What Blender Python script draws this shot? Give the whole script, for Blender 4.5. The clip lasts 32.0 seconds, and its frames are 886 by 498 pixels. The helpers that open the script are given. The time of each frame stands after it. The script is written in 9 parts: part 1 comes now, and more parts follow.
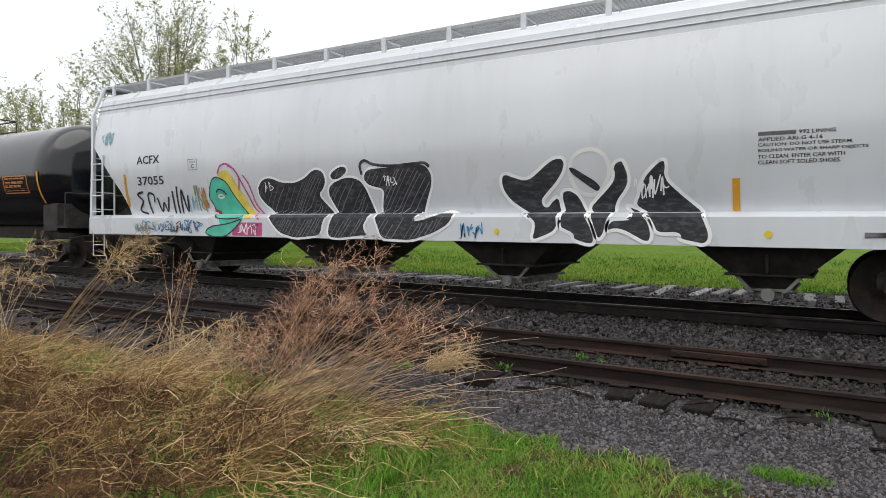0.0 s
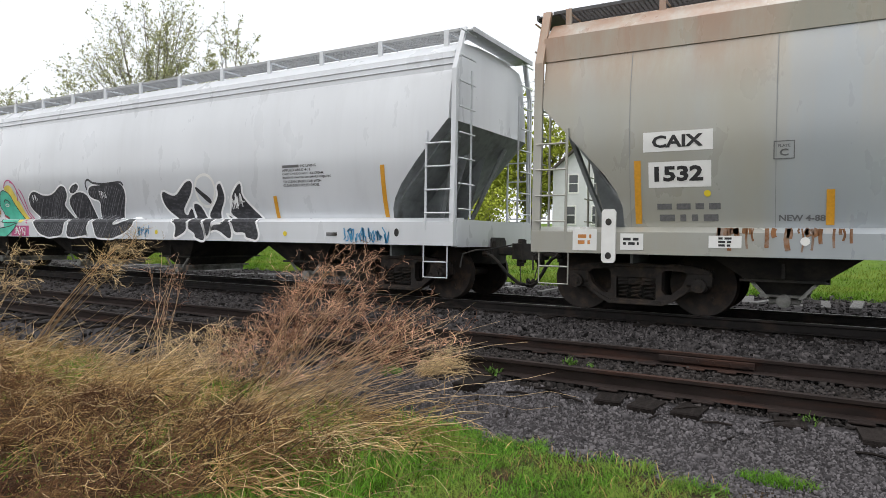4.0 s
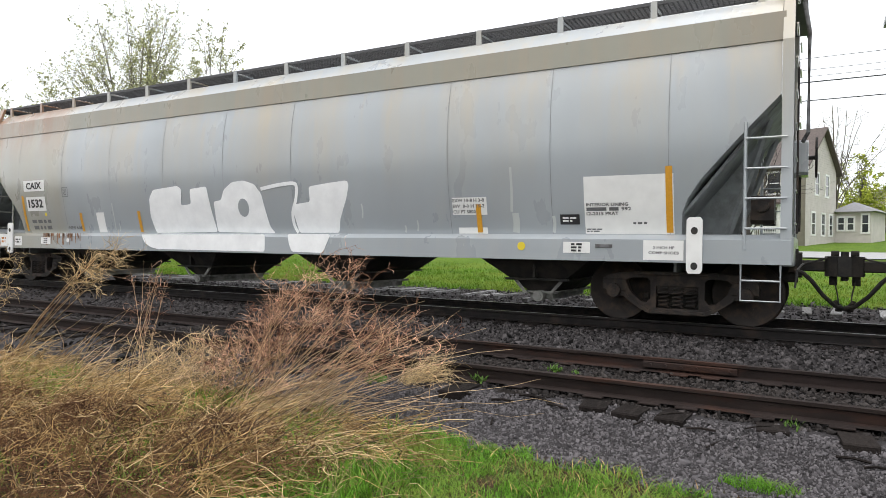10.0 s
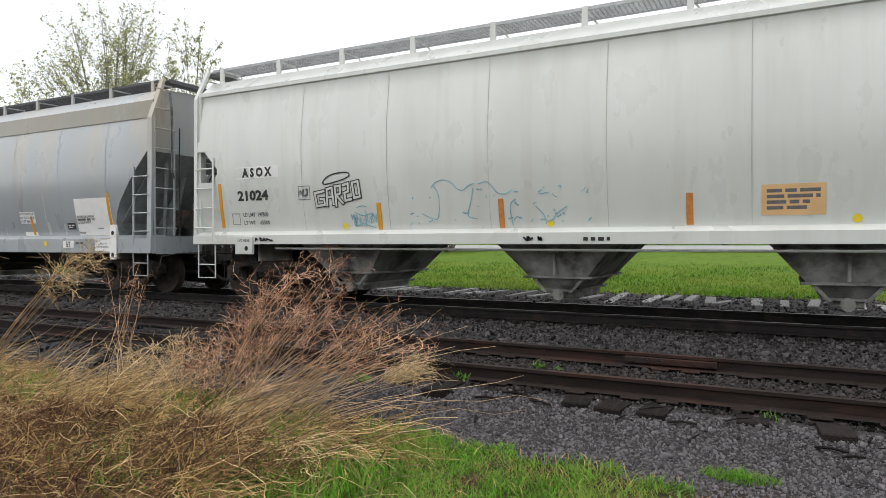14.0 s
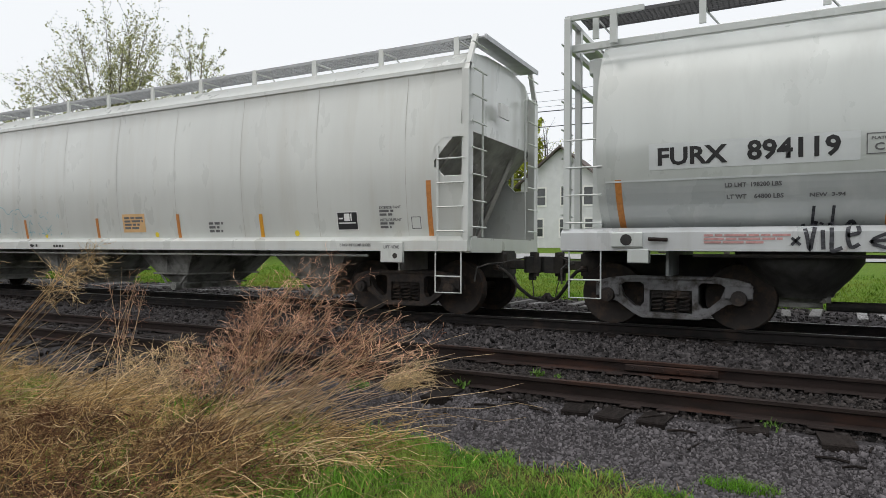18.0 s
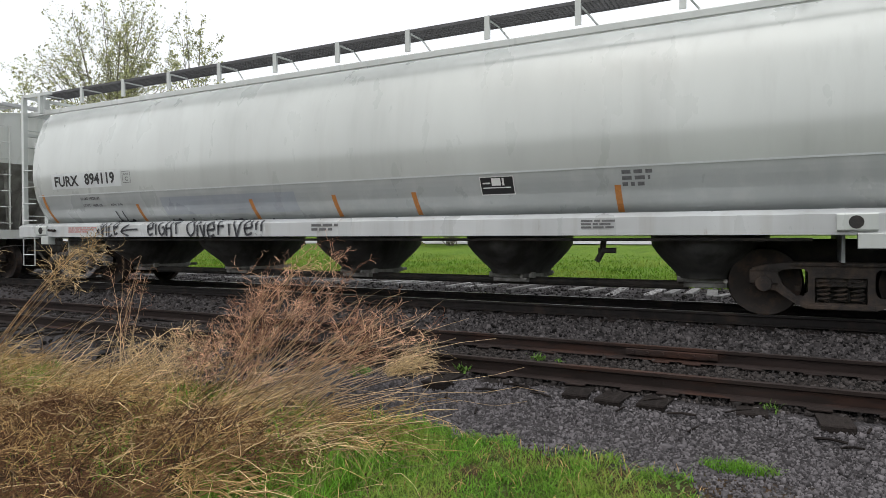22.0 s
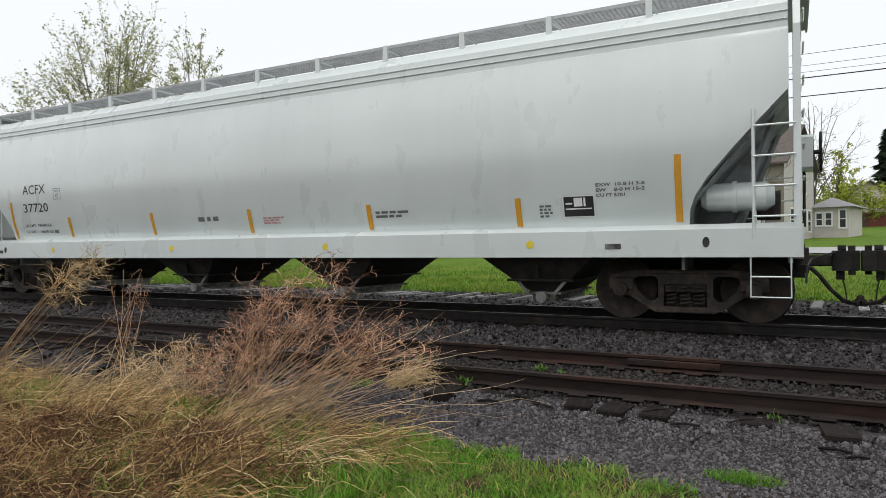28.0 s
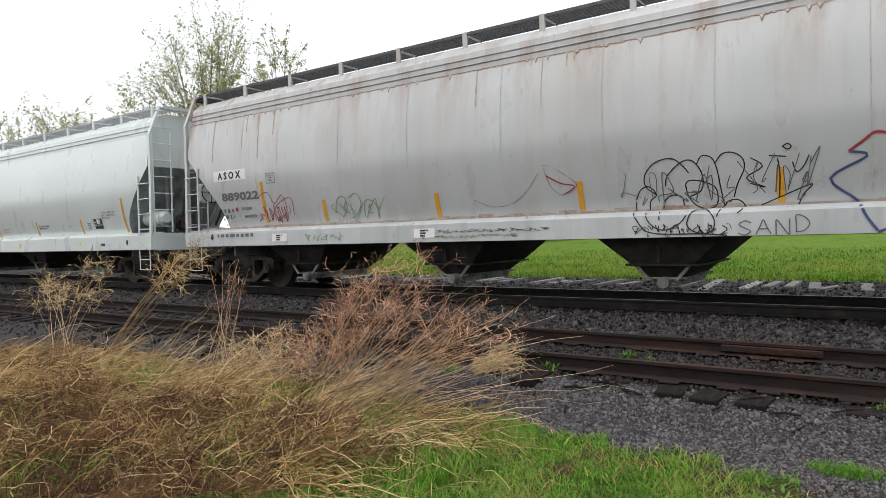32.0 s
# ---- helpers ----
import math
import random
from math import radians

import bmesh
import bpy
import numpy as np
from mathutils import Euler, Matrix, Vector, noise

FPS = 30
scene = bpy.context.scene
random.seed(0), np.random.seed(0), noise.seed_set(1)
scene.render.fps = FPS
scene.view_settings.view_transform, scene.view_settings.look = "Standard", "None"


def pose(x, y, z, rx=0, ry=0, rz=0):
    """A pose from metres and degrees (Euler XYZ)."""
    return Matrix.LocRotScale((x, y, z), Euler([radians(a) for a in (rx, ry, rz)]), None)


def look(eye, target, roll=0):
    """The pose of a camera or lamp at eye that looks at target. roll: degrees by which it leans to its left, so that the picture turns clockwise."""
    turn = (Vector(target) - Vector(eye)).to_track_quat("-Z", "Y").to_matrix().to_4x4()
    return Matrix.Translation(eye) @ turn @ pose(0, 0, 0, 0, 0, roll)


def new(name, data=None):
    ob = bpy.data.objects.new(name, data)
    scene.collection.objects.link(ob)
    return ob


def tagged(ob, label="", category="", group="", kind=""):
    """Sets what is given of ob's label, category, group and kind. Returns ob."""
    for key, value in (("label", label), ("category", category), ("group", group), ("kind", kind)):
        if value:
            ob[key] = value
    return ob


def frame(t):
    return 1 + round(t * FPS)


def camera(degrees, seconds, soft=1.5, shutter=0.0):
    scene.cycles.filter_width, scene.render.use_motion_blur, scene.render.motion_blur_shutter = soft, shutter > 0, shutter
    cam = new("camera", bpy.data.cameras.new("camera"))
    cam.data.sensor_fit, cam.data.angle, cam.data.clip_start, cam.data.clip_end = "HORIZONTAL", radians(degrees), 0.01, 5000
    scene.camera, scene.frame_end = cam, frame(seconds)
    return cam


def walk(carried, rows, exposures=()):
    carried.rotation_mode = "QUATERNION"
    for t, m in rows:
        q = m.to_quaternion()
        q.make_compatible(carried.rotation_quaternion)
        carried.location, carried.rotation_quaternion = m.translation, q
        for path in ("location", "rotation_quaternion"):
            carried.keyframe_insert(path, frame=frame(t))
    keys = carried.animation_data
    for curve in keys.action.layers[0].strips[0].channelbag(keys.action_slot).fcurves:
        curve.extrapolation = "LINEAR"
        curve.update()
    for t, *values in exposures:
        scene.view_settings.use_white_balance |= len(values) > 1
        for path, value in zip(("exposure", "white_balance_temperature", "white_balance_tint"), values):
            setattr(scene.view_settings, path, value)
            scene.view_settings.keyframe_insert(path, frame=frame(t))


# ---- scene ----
# ---------------------------------------------------------------- camera and its path
# World: x along the tracks (train runs towards -x), y across them, z = 0 at the top of the main rails.
PATH = [
    (0, pose(0.000, -0.003, 1.078, 88.61, -0.75, 31.52)),
    (0.5, pose(0.001, -0.007, 1.078, 88.77, -0.81, 31.34)),
    (1, pose(0.001, -0.000, 1.076, 88.72, -0.51, 31.04)),
    (1.5, pose(-0.000, -0.002, 1.077, 88.52, -0.48, 31.16)),
    (2, pose(-0.002, -0.002, 1.076, 88.20, -1.07, 30.52)),
    (2.5, pose(0.000, -0.004, 1.077, 88.35, -1.23, 30.39)),
    (3, pose(0.001, -0.005, 1.075, 88.69, -1.10, 30.71)),
    (3.5, pose(0.001, -0.004, 1.074, 89.04, -0.93, 30.80)),
    (5.5, pose(0.001, -0.001, 1.074, 88.95, -0.91, 30.09)),
    (6, pose(0.004, -0.001, 1.073, 89.32, -1.00, 30.24)),
    (6.5, pose(0.007, -0.004, 1.075, 89.29, -0.85, 29.63)),
    (7, pose(0.006, -0.012, 1.074, 89.31, -1.03, 29.69)),
    (7.5, pose(0.009, -0.011, 1.073, 89.08, -0.77, 29.99)),
    (8, pose(0.008, -0.016, 1.075, 88.95, -0.84, 30.03)),
    (8.5, pose(0.008, -0.008, 1.072, 89.22, -1.00, 29.38)),
    (9, pose(0.005, -0.008, 1.076, 89.70, -0.73, 29.24)),
    (9.5, pose(0.011, -0.004, 1.071, 89.60, -0.54, 29.48)),
    (10, pose(0.009, -0.002, 1.072, 89.75, -0.76, 29.37)),
    (10.5, pose(0.011, -0.002, 1.071, 89.87, -1.12, 28.99)),
    (11, pose(0.011, 0.001, 1.069, 89.41, -0.37, 29.00)),
    (11.5, pose(0.010, 0.006, 1.067, 89.15, -0.22, 29.06)),
    (12, pose(0.012, 0.008, 1.067, 89.28, -0.02, 29.16)),
    (12.5, pose(0.010, 0.007, 1.067, 89.05, -0.21, 28.56)),
    (13, pose(0.012, 0.013, 1.065, 89.39, -0.23, 28.26)),
    (13.5, pose(0.010, 0.014, 1.066, 89.51, -0.09, 27.99)),
    (15.5, pose(0.022, 0.018, 1.063, 90.27, -0.03, 27.08)),
    (16, pose(0.023, 0.026, 1.058, 90.35, 0.03, 26.43)),
    (16.5, pose(0.022, 0.026, 1.059, 90.36, 0.04, 25.95)),
    (17, pose(0.020, 0.031, 1.066, 90.42, 0.52, 26.13)),
    (17.5, pose(0.023, 0.022, 1.060, 90.77, -0.15, 27.79)),
    (18, pose(0.022, 0.020, 1.060, 90.30, -0.37, 27.96)),
    (18.5, pose(0.021, 0.003, 1.066, 90.10, -0.02, 28.75)),
    (19, pose(0.023, 0.009, 1.061, 89.63, -0.46, 28.44)),
    (19.5, pose(0.022, 0.014, 1.060, 89.65, -0.72, 28.37)),
    (20, pose(0.024, 0.015, 1.057, 89.39, -0.52, 28.51)),
    (20.5, pose(0.022, 0.011, 1.060, 89.00, -0.32, 28.27)),
    (21, pose(0.021, 0.014, 1.057, 88.97, -0.21, 28.35)),
    (21.5, pose(0.024, 0.013, 1.059, 89.13, 0.31, 28.33)),
    (22, pose(0.030, 0.013, 1.055, 89.10, 0.05, 28.02)),
    (22.5, pose(0.025, 0.005, 1.058, 88.91, -1.78, 27.02)),
    (23, pose(0.027, 0.003, 1.061, 90.11, -1.80, 27.52)),
    (23.5, pose(0.025, 0.001, 1.061, 90.42, -1.65, 27.38)),
    (24, pose(0.025, 0.005, 1.059, 89.94, -1.41, 27.49)),
    (24.5, pose(0.022, 0.009, 1.060, 89.41, -0.15, 27.39)),
    (25, pose(0.023, 0.014, 1.058, 89.29, 0.09, 27.43)),
    (25.5, pose(0.022, 0.014, 1.059, 89.41, -0.27, 27.36)),
    (27.5, pose(0.020, 0.012, 1.061, 89.77, 0.40, 27.54)),
    (28, pose(0.022, 0.012, 1.058, 90.05, 0.44, 28.01)),
    (28.5, pose(0.023, 0.007, 1.058, 89.23, 1.02, 29.22)),
    (29, pose(0.025, 0.001, 1.059, 88.99, 1.97, 30.37)),
    (29.5, pose(0.023, -0.013, 1.063, 89.28, 1.95, 32.62)),
    (30, pose(0.025, -0.012, 1.060, 89.14, 1.06, 32.91)),
    (30.5, pose(0.026, -0.004, 1.061, 89.11, 1.04, 32.55)),
    (31, pose(0.023, -0.005, 1.063, 89.12, 1.12, 32.03)),
    (31.5, pose(0.022, -0.016, 1.065, 88.76, 0.99, 33.08)),
    (32, pose(0.022, -0.028, 1.070, 88.92, 1.48, 35.13)),
]
cam = camera(68.0, 32.0, soft=0.72)
walk(cam, PATH, exposures=[(0.0, 0.06), (1.0, 0.07), (3.0, 0.02), (4.5, 0.2), (6.0, 0.40), (8.0, 0.40), (10.0, 0.40), (11.0, 0.42), (12.0, 0.35), (13.0, 0.27),
                              (14.5, 0.1), (16.0, -0.05), (18.0, -0.14), (19.0, 0.0), (21.0, 0.12), (22.0, 0.1), (24.0, -0.02), (25.0, 0.04), (28.0, -0.08), (30.0, 0.0),
                              (31.0, 0.08), (32.0, 0.18)])

# ---------------------------------------------------------------- sky and light: bright overcast spring day
world = bpy.data.worlds.new("overcast_sky")
scene.world = world
world.use_nodes = True
wn = world.node_tree
sky = wn.nodes.new("ShaderNodeTexSky")
sky.sky_type, sky.sun_disc = "NISHITA", False
sky.sun_elevation, sky.sun_rotation = radians(48), radians(200)
sky.dust_density, sky.air_density, sky.ozone_density = 6.0, 1.0, 1.0
wmix = wn.nodes.new("ShaderNodeMix")
wmix.data_type = "RGBA"
wmix.inputs[0].default_value = 0.82
wmix.inputs[7].default_value = (13.6, 13.9, 14.2, 1)   # cloud deck
wn.links.new(sky.outputs[0], wmix.inputs[6])
wn.links.new(wmix.outputs[2], wn.nodes["Background"].inputs[0])
wn.nodes["Background"].inputs[1].default_value = 0.088
sun_data = bpy.data.lights.new("sun", "SUN")
sun_data.energy, sun_data.angle, sun_data.color = 1.5, radians(60), (1.0, 0.98, 0.95)
sun = new("sun", sun_data)
sun.matrix_world = look((2, -3, 30), (-1, 3, 0))

# ---------------------------------------------------------------- plan
MAIN_Y, SIDE_Y, SIDE_Z, GAUGE = 10.876, 6.786, -0.136, 0.7525
# how far the train has gone, every second
RUN = [0.00, -1.88, -3.88, -5.95, -8.15, -10.48, -12.88, -15.36, -17.95, -20.62, -23.34, -26.12, -28.97, -31.90, -34.88, -37.92, -41.02,
       -44.18, -47.42, -50.74, -54.13, -57.56, -61.02, -64.51, -68.06, -71.67, -75.34, -79.05, -82.81, -86.62, -90.51, -94.47, -98.44]


def travelled(t):
    """Distance along -x at time t, by a smooth curve through RUN."""
    i = min(int(t), len(RUN) - 2)
    k = t - i
    p0, p1 = RUN[i], RUN[i + 1]
    m0 = (RUN[i + 1] - RUN[i - 1]) / 2 if i else RUN[1] - RUN[0]
    m1 = (RUN[i + 2] - RUN[i]) / 2 if i + 2 < len(RUN) else RUN[-1] - RUN[-2]
    return ((2 * k**3 - 3 * k**2 + 1) * p0 + (k**3 - 2 * k**2 + k) * m0
            + (-2 * k**3 + 3 * k**2) * p1 + (k**3 - k**2) * m1)


def smooth_step(a, b, v):
    k = min(1.0, max(0.0, (v - a) / (b - a)))
    return k * k * (3 - 2 * k)


def ground_z(x, y):
    """Height of the ground sheet."""
    z = -0.60 + 0.10 * smooth_step(2.5, 4.8, y) + 0.17 * smooth_step(4.9, 5.8, y)
    z += 0.14 * smooth_step(8.5, 9.5, y) + 0.07 * smooth_step(12.2, 13.6, y)
    if y > 16.3:
        d = y - 16.3
        z += 0.047 * min(d, 85) + 0.012 * max(0, min(d, 300) - 85)
    z += 0.035 * noise.noise((x * 0.6, y * 0.6, 3.1)) * (1 if y < 5 or y > 16.5 else 0.25)
    return z


# ---------------------------------------------------------------- materials
def mat(name, colour, rough=0.6, metal=0.0, vary=0.15, scale=6.0, bump=0.0, bump_scale=60.0, second=None, amount=0.0,
        second_scale=1.5, stretch=(1, 1, 1), island=0.0, per_object=0.0, edge=0.08, spec=0.5, thin=0.0):
    """A painted or natural surface: base colour, fine variation, a second colour in patches, bump."""
    m = bpy.data.materials.new(name)
    m.use_nodes = True
    n, l = m.node_tree.nodes, m.node_tree.links
    b = n["Principled BSDF"]
    b.inputs["Roughness"].default_value, b.inputs["Metallic"].default_value = rough, metal
    b.inputs["Specular IOR Level"].default_value = spec
    co = n.new("ShaderNodeTexCoord")
    mp = n.new("ShaderNodeMapping")
    mp.inputs["Scale"].default_value = stretch
    l.new(co.outputs["Object"], mp.inputs[0])
    t1 = n.new("ShaderNodeTexNoise")
    t1.inputs["Scale"].default_value, t1.inputs["Detail"].default_value = scale, 6
    l.new(mp.outputs[0], t1.inputs["Vector"])
    hsv = n.new("ShaderNodeHueSaturation")
    hsv.inputs["Color"].default_value = (*colour, 1)
    mr = n.new("ShaderNodeMapRange")
    mr.inputs["From Min"].default_value, mr.inputs["From Max"].default_value = 0.25, 0.75
    mr.inputs["To Min"].default_value, mr.inputs["To Max"].default_value = 1 - vary, 1 + vary
    l.new(t1.outputs["Fac"], mr.inputs["Value"])
    value = mr.outputs[0]
    if island or per_object:
        src = n.new("ShaderNodeNewGeometry").outputs["Random Per Island"] if island else n.new("ShaderNodeObjectInfo").outputs["Random"]
        k = island or per_object
        m2 = n.new("ShaderNodeMapRange")
        m2.inputs["To Min"].default_value, m2.inputs["To Max"].default_value = 1 - k, 1 + k
        l.new(src, m2.inputs["Value"])
        mu = n.new("ShaderNodeMath")
        mu.operation = "MULTIPLY"
        l.new(value, mu.inputs[0])
        l.new(m2.outputs[0], mu.inputs[1])
        value = mu.outputs[0]
    l.new(value, hsv.inputs["Value"])
    out = hsv.outputs[0]
    if second:
        t2 = n.new("ShaderNodeTexNoise")
        t2.inputs["Scale"].default_value, t2.inputs["Detail"].default_value, t2.inputs["Roughness"].default_value = second_scale, 8, 0.62
        l.new(mp.outputs[0], t2.inputs["Vector"])
        r = n.new("ShaderNodeMapRange")
        c = 0.72 - 0.44 * amount
        r.inputs["From Min"].default_value, r.inputs["From Max"].default_value = c - edge, c + edge
        l.new(t2.outputs["Fac"], r.inputs["Value"])
        mx = n.new("ShaderNodeMix")
        mx.data_type = "RGBA"
        mx.inputs[7].default_value = (*second, 1)
        l.new(r.outputs[0], mx.inputs[0])
        l.new(out, mx.inputs[6])
        out = mx.outputs[2]
    l.new(out, b.inputs["Base Color"])
    if bump:
        t3 = n.new("ShaderNodeTexNoise")
        t3.inputs["Scale"].default_value, t3.inputs["Detail"].default_value = bump_scale, 4
        l.new(co.outputs["Object"], t3.inputs["Vector"])
        bp = n.new("ShaderNodeBump")
        bp.inputs["Strength"].default_value, bp.inputs["Distance"].default_value = bump, 0.02
        l.new(t3.outputs["Fac"], bp.inputs["Height"])
        l.new(bp.outputs[0], b.inputs["Normal"])
    if thin:
        tl = n.new("ShaderNodeBsdfTranslucent")
        l.new(out, tl.inputs["Color"])
        ms = n.new("ShaderNodeMixShader")
        ms.inputs[0].default_value = thin
        l.new(b.outputs[0], ms.inputs[1])
        l.new(tl.outputs[0], ms.inputs[2])
        l.new(ms.outputs[0], n["Material Output"].inputs["Surface"])
    return m


def car_paint(name, colour, rough=0.29, streak=(0.25, 0.2, 0.15), streaks=0.25, rust=0.0, rust_top=0.0, dirt=0.2, panel=0.05, rust_end=0.0, stain=None, stains=0.0, spec=0.6, coat=1.0):
    """Weathered car paint: vertical run-off streaks, soft panel tone, rust that hangs from the roof edge."""
    m = bpy.data.materials.new(name)
    m.use_nodes = True
    n, l = m.node_tree.nodes, m.node_tree.links
    b = n["Principled BSDF"]
    b.inputs["Specular IOR Level"].default_value = spec
    b.inputs["Coat Weight"].default_value, b.inputs["Coat Roughness"].default_value, b.inputs["Coat IOR"].default_value = coat * 0.85, 0.24, 1.6
    co = n.new("ShaderNodeTexCoord")

    def tex(scale, stretch, detail=6, rough_=0.55):
        mp = n.new("ShaderNodeMapping")
        mp.inputs["Scale"].default_value = stretch
        l.new(co.outputs["Object"], mp.inputs[0])
        t = n.new("ShaderNodeTexNoise")
        t.inputs["Scale"].default_value, t.inputs["Detail"].default_value, t.inputs["Roughness"].default_value = scale, detail, rough_
        l.new(mp.outputs[0], t.inputs["Vector"])
        return t.outputs["Fac"]

    def ramp(v, a, c, lo=0.0, hi=1.0):
        r = n.new("ShaderNodeMapRange")
        for k, x in zip(("From Min", "From Max", "To Min", "To Max"), (a, c, lo, hi)):
            r.inputs[k].default_value = x
        l.new(v, r.inputs["Value"])
        return r.outputs[0]

    def mix(f, a, c):
        x = n.new("ShaderNodeMix")
        x.data_type = "RGBA"
        for s, v in ((0, f), (6, a), (7, c)):
            if isinstance(v, tuple):
                x.inputs[s].default_value = v
            elif isinstance(v, float):
                x.inputs[s].default_value = v
            else:
                l.new(v, x.inputs[s])
        return x.outputs[2]

    def times(a, c):
        x = n.new("ShaderNodeMath")
        x.operation = "MULTIPLY"
        for s, v in ((0, a), (1, c)):
            if isinstance(v, float):
                x.inputs[s].default_value = v
            else:
                l.new(v, x.inputs[s])
        return x.outputs[0]

    base = n.new("ShaderNodeHueSaturation")
    base.inputs["Color"].default_value = (*colour, 1)
    l.new(ramp(tex(0.55, (1, 1, 0.35), 3), 0.3, 0.7, 1 - panel, 1 + panel), base.inputs["Value"])
    out = base.outputs[0]
    out = mix(times(ramp(tex(3.2, (1, 1, 0.045), 8, 0.6), 0.5, 0.78), streaks), out, (*streak, 1))
    out = mix(times(ramp(tex(1.3, (1, 1, 0.3), 5, 0.5), 0.42, 0.95), dirt), out, (*[c * 0.55 for c in colour], 1))
    sep = n.new("ShaderNodeSeparateXYZ")
    l.new(co.outputs["Object"], sep.inputs[0])
    if stain:
        hang = ramp(sep.outputs[2], 1.9, 3.9, 0.0, 1.0)
        out = mix(times(times(hang, ramp(tex(0.9, (1, 1, 0.12), 6, 0.5), 0.45, 0.75)), stains), out, (*stain, 1))
        out = mix(times(times(hang, ramp(tex(2.4, (1, 1, 0.07), 8, 0.62), 0.50, 0.70)), stains * 0.7), out, (*stain, 1))
    if rust_top:
        down = ramp(sep.outputs[2], 2.5, 4.1, 0.0, 1.0)
        out = mix(times(times(down, ramp(tex(2.6, (1, 1, 0.06), 8, 0.62), 0.50, 0.66)), rust_top), out, (0.22, 0.095, 0.04, 1))
    if rust_end:
        near = ramp(sep.outputs[0], 3.1, 3.45, 1.0, 0.0)
        out = mix(times(times(near, ramp(tex(1.4, (1, 1, 0.25), 9, 0.65), 0.3, 0.6, 0.5, 0.85)), rust_end), out, (0.335, 0.315, 0.245, 1))
        high = ramp(sep.outputs[2], 3.0, 4.15, 0.0, 1.0)
        out = mix(times(times(times(near, high), ramp(tex(1.6, (1, 1, 0.2), 9, 0.7), 0.3, 0.55)), rust_end), out, (0.27, 0.12, 0.05, 1))
    if rust:
        out = mix(times(ramp(tex(5.0, (1, 1, 0.3), 9, 0.7), 0.62, 0.72), rust), out, (0.16, 0.07, 0.035, 1))
    l.new(out, b.inputs["Base Color"])
    l.new(ramp(tex(2.0, (1, 1, 0.4)), 0.3, 0.7, rough - 0.06, rough + 0.12), b.inputs["Roughness"])
    bp = n.new("ShaderNodeBump")
    bp.inputs["Strength"].default_value, bp.inputs["Distance"].default_value = 0.10, 0.02
    l.new(tex(1.6, (1, 1, 0.6), 2), bp.inputs["Height"])
    l.new(bp.outputs[0], b.inputs["Normal"])
    return m


M = {}
M["white_paint"] = car_paint("white_car_paint", (0.645, 0.67, 0.71), streaks=0.16, dirt=0.10, streak=(0.38, 0.38, 0.39), panel=0.06)
M["pale_paint"] = car_paint("pale_green_grey_car_paint", (0.60, 0.655, 0.65), streaks=0.10, dirt=0.06, streak=(0.42, 0.44, 0.42), panel=0.05)
M["grey_paint"] = car_paint("weathered_grey_car_paint", (0.335, 0.365, 0.39), streaks=0.22, dirt=0.18, rust_end=0.85, streak=(0.40, 0.37, 0.31), panel=0.07, stain=(0.44, 0.36, 0.23), stains=0.85)
M["olive_band"] = car_paint("stained_olive_roof_band", (0.20, 0.195, 0.145), streaks=0.3, dirt=0.3, rust=0.15, rust_end=0.8, streak=(0.3, 0.22, 0.12), stain=(0.28, 0.18, 0.085), stains=0.45)
M["cream_paint"] = car_paint("cream_white_car_paint", (0.60, 0.62, 0.595), streaks=0.3, dirt=0.16, streak=(0.40, 0.36, 0.28), panel=0.07)
M["silver_paint"] = car_paint("faded_silver_grey_car_paint", (0.50, 0.53, 0.515), streaks=0.35, dirt=0.25, streak=(0.33, 0.34, 0.33), panel=0.09)
# lower side: shade of the tucked-in body painted in, plus pale run-off streaks
M["silver_low"] = car_paint("shaded_silver_lower_paint", (0.42, 0.445, 0.445), streaks=0.6, dirt=0.25, streak=(0.55, 0.57, 0.56))
M["rusty_paint"] = car_paint("rust_streaked_pale_grey_paint", (0.465, 0.475, 0.485), streaks=0.35, dirt=0.25, rust=0.45, rust_top=0.45, streak=(0.36, 0.29, 0.23), panel=0.08, stain=(0.42, 0.36, 0.31), stains=0.35)
M["tank_black"] = car_paint("black_tank_paint", (0.006, 0.0065, 0.009), rough=0.10, streaks=0.05, dirt=0.2, streak=(0.03, 0.03, 0.03), spec=0.5, coat=0.2)
M["under"] = mat("sooty_black_underframe", (0.027, 0.0265, 0.026), 0.7, vary=0.35, second=(0.05, 0.043, 0.038), amount=0.45, second_scale=4, bump=0.3, spec=0.3)
M["truck"] = mat("grimy_cast_steel", (0.034, 0.030, 0.0285), 0.7, vary=0.3, second=(0.075, 0.055, 0.044), amount=0.38, second_scale=5, bump=0.35, spec=0.25)
M["truck_grey"] = mat("dusty_grey_cast_steel", (0.17, 0.17, 0.178), 0.65, vary=0.25, second=(0.05, 0.045, 0.04), amount=0.40, second_scale=5, bump=0.3, spec=0.2)
M["wheel"] = mat("grimy_wheel_steel", (0.028, 0.023, 0.021), 0.6, metal=0.1, vary=0.3, second=(0.058, 0.038, 0.028), amount=0.35, second_scale=7, spec=0.25)
# darker than the sides: shade under the car ends put into the colour
M["slope"] = mat("shaded_slope_sheet", (0.27, 0.29, 0.30), 0.6, vary=0.2, second=(0.15, 0.15, 0.15), amount=0.3, second_scale=2)
M["grating"] = mat("galvanised_grating", (0.40, 0.41, 0.42), 0.5, metal=0.4, vary=0.15)
M["dark_grating"] = mat("dark_weathered_grating", (0.09, 0.09, 0.095), 0.6, metal=0.3, vary=0.2)
M["reflector"] = mat("amber_reflective_strip", (0.62, 0.30, 0.025), 0.4, vary=0.12, scale=30)
M["notice"] = mat("faded_orange_notice", (0.66, 0.42, 0.20), 0.6, vary=0.1, scale=4)
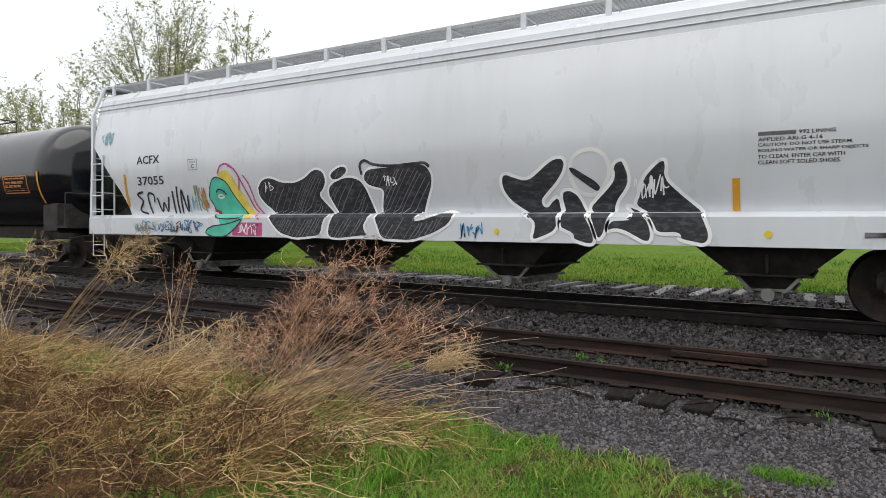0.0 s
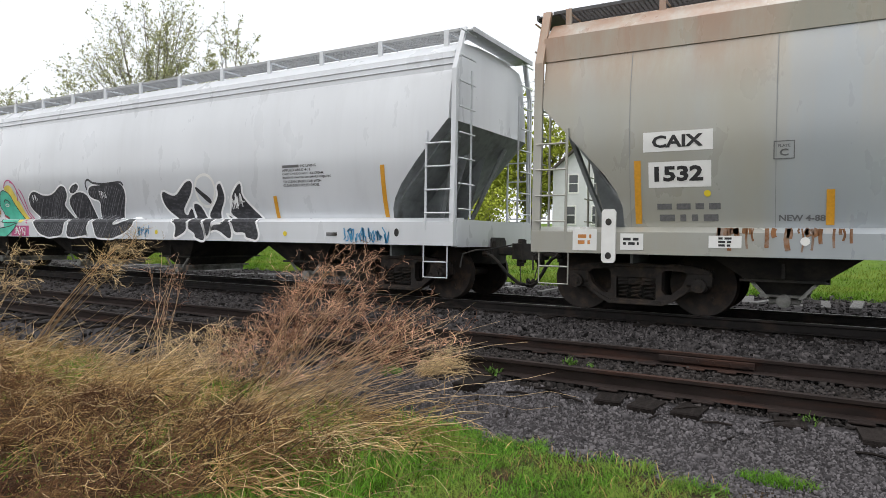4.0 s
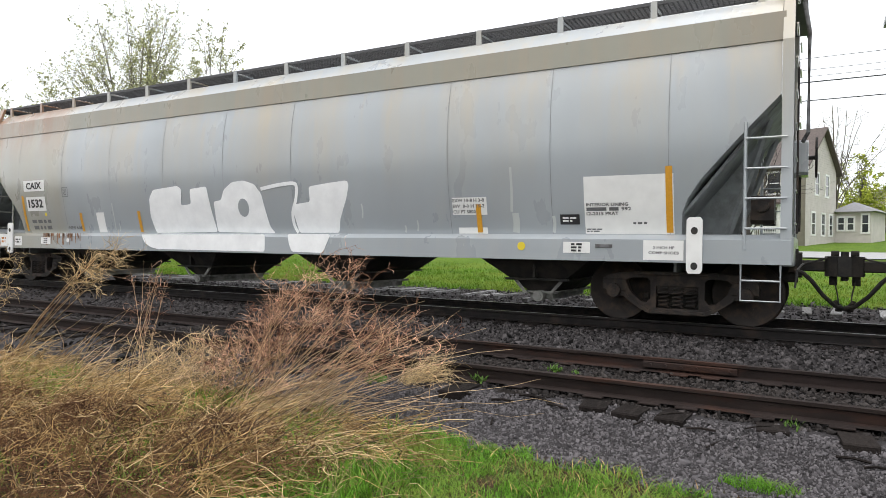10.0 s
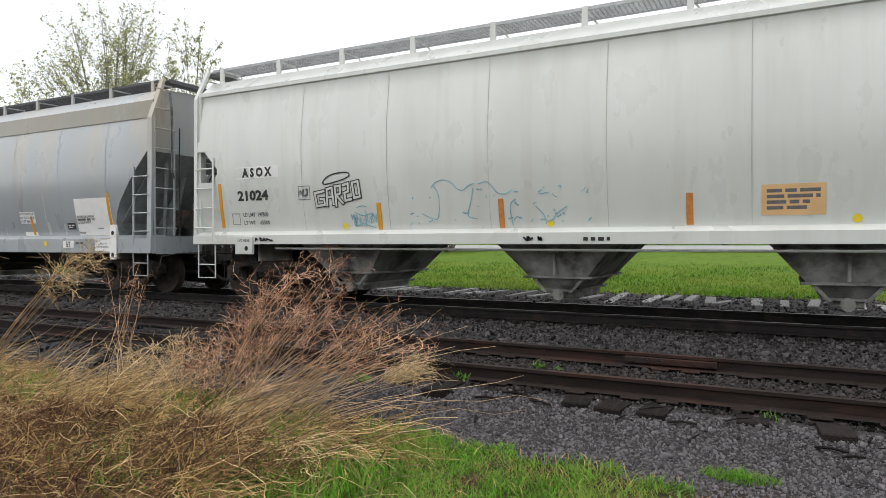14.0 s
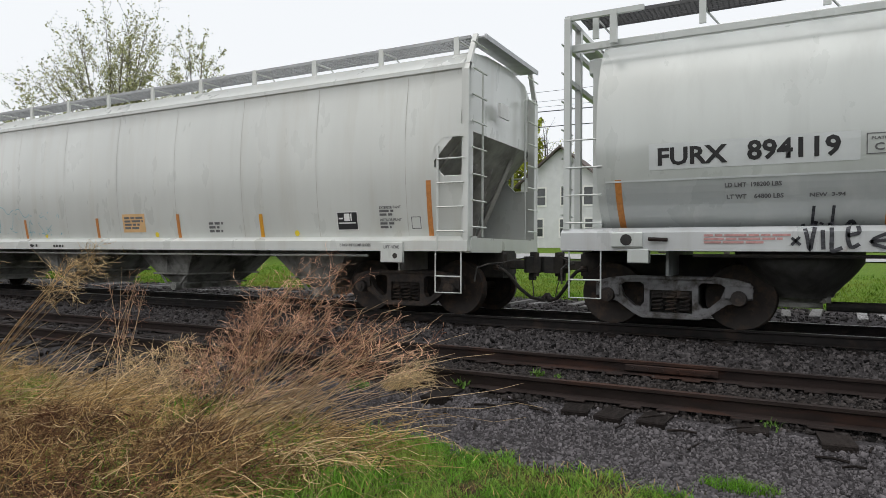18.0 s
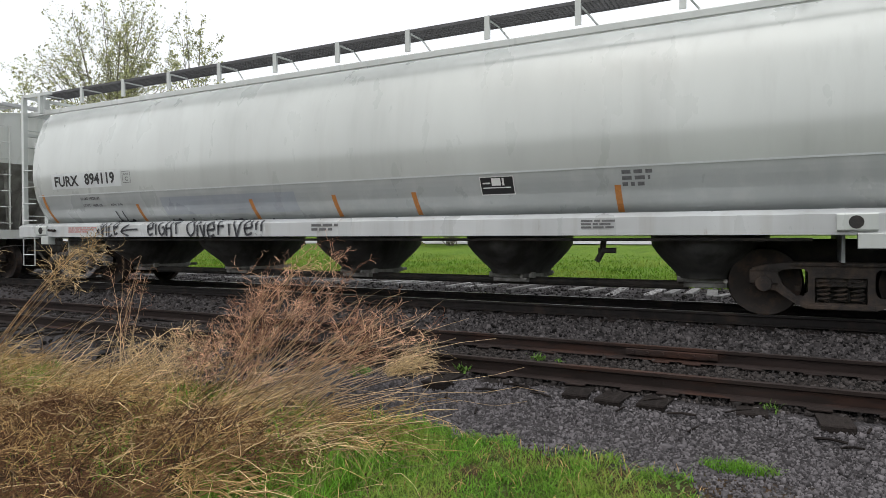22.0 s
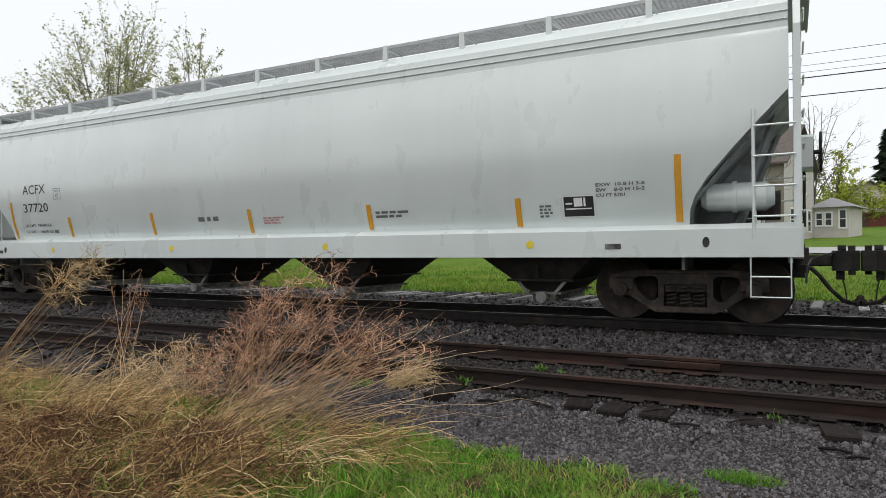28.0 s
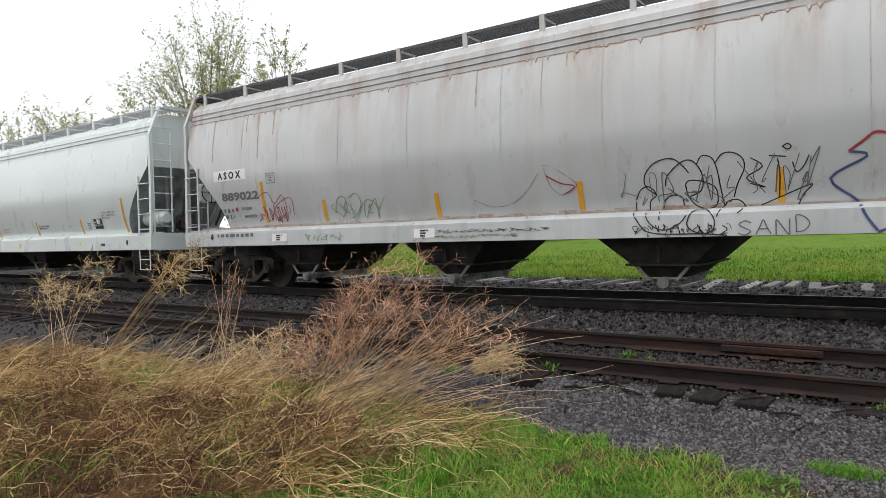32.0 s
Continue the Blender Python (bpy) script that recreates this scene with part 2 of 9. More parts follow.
M["reflector_dull"] = mat("faded_orange_reflective_strip", (0.50, 0.20, 0.05), 0.5, vary=0.2, scale=25)
M["ink"] = mat("black_stencil_paint", (0.02, 0.02, 0.022), 0.5, vary=0.2, scale=20)
M["ink_grey"] = mat("faded_grey_stencil_paint", (0.12, 0.12, 0.125), 0.6, vary=0.3, scale=30)
M["patch"] = mat("white_paint_patch", (0.76, 0.76, 0.75), 0.5, vary=0.06, scale=5)
M["spray_black"] = mat("black_spray_paint", (0.022, 0.023, 0.03), 0.5, vary=0.5, scale=3, stretch=(2.5, 1, 6), second=(0.10, 0.10, 0.11), amount=0.22, second_scale=3.0, edge=0.12)
M["spray_white"] = mat("white_spray_paint", (0.88, 0.89, 0.90), 0.4, vary=0.05, scale=3, second=(0.72, 0.73, 0.75), amount=0.3, second_scale=2, edge=0.2)
M["spray_pink"] = mat("magenta_spray_paint", (0.50, 0.07, 0.22), 0.5, vary=0.25, scale=6)
M["spray_green"] = mat("turquoise_spray_paint", (0.08, 0.50, 0.36), 0.5, vary=0.2, scale=5)
M["spray_yellow"] = mat("yellow_spray_paint", (0.70, 0.56, 0.10), 0.5, vary=0.2, scale=6)
M["spray_blue"] = mat("blue_spray_paint", (0.05, 0.25, 0.46), 0.5, vary=0.3, scale=9)
M["spray_cyan"] = mat("thin_teal_spray_paint", (0.22, 0.42, 0.48), 0.55, vary=0.3, scale=9)
M["spray_red"] = mat("dark_red_spray_paint", (0.28, 0.03, 0.04), 0.5, vary=0.3, scale=9)
M["spray_olive"] = mat("dull_green_spray_paint", (0.22, 0.28, 0.16), 0.55, vary=0.3, scale=9)
M["spray_violet"] = mat("dark_violet_spray_paint", (0.05, 0.07, 0.17), 0.5, vary=0.3, scale=9)
M["blue_grey"] = car_paint("blue_grey_repaint", (0.34, 0.37, 0.41), streaks=0.3, dirt=0.15, streak=(0.5, 0.52, 0.52))
M["dot_yellow"] = mat("yellow_round_decal", (0.72, 0.56, 0.03), 0.5, vary=0.05)
M["hopper_dark"] = mat("dark_grey_hopper_steel", (0.075, 0.075, 0.073), 0.6, vary=0.3, second=(0.035, 0.033, 0.031), amount=0.4, second_scale=2.5, stretch=(1, 1, 0.4), bump=0.2, spec=0.35)
M["rail_rust"] = mat("rusty_rail_steel", (0.024, 0.017, 0.0155), 0.75, metal=0.1, vary=0.45, second=(0.065, 0.029, 0.019), amount=0.17, second_scale=2.2, stretch=(0.35, 1, 2), bump=0.3, spec=0.2)
M["rail_main"] = mat("dark_main_rail_steel", (0.018, 0.016, 0.016), 0.6, metal=0.2, vary=0.3, second=(0.04, 0.03, 0.025), amount=0.3, second_scale=3, spec=0.2)
M["rail_top"] = mat("worn_rail_head", (0.16, 0.155, 0.15), 0.35, metal=1.0, vary=0.1)
M["tie_dark"] = mat("creosoted_old_tie", (0.017, 0.014, 0.013), 0.9, vary=0.4, scale=9, stretch=(6, 1, 6), second=(0.032, 0.027, 0.025), amount=0.3, second_scale=4, bump=0.6, per_object=0.4, spec=0.1)
M["tie_pale"] = mat("bleached_grey_tie", (0.24, 0.236, 0.24), 0.9, vary=0.3, scale=8, stretch=(6, 1, 6), second=(0.10, 0.096, 0.092), amount=0.55, second_scale=4, bump=0.5, per_object=0.6)
M["stone"] = mat("grey_ballast_stone", (0.097, 0.090, 0.095), 0.85, vary=0.25, scale=30, island=0.65, bump=0.3, spec=0.2)
M["stone_dark"] = mat("dirty_dark_ballast_stone", (0.033, 0.029, 0.028), 0.9, vary=0.3, scale=30, island=0.95, bump=0.3, spec=0.15)
M["grass"] = mat("fresh_spring_grass", (0.115, 0.27, 0.022), 0.6, vary=0.3, scale=3, island=0.5, second=(0.24, 0.33, 0.06), amount=0.40, second_scale=1.6, spec=0.2, thin=0.35)
M["field"] = mat("field_grass_blades", (0.090, 0.180, 0.018), 0.75, vary=0.4, scale=0.8, island=0.5, second=(0.19, 0.24, 0.045), amount=0.45, second_scale=0.35, spec=0.05, thin=0.4)
M["straw"] = mat("dry_straw_stem", (0.47, 0.315, 0.135), 0.75, vary=0.3, scale=1.2, island=0.75, second=(0.20, 0.11, 0.048), amount=0.42, second_scale=1.6, spec=0.2)
M["straw_pale"] = mat("pale_dead_stem", (0.54, 0.40, 0.22), 0.75, vary=0.25, scale=3, island=0.7, spec=0.2)
M["weed_red"] = mat("reddish_brown_seed_head", (0.62, 0.385, 0.265), 0.85, vary=0.4, scale=4, island=0.8, second=(0.17, 0.075, 0.048), amount=0.44, second_scale=3.5, spec=0.1)
M["weed_stalk"] = mat("tan_weed_stalk", (0.62, 0.44, 0.27), 0.75, vary=0.3, scale=4, island=0.5, spec=0.2)
M["dark_stalk"] = mat("dark_wet_stalk", (0.075, 0.050, 0.038), 0.75, vary=0.3, scale=4, island=0.3, spec=0.2)
M["thatch"] = mat("brown_matted_thatch", (0.095, 0.047, 0.027), 0.9, vary=0.4, scale=5, island=0.8, second=(0.22, 0.125, 0.058), amount=0.38, second_scale=2.0, spec=0.1)
M["bark"] = mat("grey_brown_bark", (0.13, 0.115, 0.095), 0.9, vary=0.3, scale=3, stretch=(3, 3, 0.5), bump=0.5)
M["bark_dark"] = mat("dark_wet_bark", (0.05, 0.043, 0.04), 0.9, vary=0.3, scale=3, stretch=(3, 3, 0.5), bump=0.5)
M["bud"] = mat("young_spring_leaf", (0.36, 0.37, 0.19), 0.7, vary=0.2, scale=1, island=0.6, spec=0.2, thin=0.4)
M["yellow_leaf"] = mat("yellow_green_foliage", (0.30, 0.34, 0.04), 0.7, vary=0.2, scale=1, island=0.4, spec=0.2)
M["conifer"] = mat("dark_conifer_needles", (0.030, 0.050, 0.028), 0.8, vary=0.3, scale=1, island=0.4, spec=0.2)
M["weed_green"] = mat("small_green_weed_leaf", (0.11, 0.21, 0.04), 0.6, vary=0.25, scale=8, island=0.4, spec=0.2, thin=0.3)

M["dirty_sill"] = car_paint("grimy_white_sill_paint", (0.50, 0.52, 0.53), streaks=0.5, dirt=0.5, rust=0.5, streak=(0.27, 0.24, 0.21), panel=0.12)
# for the added bank behind the viewpoint, dark so that the cars reflect it
M["backdrop"] = mat("unseen_dark_bank", (0.045, 0.055, 0.030), 0.95, vary=0.5, scale=0.5, spec=0.05)
M["print_red"] = mat("faded_red_print", (0.46, 0.24, 0.23), 0.6, vary=0.3, scale=20)
M["hopper_pale"] = mat("dusty_pale_hopper_steel", (0.30, 0.30, 0.285), 0.7, vary=0.25, second=(0.10, 0.095, 0.09), amount=0.4, second_scale=2, bump=0.2, spec=0.3)
M["panel_pale"] = mat("faded_number_panel", (0.60, 0.63, 0.635), 0.5, vary=0.08, scale=4)
# cream sheet under the ends, darkened in its colour for the shade there
M["slope_cream"] = mat("shaded_cream_slope_sheet", (0.36, 0.35, 0.325), 0.65, vary=0.2, second=(0.22, 0.21, 0.195), amount=0.35, second_scale=2)

# ---------------------------------------------------------------- mesh helpers
class Geo:
    """Collects vertices and faces of one mesh."""

    def __init__(self):
        self.v, self.f = [], []

    def add(self, vs, fs):
        o = len(self.v)
        self.v.extend(vs)
        self.f.extend([tuple(i + o for i in f) for f in fs])
        return self

    def box(self, x0, x1, y0, y1, z0, z1, c=0.0):
        """A box; c chamfers its edges along x."""
        if c:
            ring = [(y0 + c, z0), (y1 - c, z0), (y1, z0 + c), (y1, z1 - c), (y1 - c, z1), (y0 + c, z1), (y0, z1 - c), (y0, z0 + c)]
            return self.extrude(ring, x0, x1)
        vs = [(x, y, z) for x in (x0, x1) for y in (y0, y1) for z in (z0, z1)]
        return self.add(vs, [(0, 1, 3, 2), (4, 6, 7, 5), (0, 4, 5, 1), (2, 3, 7, 6), (0, 2, 6, 4), (1, 5, 7, 3)])

    def extrude(self, ring, x0, x1):
        """A ring of (y, z), run from x0 to x1 and capped."""
        n = len(ring)
        vs = [(x0, y, z) for y, z in ring] + [(x1, y, z) for y, z in ring]
        fs = [(i, (i + 1) % n, n + (i + 1) % n, n + i) for i in range(n)]
        return self.add(vs, fs + [tuple(range(n))[::-1], tuple(range(n, 2 * n))])

    def plate(self, ring, y0, y1):
        """A ring of (x, z), run from y0 to y1 and capped."""
        n = len(ring)
        vs = [(x, y0, z) for x, z in ring] + [(x, y1, z) for x, z in ring]
        fs = [((i + 1) % n, i, n + i, n + (i + 1) % n) for i in range(n)]
        return self.add(vs, fs + [tuple(range(n)), tuple(range(n, 2 * n))[::-1]])

    def cyl(self, p0, p1, r0, r1=None, n=10, caps=True):
        a, b = Vector(p0), Vector(p1)
        q = (b - a).to_track_quat("Z", "Y")
        r1 = r0 if r1 is None else r1
        vs = []
        for c, r in ((a, r0), (b, r1)):
            vs += [tuple(c + q @ Vector((r * math.cos(2 * math.pi * i / n), r * math.sin(2 * math.pi * i / n), 0))) for i in range(n)]
        fs = [(i, (i + 1) % n, n + (i + 1) % n, n + i) for i in range(n)]
        if caps:
            fs += [tuple(range(n))[::-1], tuple(range(n, 2 * n))]
        return self.add(vs, fs)

    def tube(self, pts, r, n=6):
        """A bent round bar through the points."""
        pts = [Vector(p) for p in pts]
        vs, m = [], len(pts)
        for i, p in enumerate(pts):
            d = (pts[min(i + 1, m - 1)] - pts[max(i - 1, 0)])
            q = d.to_track_quat("Z", "Y")
            vs += [tuple(p + q @ Vector((r * math.cos(2 * math.pi * k / n), r * math.sin(2 * math.pi * k / n), 0))) for k in range(n)]
        fs = [(j * n + k, j * n + (k + 1) % n, (j + 1) * n + (k + 1) % n, (j + 1) * n + k) for j in range(m - 1) for k in range(n)]
        return self.add(vs, fs + [tuple(range(n))[::-1], tuple(range((m - 1) * n, m * n))])

    def lathe(self, prof, y_axis=True, n=28, at=(0, 0, 0)):
        """A profile of (radius, offset) turned round the y axis."""
        vs, m = [], len(prof)
        for r, o in prof:
            vs += [(at[0] + r * math.cos(2 * math.pi * k / n), at[1] + o, at[2] + r * math.sin(2 * math.pi * k / n)) for k in range(n)]
        fs = [(j * n + (k + 1) % n, j * n + k, (j + 1) * n + k, (j + 1) * n + (k + 1) % n) for j in range(m - 1) for k in range(n)]
        return self.add(vs, fs)

    def mesh(self, name, material, sharp=35):
        me = bpy.data.meshes.new(name)
        me.from_pydata(self.v, [], self.f)
        for m in (material if isinstance(material, (list, tuple)) else [material]):
            me.materials.append(m)
        if sharp:
            me.shade_smooth()
            me.set_sharp_from_angle(angle=radians(sharp))
        me.update()
        return me


def part(name, geo, material, parent, label="", sharp=35, fix=True):
    """Links a mesh under a thing or a part."""
    me = geo if isinstance(geo, bpy.types.Mesh) else geo.mesh(name, material, sharp)
    if fix and not isinstance(geo, bpy.types.Mesh):
        bm = bmesh.new()
        bm.from_mesh(me)
        bmesh.ops.recalc_face_normals(bm, faces=bm.faces)
        bm.to_mesh(me)
        bm.free()
        if sharp:
            me.set_sharp_from_angle(angle=radians(sharp))
    ob = new(name, me)
    ob.parent = parent
    if label:
        tagged(ob, label)
    return ob


def thing(name, label, category, group="", kind="", at=None):
    ob = tagged(new(name), label, category, group, kind)
    ob.empty_display_size = 0.2
    if at:
        ob.location = at
    return ob


def solid(name, geo, material, label, category="", group="", kind="", sharp=35):
    """A thing of one mesh."""
    return tagged(new(name, geo.mesh(name, material, sharp)), label, category, group, kind)


def raw_mesh(name, verts, faces, material, smooth=False):
    """A large mesh from arrays: verts (n, 3), faces (m, k) of one size."""
    me = bpy.data.meshes.new(name)
    m, k = faces.shape
    me.vertices.add(len(verts))
    me.vertices.foreach_set("co", np.ascontiguousarray(verts, dtype=np.float32).ravel())
    me.loops.add(m * k)
    me.loops.foreach_set("vertex_index", np.ascontiguousarray(faces, dtype=np.int32).ravel())
    me.polygons.add(m)
    me.polygons.foreach_set("loop_start", np.arange(0, m * k, k, dtype=np.int32))
    me.polygons.foreach_set("loop_total", np.full(m, k, dtype=np.int32))
    me.materials.append(material)
    me.update(calc_edges=True)
    if smooth:
        me.shade_smooth()
    return me


rng = np.random.default_rng(7)


def stones(name, n, x0, x1, y0, y1, size, material, label, lift=0.4, keep=None):
    """Broken stones strewn over the ground sheet, as one object."""
    xs, ys = rng.uniform(x0, x1, n), rng.uniform(y0, y1, n)
    if keep is not None:
        ok = keep(xs, ys)
        xs, ys = xs[ok], ys[ok]
        n = len(xs)
    cube = np.array([(x, y, z) for x in (-1, 1) for y in (-1, 1) for z in (-1, 1)], float) * 0.62
    quads = np.array([(0, 1, 3, 2), (4, 6, 7, 5), (0, 4, 5, 1), (2, 3, 7, 6), (1, 5, 7, 3)])
    v = cube[None] + rng.uniform(-0.42, 0.42, (n, 8, 3))
    s = size * np.exp(rng.normal(0, 0.32, (n, 1, 1))) * rng.uniform(0.35, 1.3, (n, 1, 3))
    v = v * s * 0.5
    a, b = rng.uniform(0, 6.28, n), rng.uniform(-0.6, 0.6, n)
    ca, sa, cb, sb = np.cos(a), np.sin(a), np.cos(b), np.sin(b)
    x, y, z = v[..., 0], v[..., 1], v[..., 2]
    y, z = y * cb[:, None] - z * sb[:, None], y * sb[:, None] + z * cb[:, None]
    x, y = x * ca[:, None] - y * sa[:, None], x * sa[:, None] + y * ca[:, None]
    zs = np.array([ground_z(p, q) for p, q in zip(xs, ys)]) + size * lift * rng.uniform(-0.3, 1, n)
    v = np.stack([x + xs[:, None], y + ys[:, None], z + zs[:, None]], -1).reshape(-1, 3)
    f = (quads[None] + 8 * np.arange(n)[:, None, None]).reshape(-1, 4)
    return tagged(new(name, raw_mesh(name, v, f, material)), label, "gravel", kind="stuff")


def blades(name, roots, height, width, lean, material, label, category="grass", kind="stuff", droop=0.5, parent=None):
    """Flat bent blades on the given roots, as one mesh."""
    n = len(roots)
    h = height * np.exp(rng.normal(0, 0.3, n))
    a = rng.uniform(0, 6.28, n)
    d = np.stack([np.cos(a), np.sin(a)], 1)
    side = np.stack([-d[:, 1], d[:, 0]], 1) * (width * rng.uniform(0.6, 1.3, n))[:, None]
    out = d * (h * lean * rng.uniform(0.2, 1.4, n))[:, None]
    v = np.zeros((n, 5, 3))
    for i, (k, w) in enumerate(((0, 1), (0, -1), (0.55, 0.8), (0.55, -0.8), (1, 0))):
        v[:, i, :2] = roots[:, :2] + out * (k ** 1.7) + side * w * 0.5
        v[:, i, 2] = roots[:, 2] + h * (k - droop * 0.35 * k * k)
    f = np.array([(0, 1, 3), (0, 3, 2), (2, 3, 4)])
    f = (f[None] + 5 * np.arange(n)[:, None, None]).reshape(-1, 3)
    ob = new(name, raw_mesh(name, v.reshape(-1, 3), f, material))
    if parent:
        ob.parent = parent
        return ob
    return tagged(ob, label, category, kind=kind)


def stems_mesh(name, paths, radius, material, sides=3, tip=0.35):
    """Thin stems: paths (n, k, 3), radius (n,) tapering to the tip."""
    n, k, _ = paths.shape
    d = np.gradient(paths, axis=1)
    d /= np.linalg.norm(d, axis=2, keepdims=True) + 1e-9
    ref = np.where(np.abs(d[..., 2:3]) > 0.9, np.array([1.0, 0, 0]), np.array([0, 0, 1.0]))
    u = np.cross(d, ref)
    u /= np.linalg.norm(u, axis=2, keepdims=True) + 1e-9
    w = np.cross(d, u)
    r = radius[:, None] * np.linspace(1, tip, k)[None]
    v = np.stack([paths + r[..., None] * (math.cos(6.2832 * i / sides) * u + math.sin(6.2832 * i / sides) * w) for i in range(sides)], 2)
    idx = np.arange(k - 1)[:, None] * sides + np.arange(sides)[None]
    nxt = np.arange(k - 1)[:, None] * sides + (np.arange(sides)[None] + 1) % sides
    quad = np.stack([idx, nxt, nxt + sides, idx + sides], -1).reshape(-1, 4)
    f = (quad[None] + k * sides * np.arange(n)[:, None, None]).reshape(-1, 4)
    return raw_mesh(name, v.reshape(-1, 3), f, material)


def arcs(roots, length, heading, spread, rise, sag, k=5, wobble=0.05, jit=0.25):
    """Arching stem paths from roots. heading: compass angle(s); rise: starting slope; sag: fall along the stem."""
    n = len(roots)
    length = np.broadcast_to(length, n) * np.exp(np.clip(rng.normal(0, jit, n), -2 * jit, 1.5 * jit))
    a = heading + rng.normal(0, spread, n)
    s = np.linspace(0, 1, k)[None]
    e = np.broadcast_to(rise, n) + rng.normal(0, jit * 0.9, n)
    ang = e[:, None] - sag * s * rng.uniform(0.4, 1.5, (n, 1))
    step = (length / (k - 1))[:, None]
    hx = np.concatenate([np.zeros((n, 1)), np.cumsum((np.cos(ang) * step)[:, :-1], 1)], 1)
    hz = np.concatenate([np.zeros((n, 1)), np.cumsum((np.sin(ang) * step)[:, :-1], 1)], 1)
    bend = a[:, None] + rng.normal(0, 0.35, (n, 1)) * s
    p = np.stack([roots[:, :1] + hx * np.cos(bend), roots[:, 1:2] + hx * np.sin(bend), roots[:, 2:3] + hz], -1)
    w = rng.normal(0, wobble, p.shape) * length[:, None, None] * s[..., None]
    return p + w


def scatter(n, x0, x1, y0, y1, keep=None, dz=0.0):
    xs, ys = rng.uniform(x0, x1, n), rng.uniform(y0, y1, n)
    if keep is not None:
        ok = keep(xs, ys)
        xs, ys = xs[ok], ys[ok]
    return np.stack([xs, ys, np.array([ground_z(a, b) + dz for a, b in zip(xs, ys)])], 1)


# ---------------------------------------------------------------- ground
def ground_material():
    m = bpy.data.materials.new("ground_cover")
    m.use_nodes = True
    n, l = m.node_tree.nodes, m.node_tree.links
    b = n["Principled BSDF"]
    b.inputs["Roughness"].default_value = 0.95
    b.inputs["Specular IOR Level"].default_value = 0.15
    co = n.new("ShaderNodeTexCoord")
    sep = n.new("ShaderNodeSeparateXYZ")
    l.new(co.outputs["Object"], sep.inputs[0])

    def tex(scale, detail=8, rough=0.6):
        t = n.new("ShaderNodeTexNoise")
        t.inputs["Scale"].default_value, t.inputs["Detail"].default_value, t.inputs["Roughness"].default_value = scale, detail, rough
        l.new(co.outputs["Object"], t.inputs["Vector"])
        return t.outputs["Fac"]

    def ramp(v, a, c):
        r = n.new("ShaderNodeMapRange")
        r.inputs["From Min"].default_value, r.inputs["From Max"].default_value = a, c
        l.new(v, r.inputs["Value"])
        return r.outputs[0]

    def mix(f, a, c):
        x = n.new("ShaderNodeMix")
        x.data_type = "RGBA"
        l.new(f, x.inputs[0])
        for s, v in ((6, a), (7, c)):
            if isinstance(v, tuple):
                x.inputs[s].default_value = (*v, 1)
            else:
                l.new(v, x.inputs[s])
        return x.outputs[2]

    def add(a, c, k):
        x = n.new("ShaderNodeMath")
        x.operation = "MULTIPLY_ADD"
        l.new(c, x.inputs[0])
        x.inputs[1].default_value = k
        l.new(a, x.inputs[2])
        return x.outputs[0]

    gravel = mix(ramp(tex(45, 5), 0.35, 0.65), (0.022, 0.020, 0.021), (0.065, 0.060, 0.063))
    soil = mix(ramp(tex(7), 0.35, 0.65), (0.03, 0.02, 0.012), (0.07, 0.045, 0.024))
    lawn = mix(ramp(tex(0.35), 0.35, 0.7), (0.07, 0.14, 0.011), (0.11, 0.175, 0.02))
    lawn = mix(ramp(tex(22, 6, 0.7), 0.42, 0.75), lawn, (0.14, 0.21, 0.028))
    lawn = mix(ramp(tex(2.2, 8, 0.7), 0.50, 0.72), lawn, (0.035, 0.075, 0.008))
    wob = tex(1.4, 4)
    y = add(sep.outputs[1], wob, 0.9)
    near = mix(ramp(tex(1.1, 6), 0.42, 0.6), soil, (0.075, 0.115, 0.025))
    soil = mix(ramp(sep.outputs[0], -3.6, -2.6), soil, near)
    out = mix(ramp(y, 4.9, 5.2), soil, gravel)
    out = mix(ramp(y, 16.4, 16.9), out, lawn)
    l.new(out, b.inputs["Base Color"])
    bp = n.new("ShaderNodeBump")
    bp.inputs["Strength"].default_value, bp.inputs["Distance"].default_value = 0.8, 0.03
    l.new(tex(38, 5), bp.inputs["Height"])
    l.new(bp.outputs[0], b.inputs["Normal"])
    return m


def build_ground():
    def axis(fine0, fine1, step, far):
        a = list(np.arange(fine0, fine1 + step / 2, step))
        d, p, q = step, fine0, fine1
        while q < far:
            d *= 1.35
            p, q = p - d, q + d
            a = [p] + a + [q]
        return np.array(a)

    xs, ys = axis(-14, 4, 0.25, 900), axis(-2, 20, 0.2, 900)
    nx, ny = len(xs), len(ys)
    v = np.array([(x, y, ground_z(x, y)) for y in ys for x in xs])
    i = np.arange(nx * ny).reshape(ny, nx)
    f = np.stack([i[:-1, :-1], i[:-1, 1:], i[1:, 1:], i[1:, :-1]], -1).reshape(-1, 4)
    tagged(new("ground", raw_mesh("ground", v, f, ground_material(), True)), "ground of soil, dark gravel and spring grass field", kind="structure")


build_ground()


# ---------------------------------------------------------------- tracks
def rail_profile(y, top):
    """Cross-section of a rail: head, web, foot."""
    half = [(0.036, 0), (0.036, -0.030), (0.010, -0.042), (0.009, -0.125), (0.060, -0.140), (0.066, -0.150)]
    return [(y - w, top + z) for w, z in half] + [(y + w, top + z) for w, z in reversed(half)]


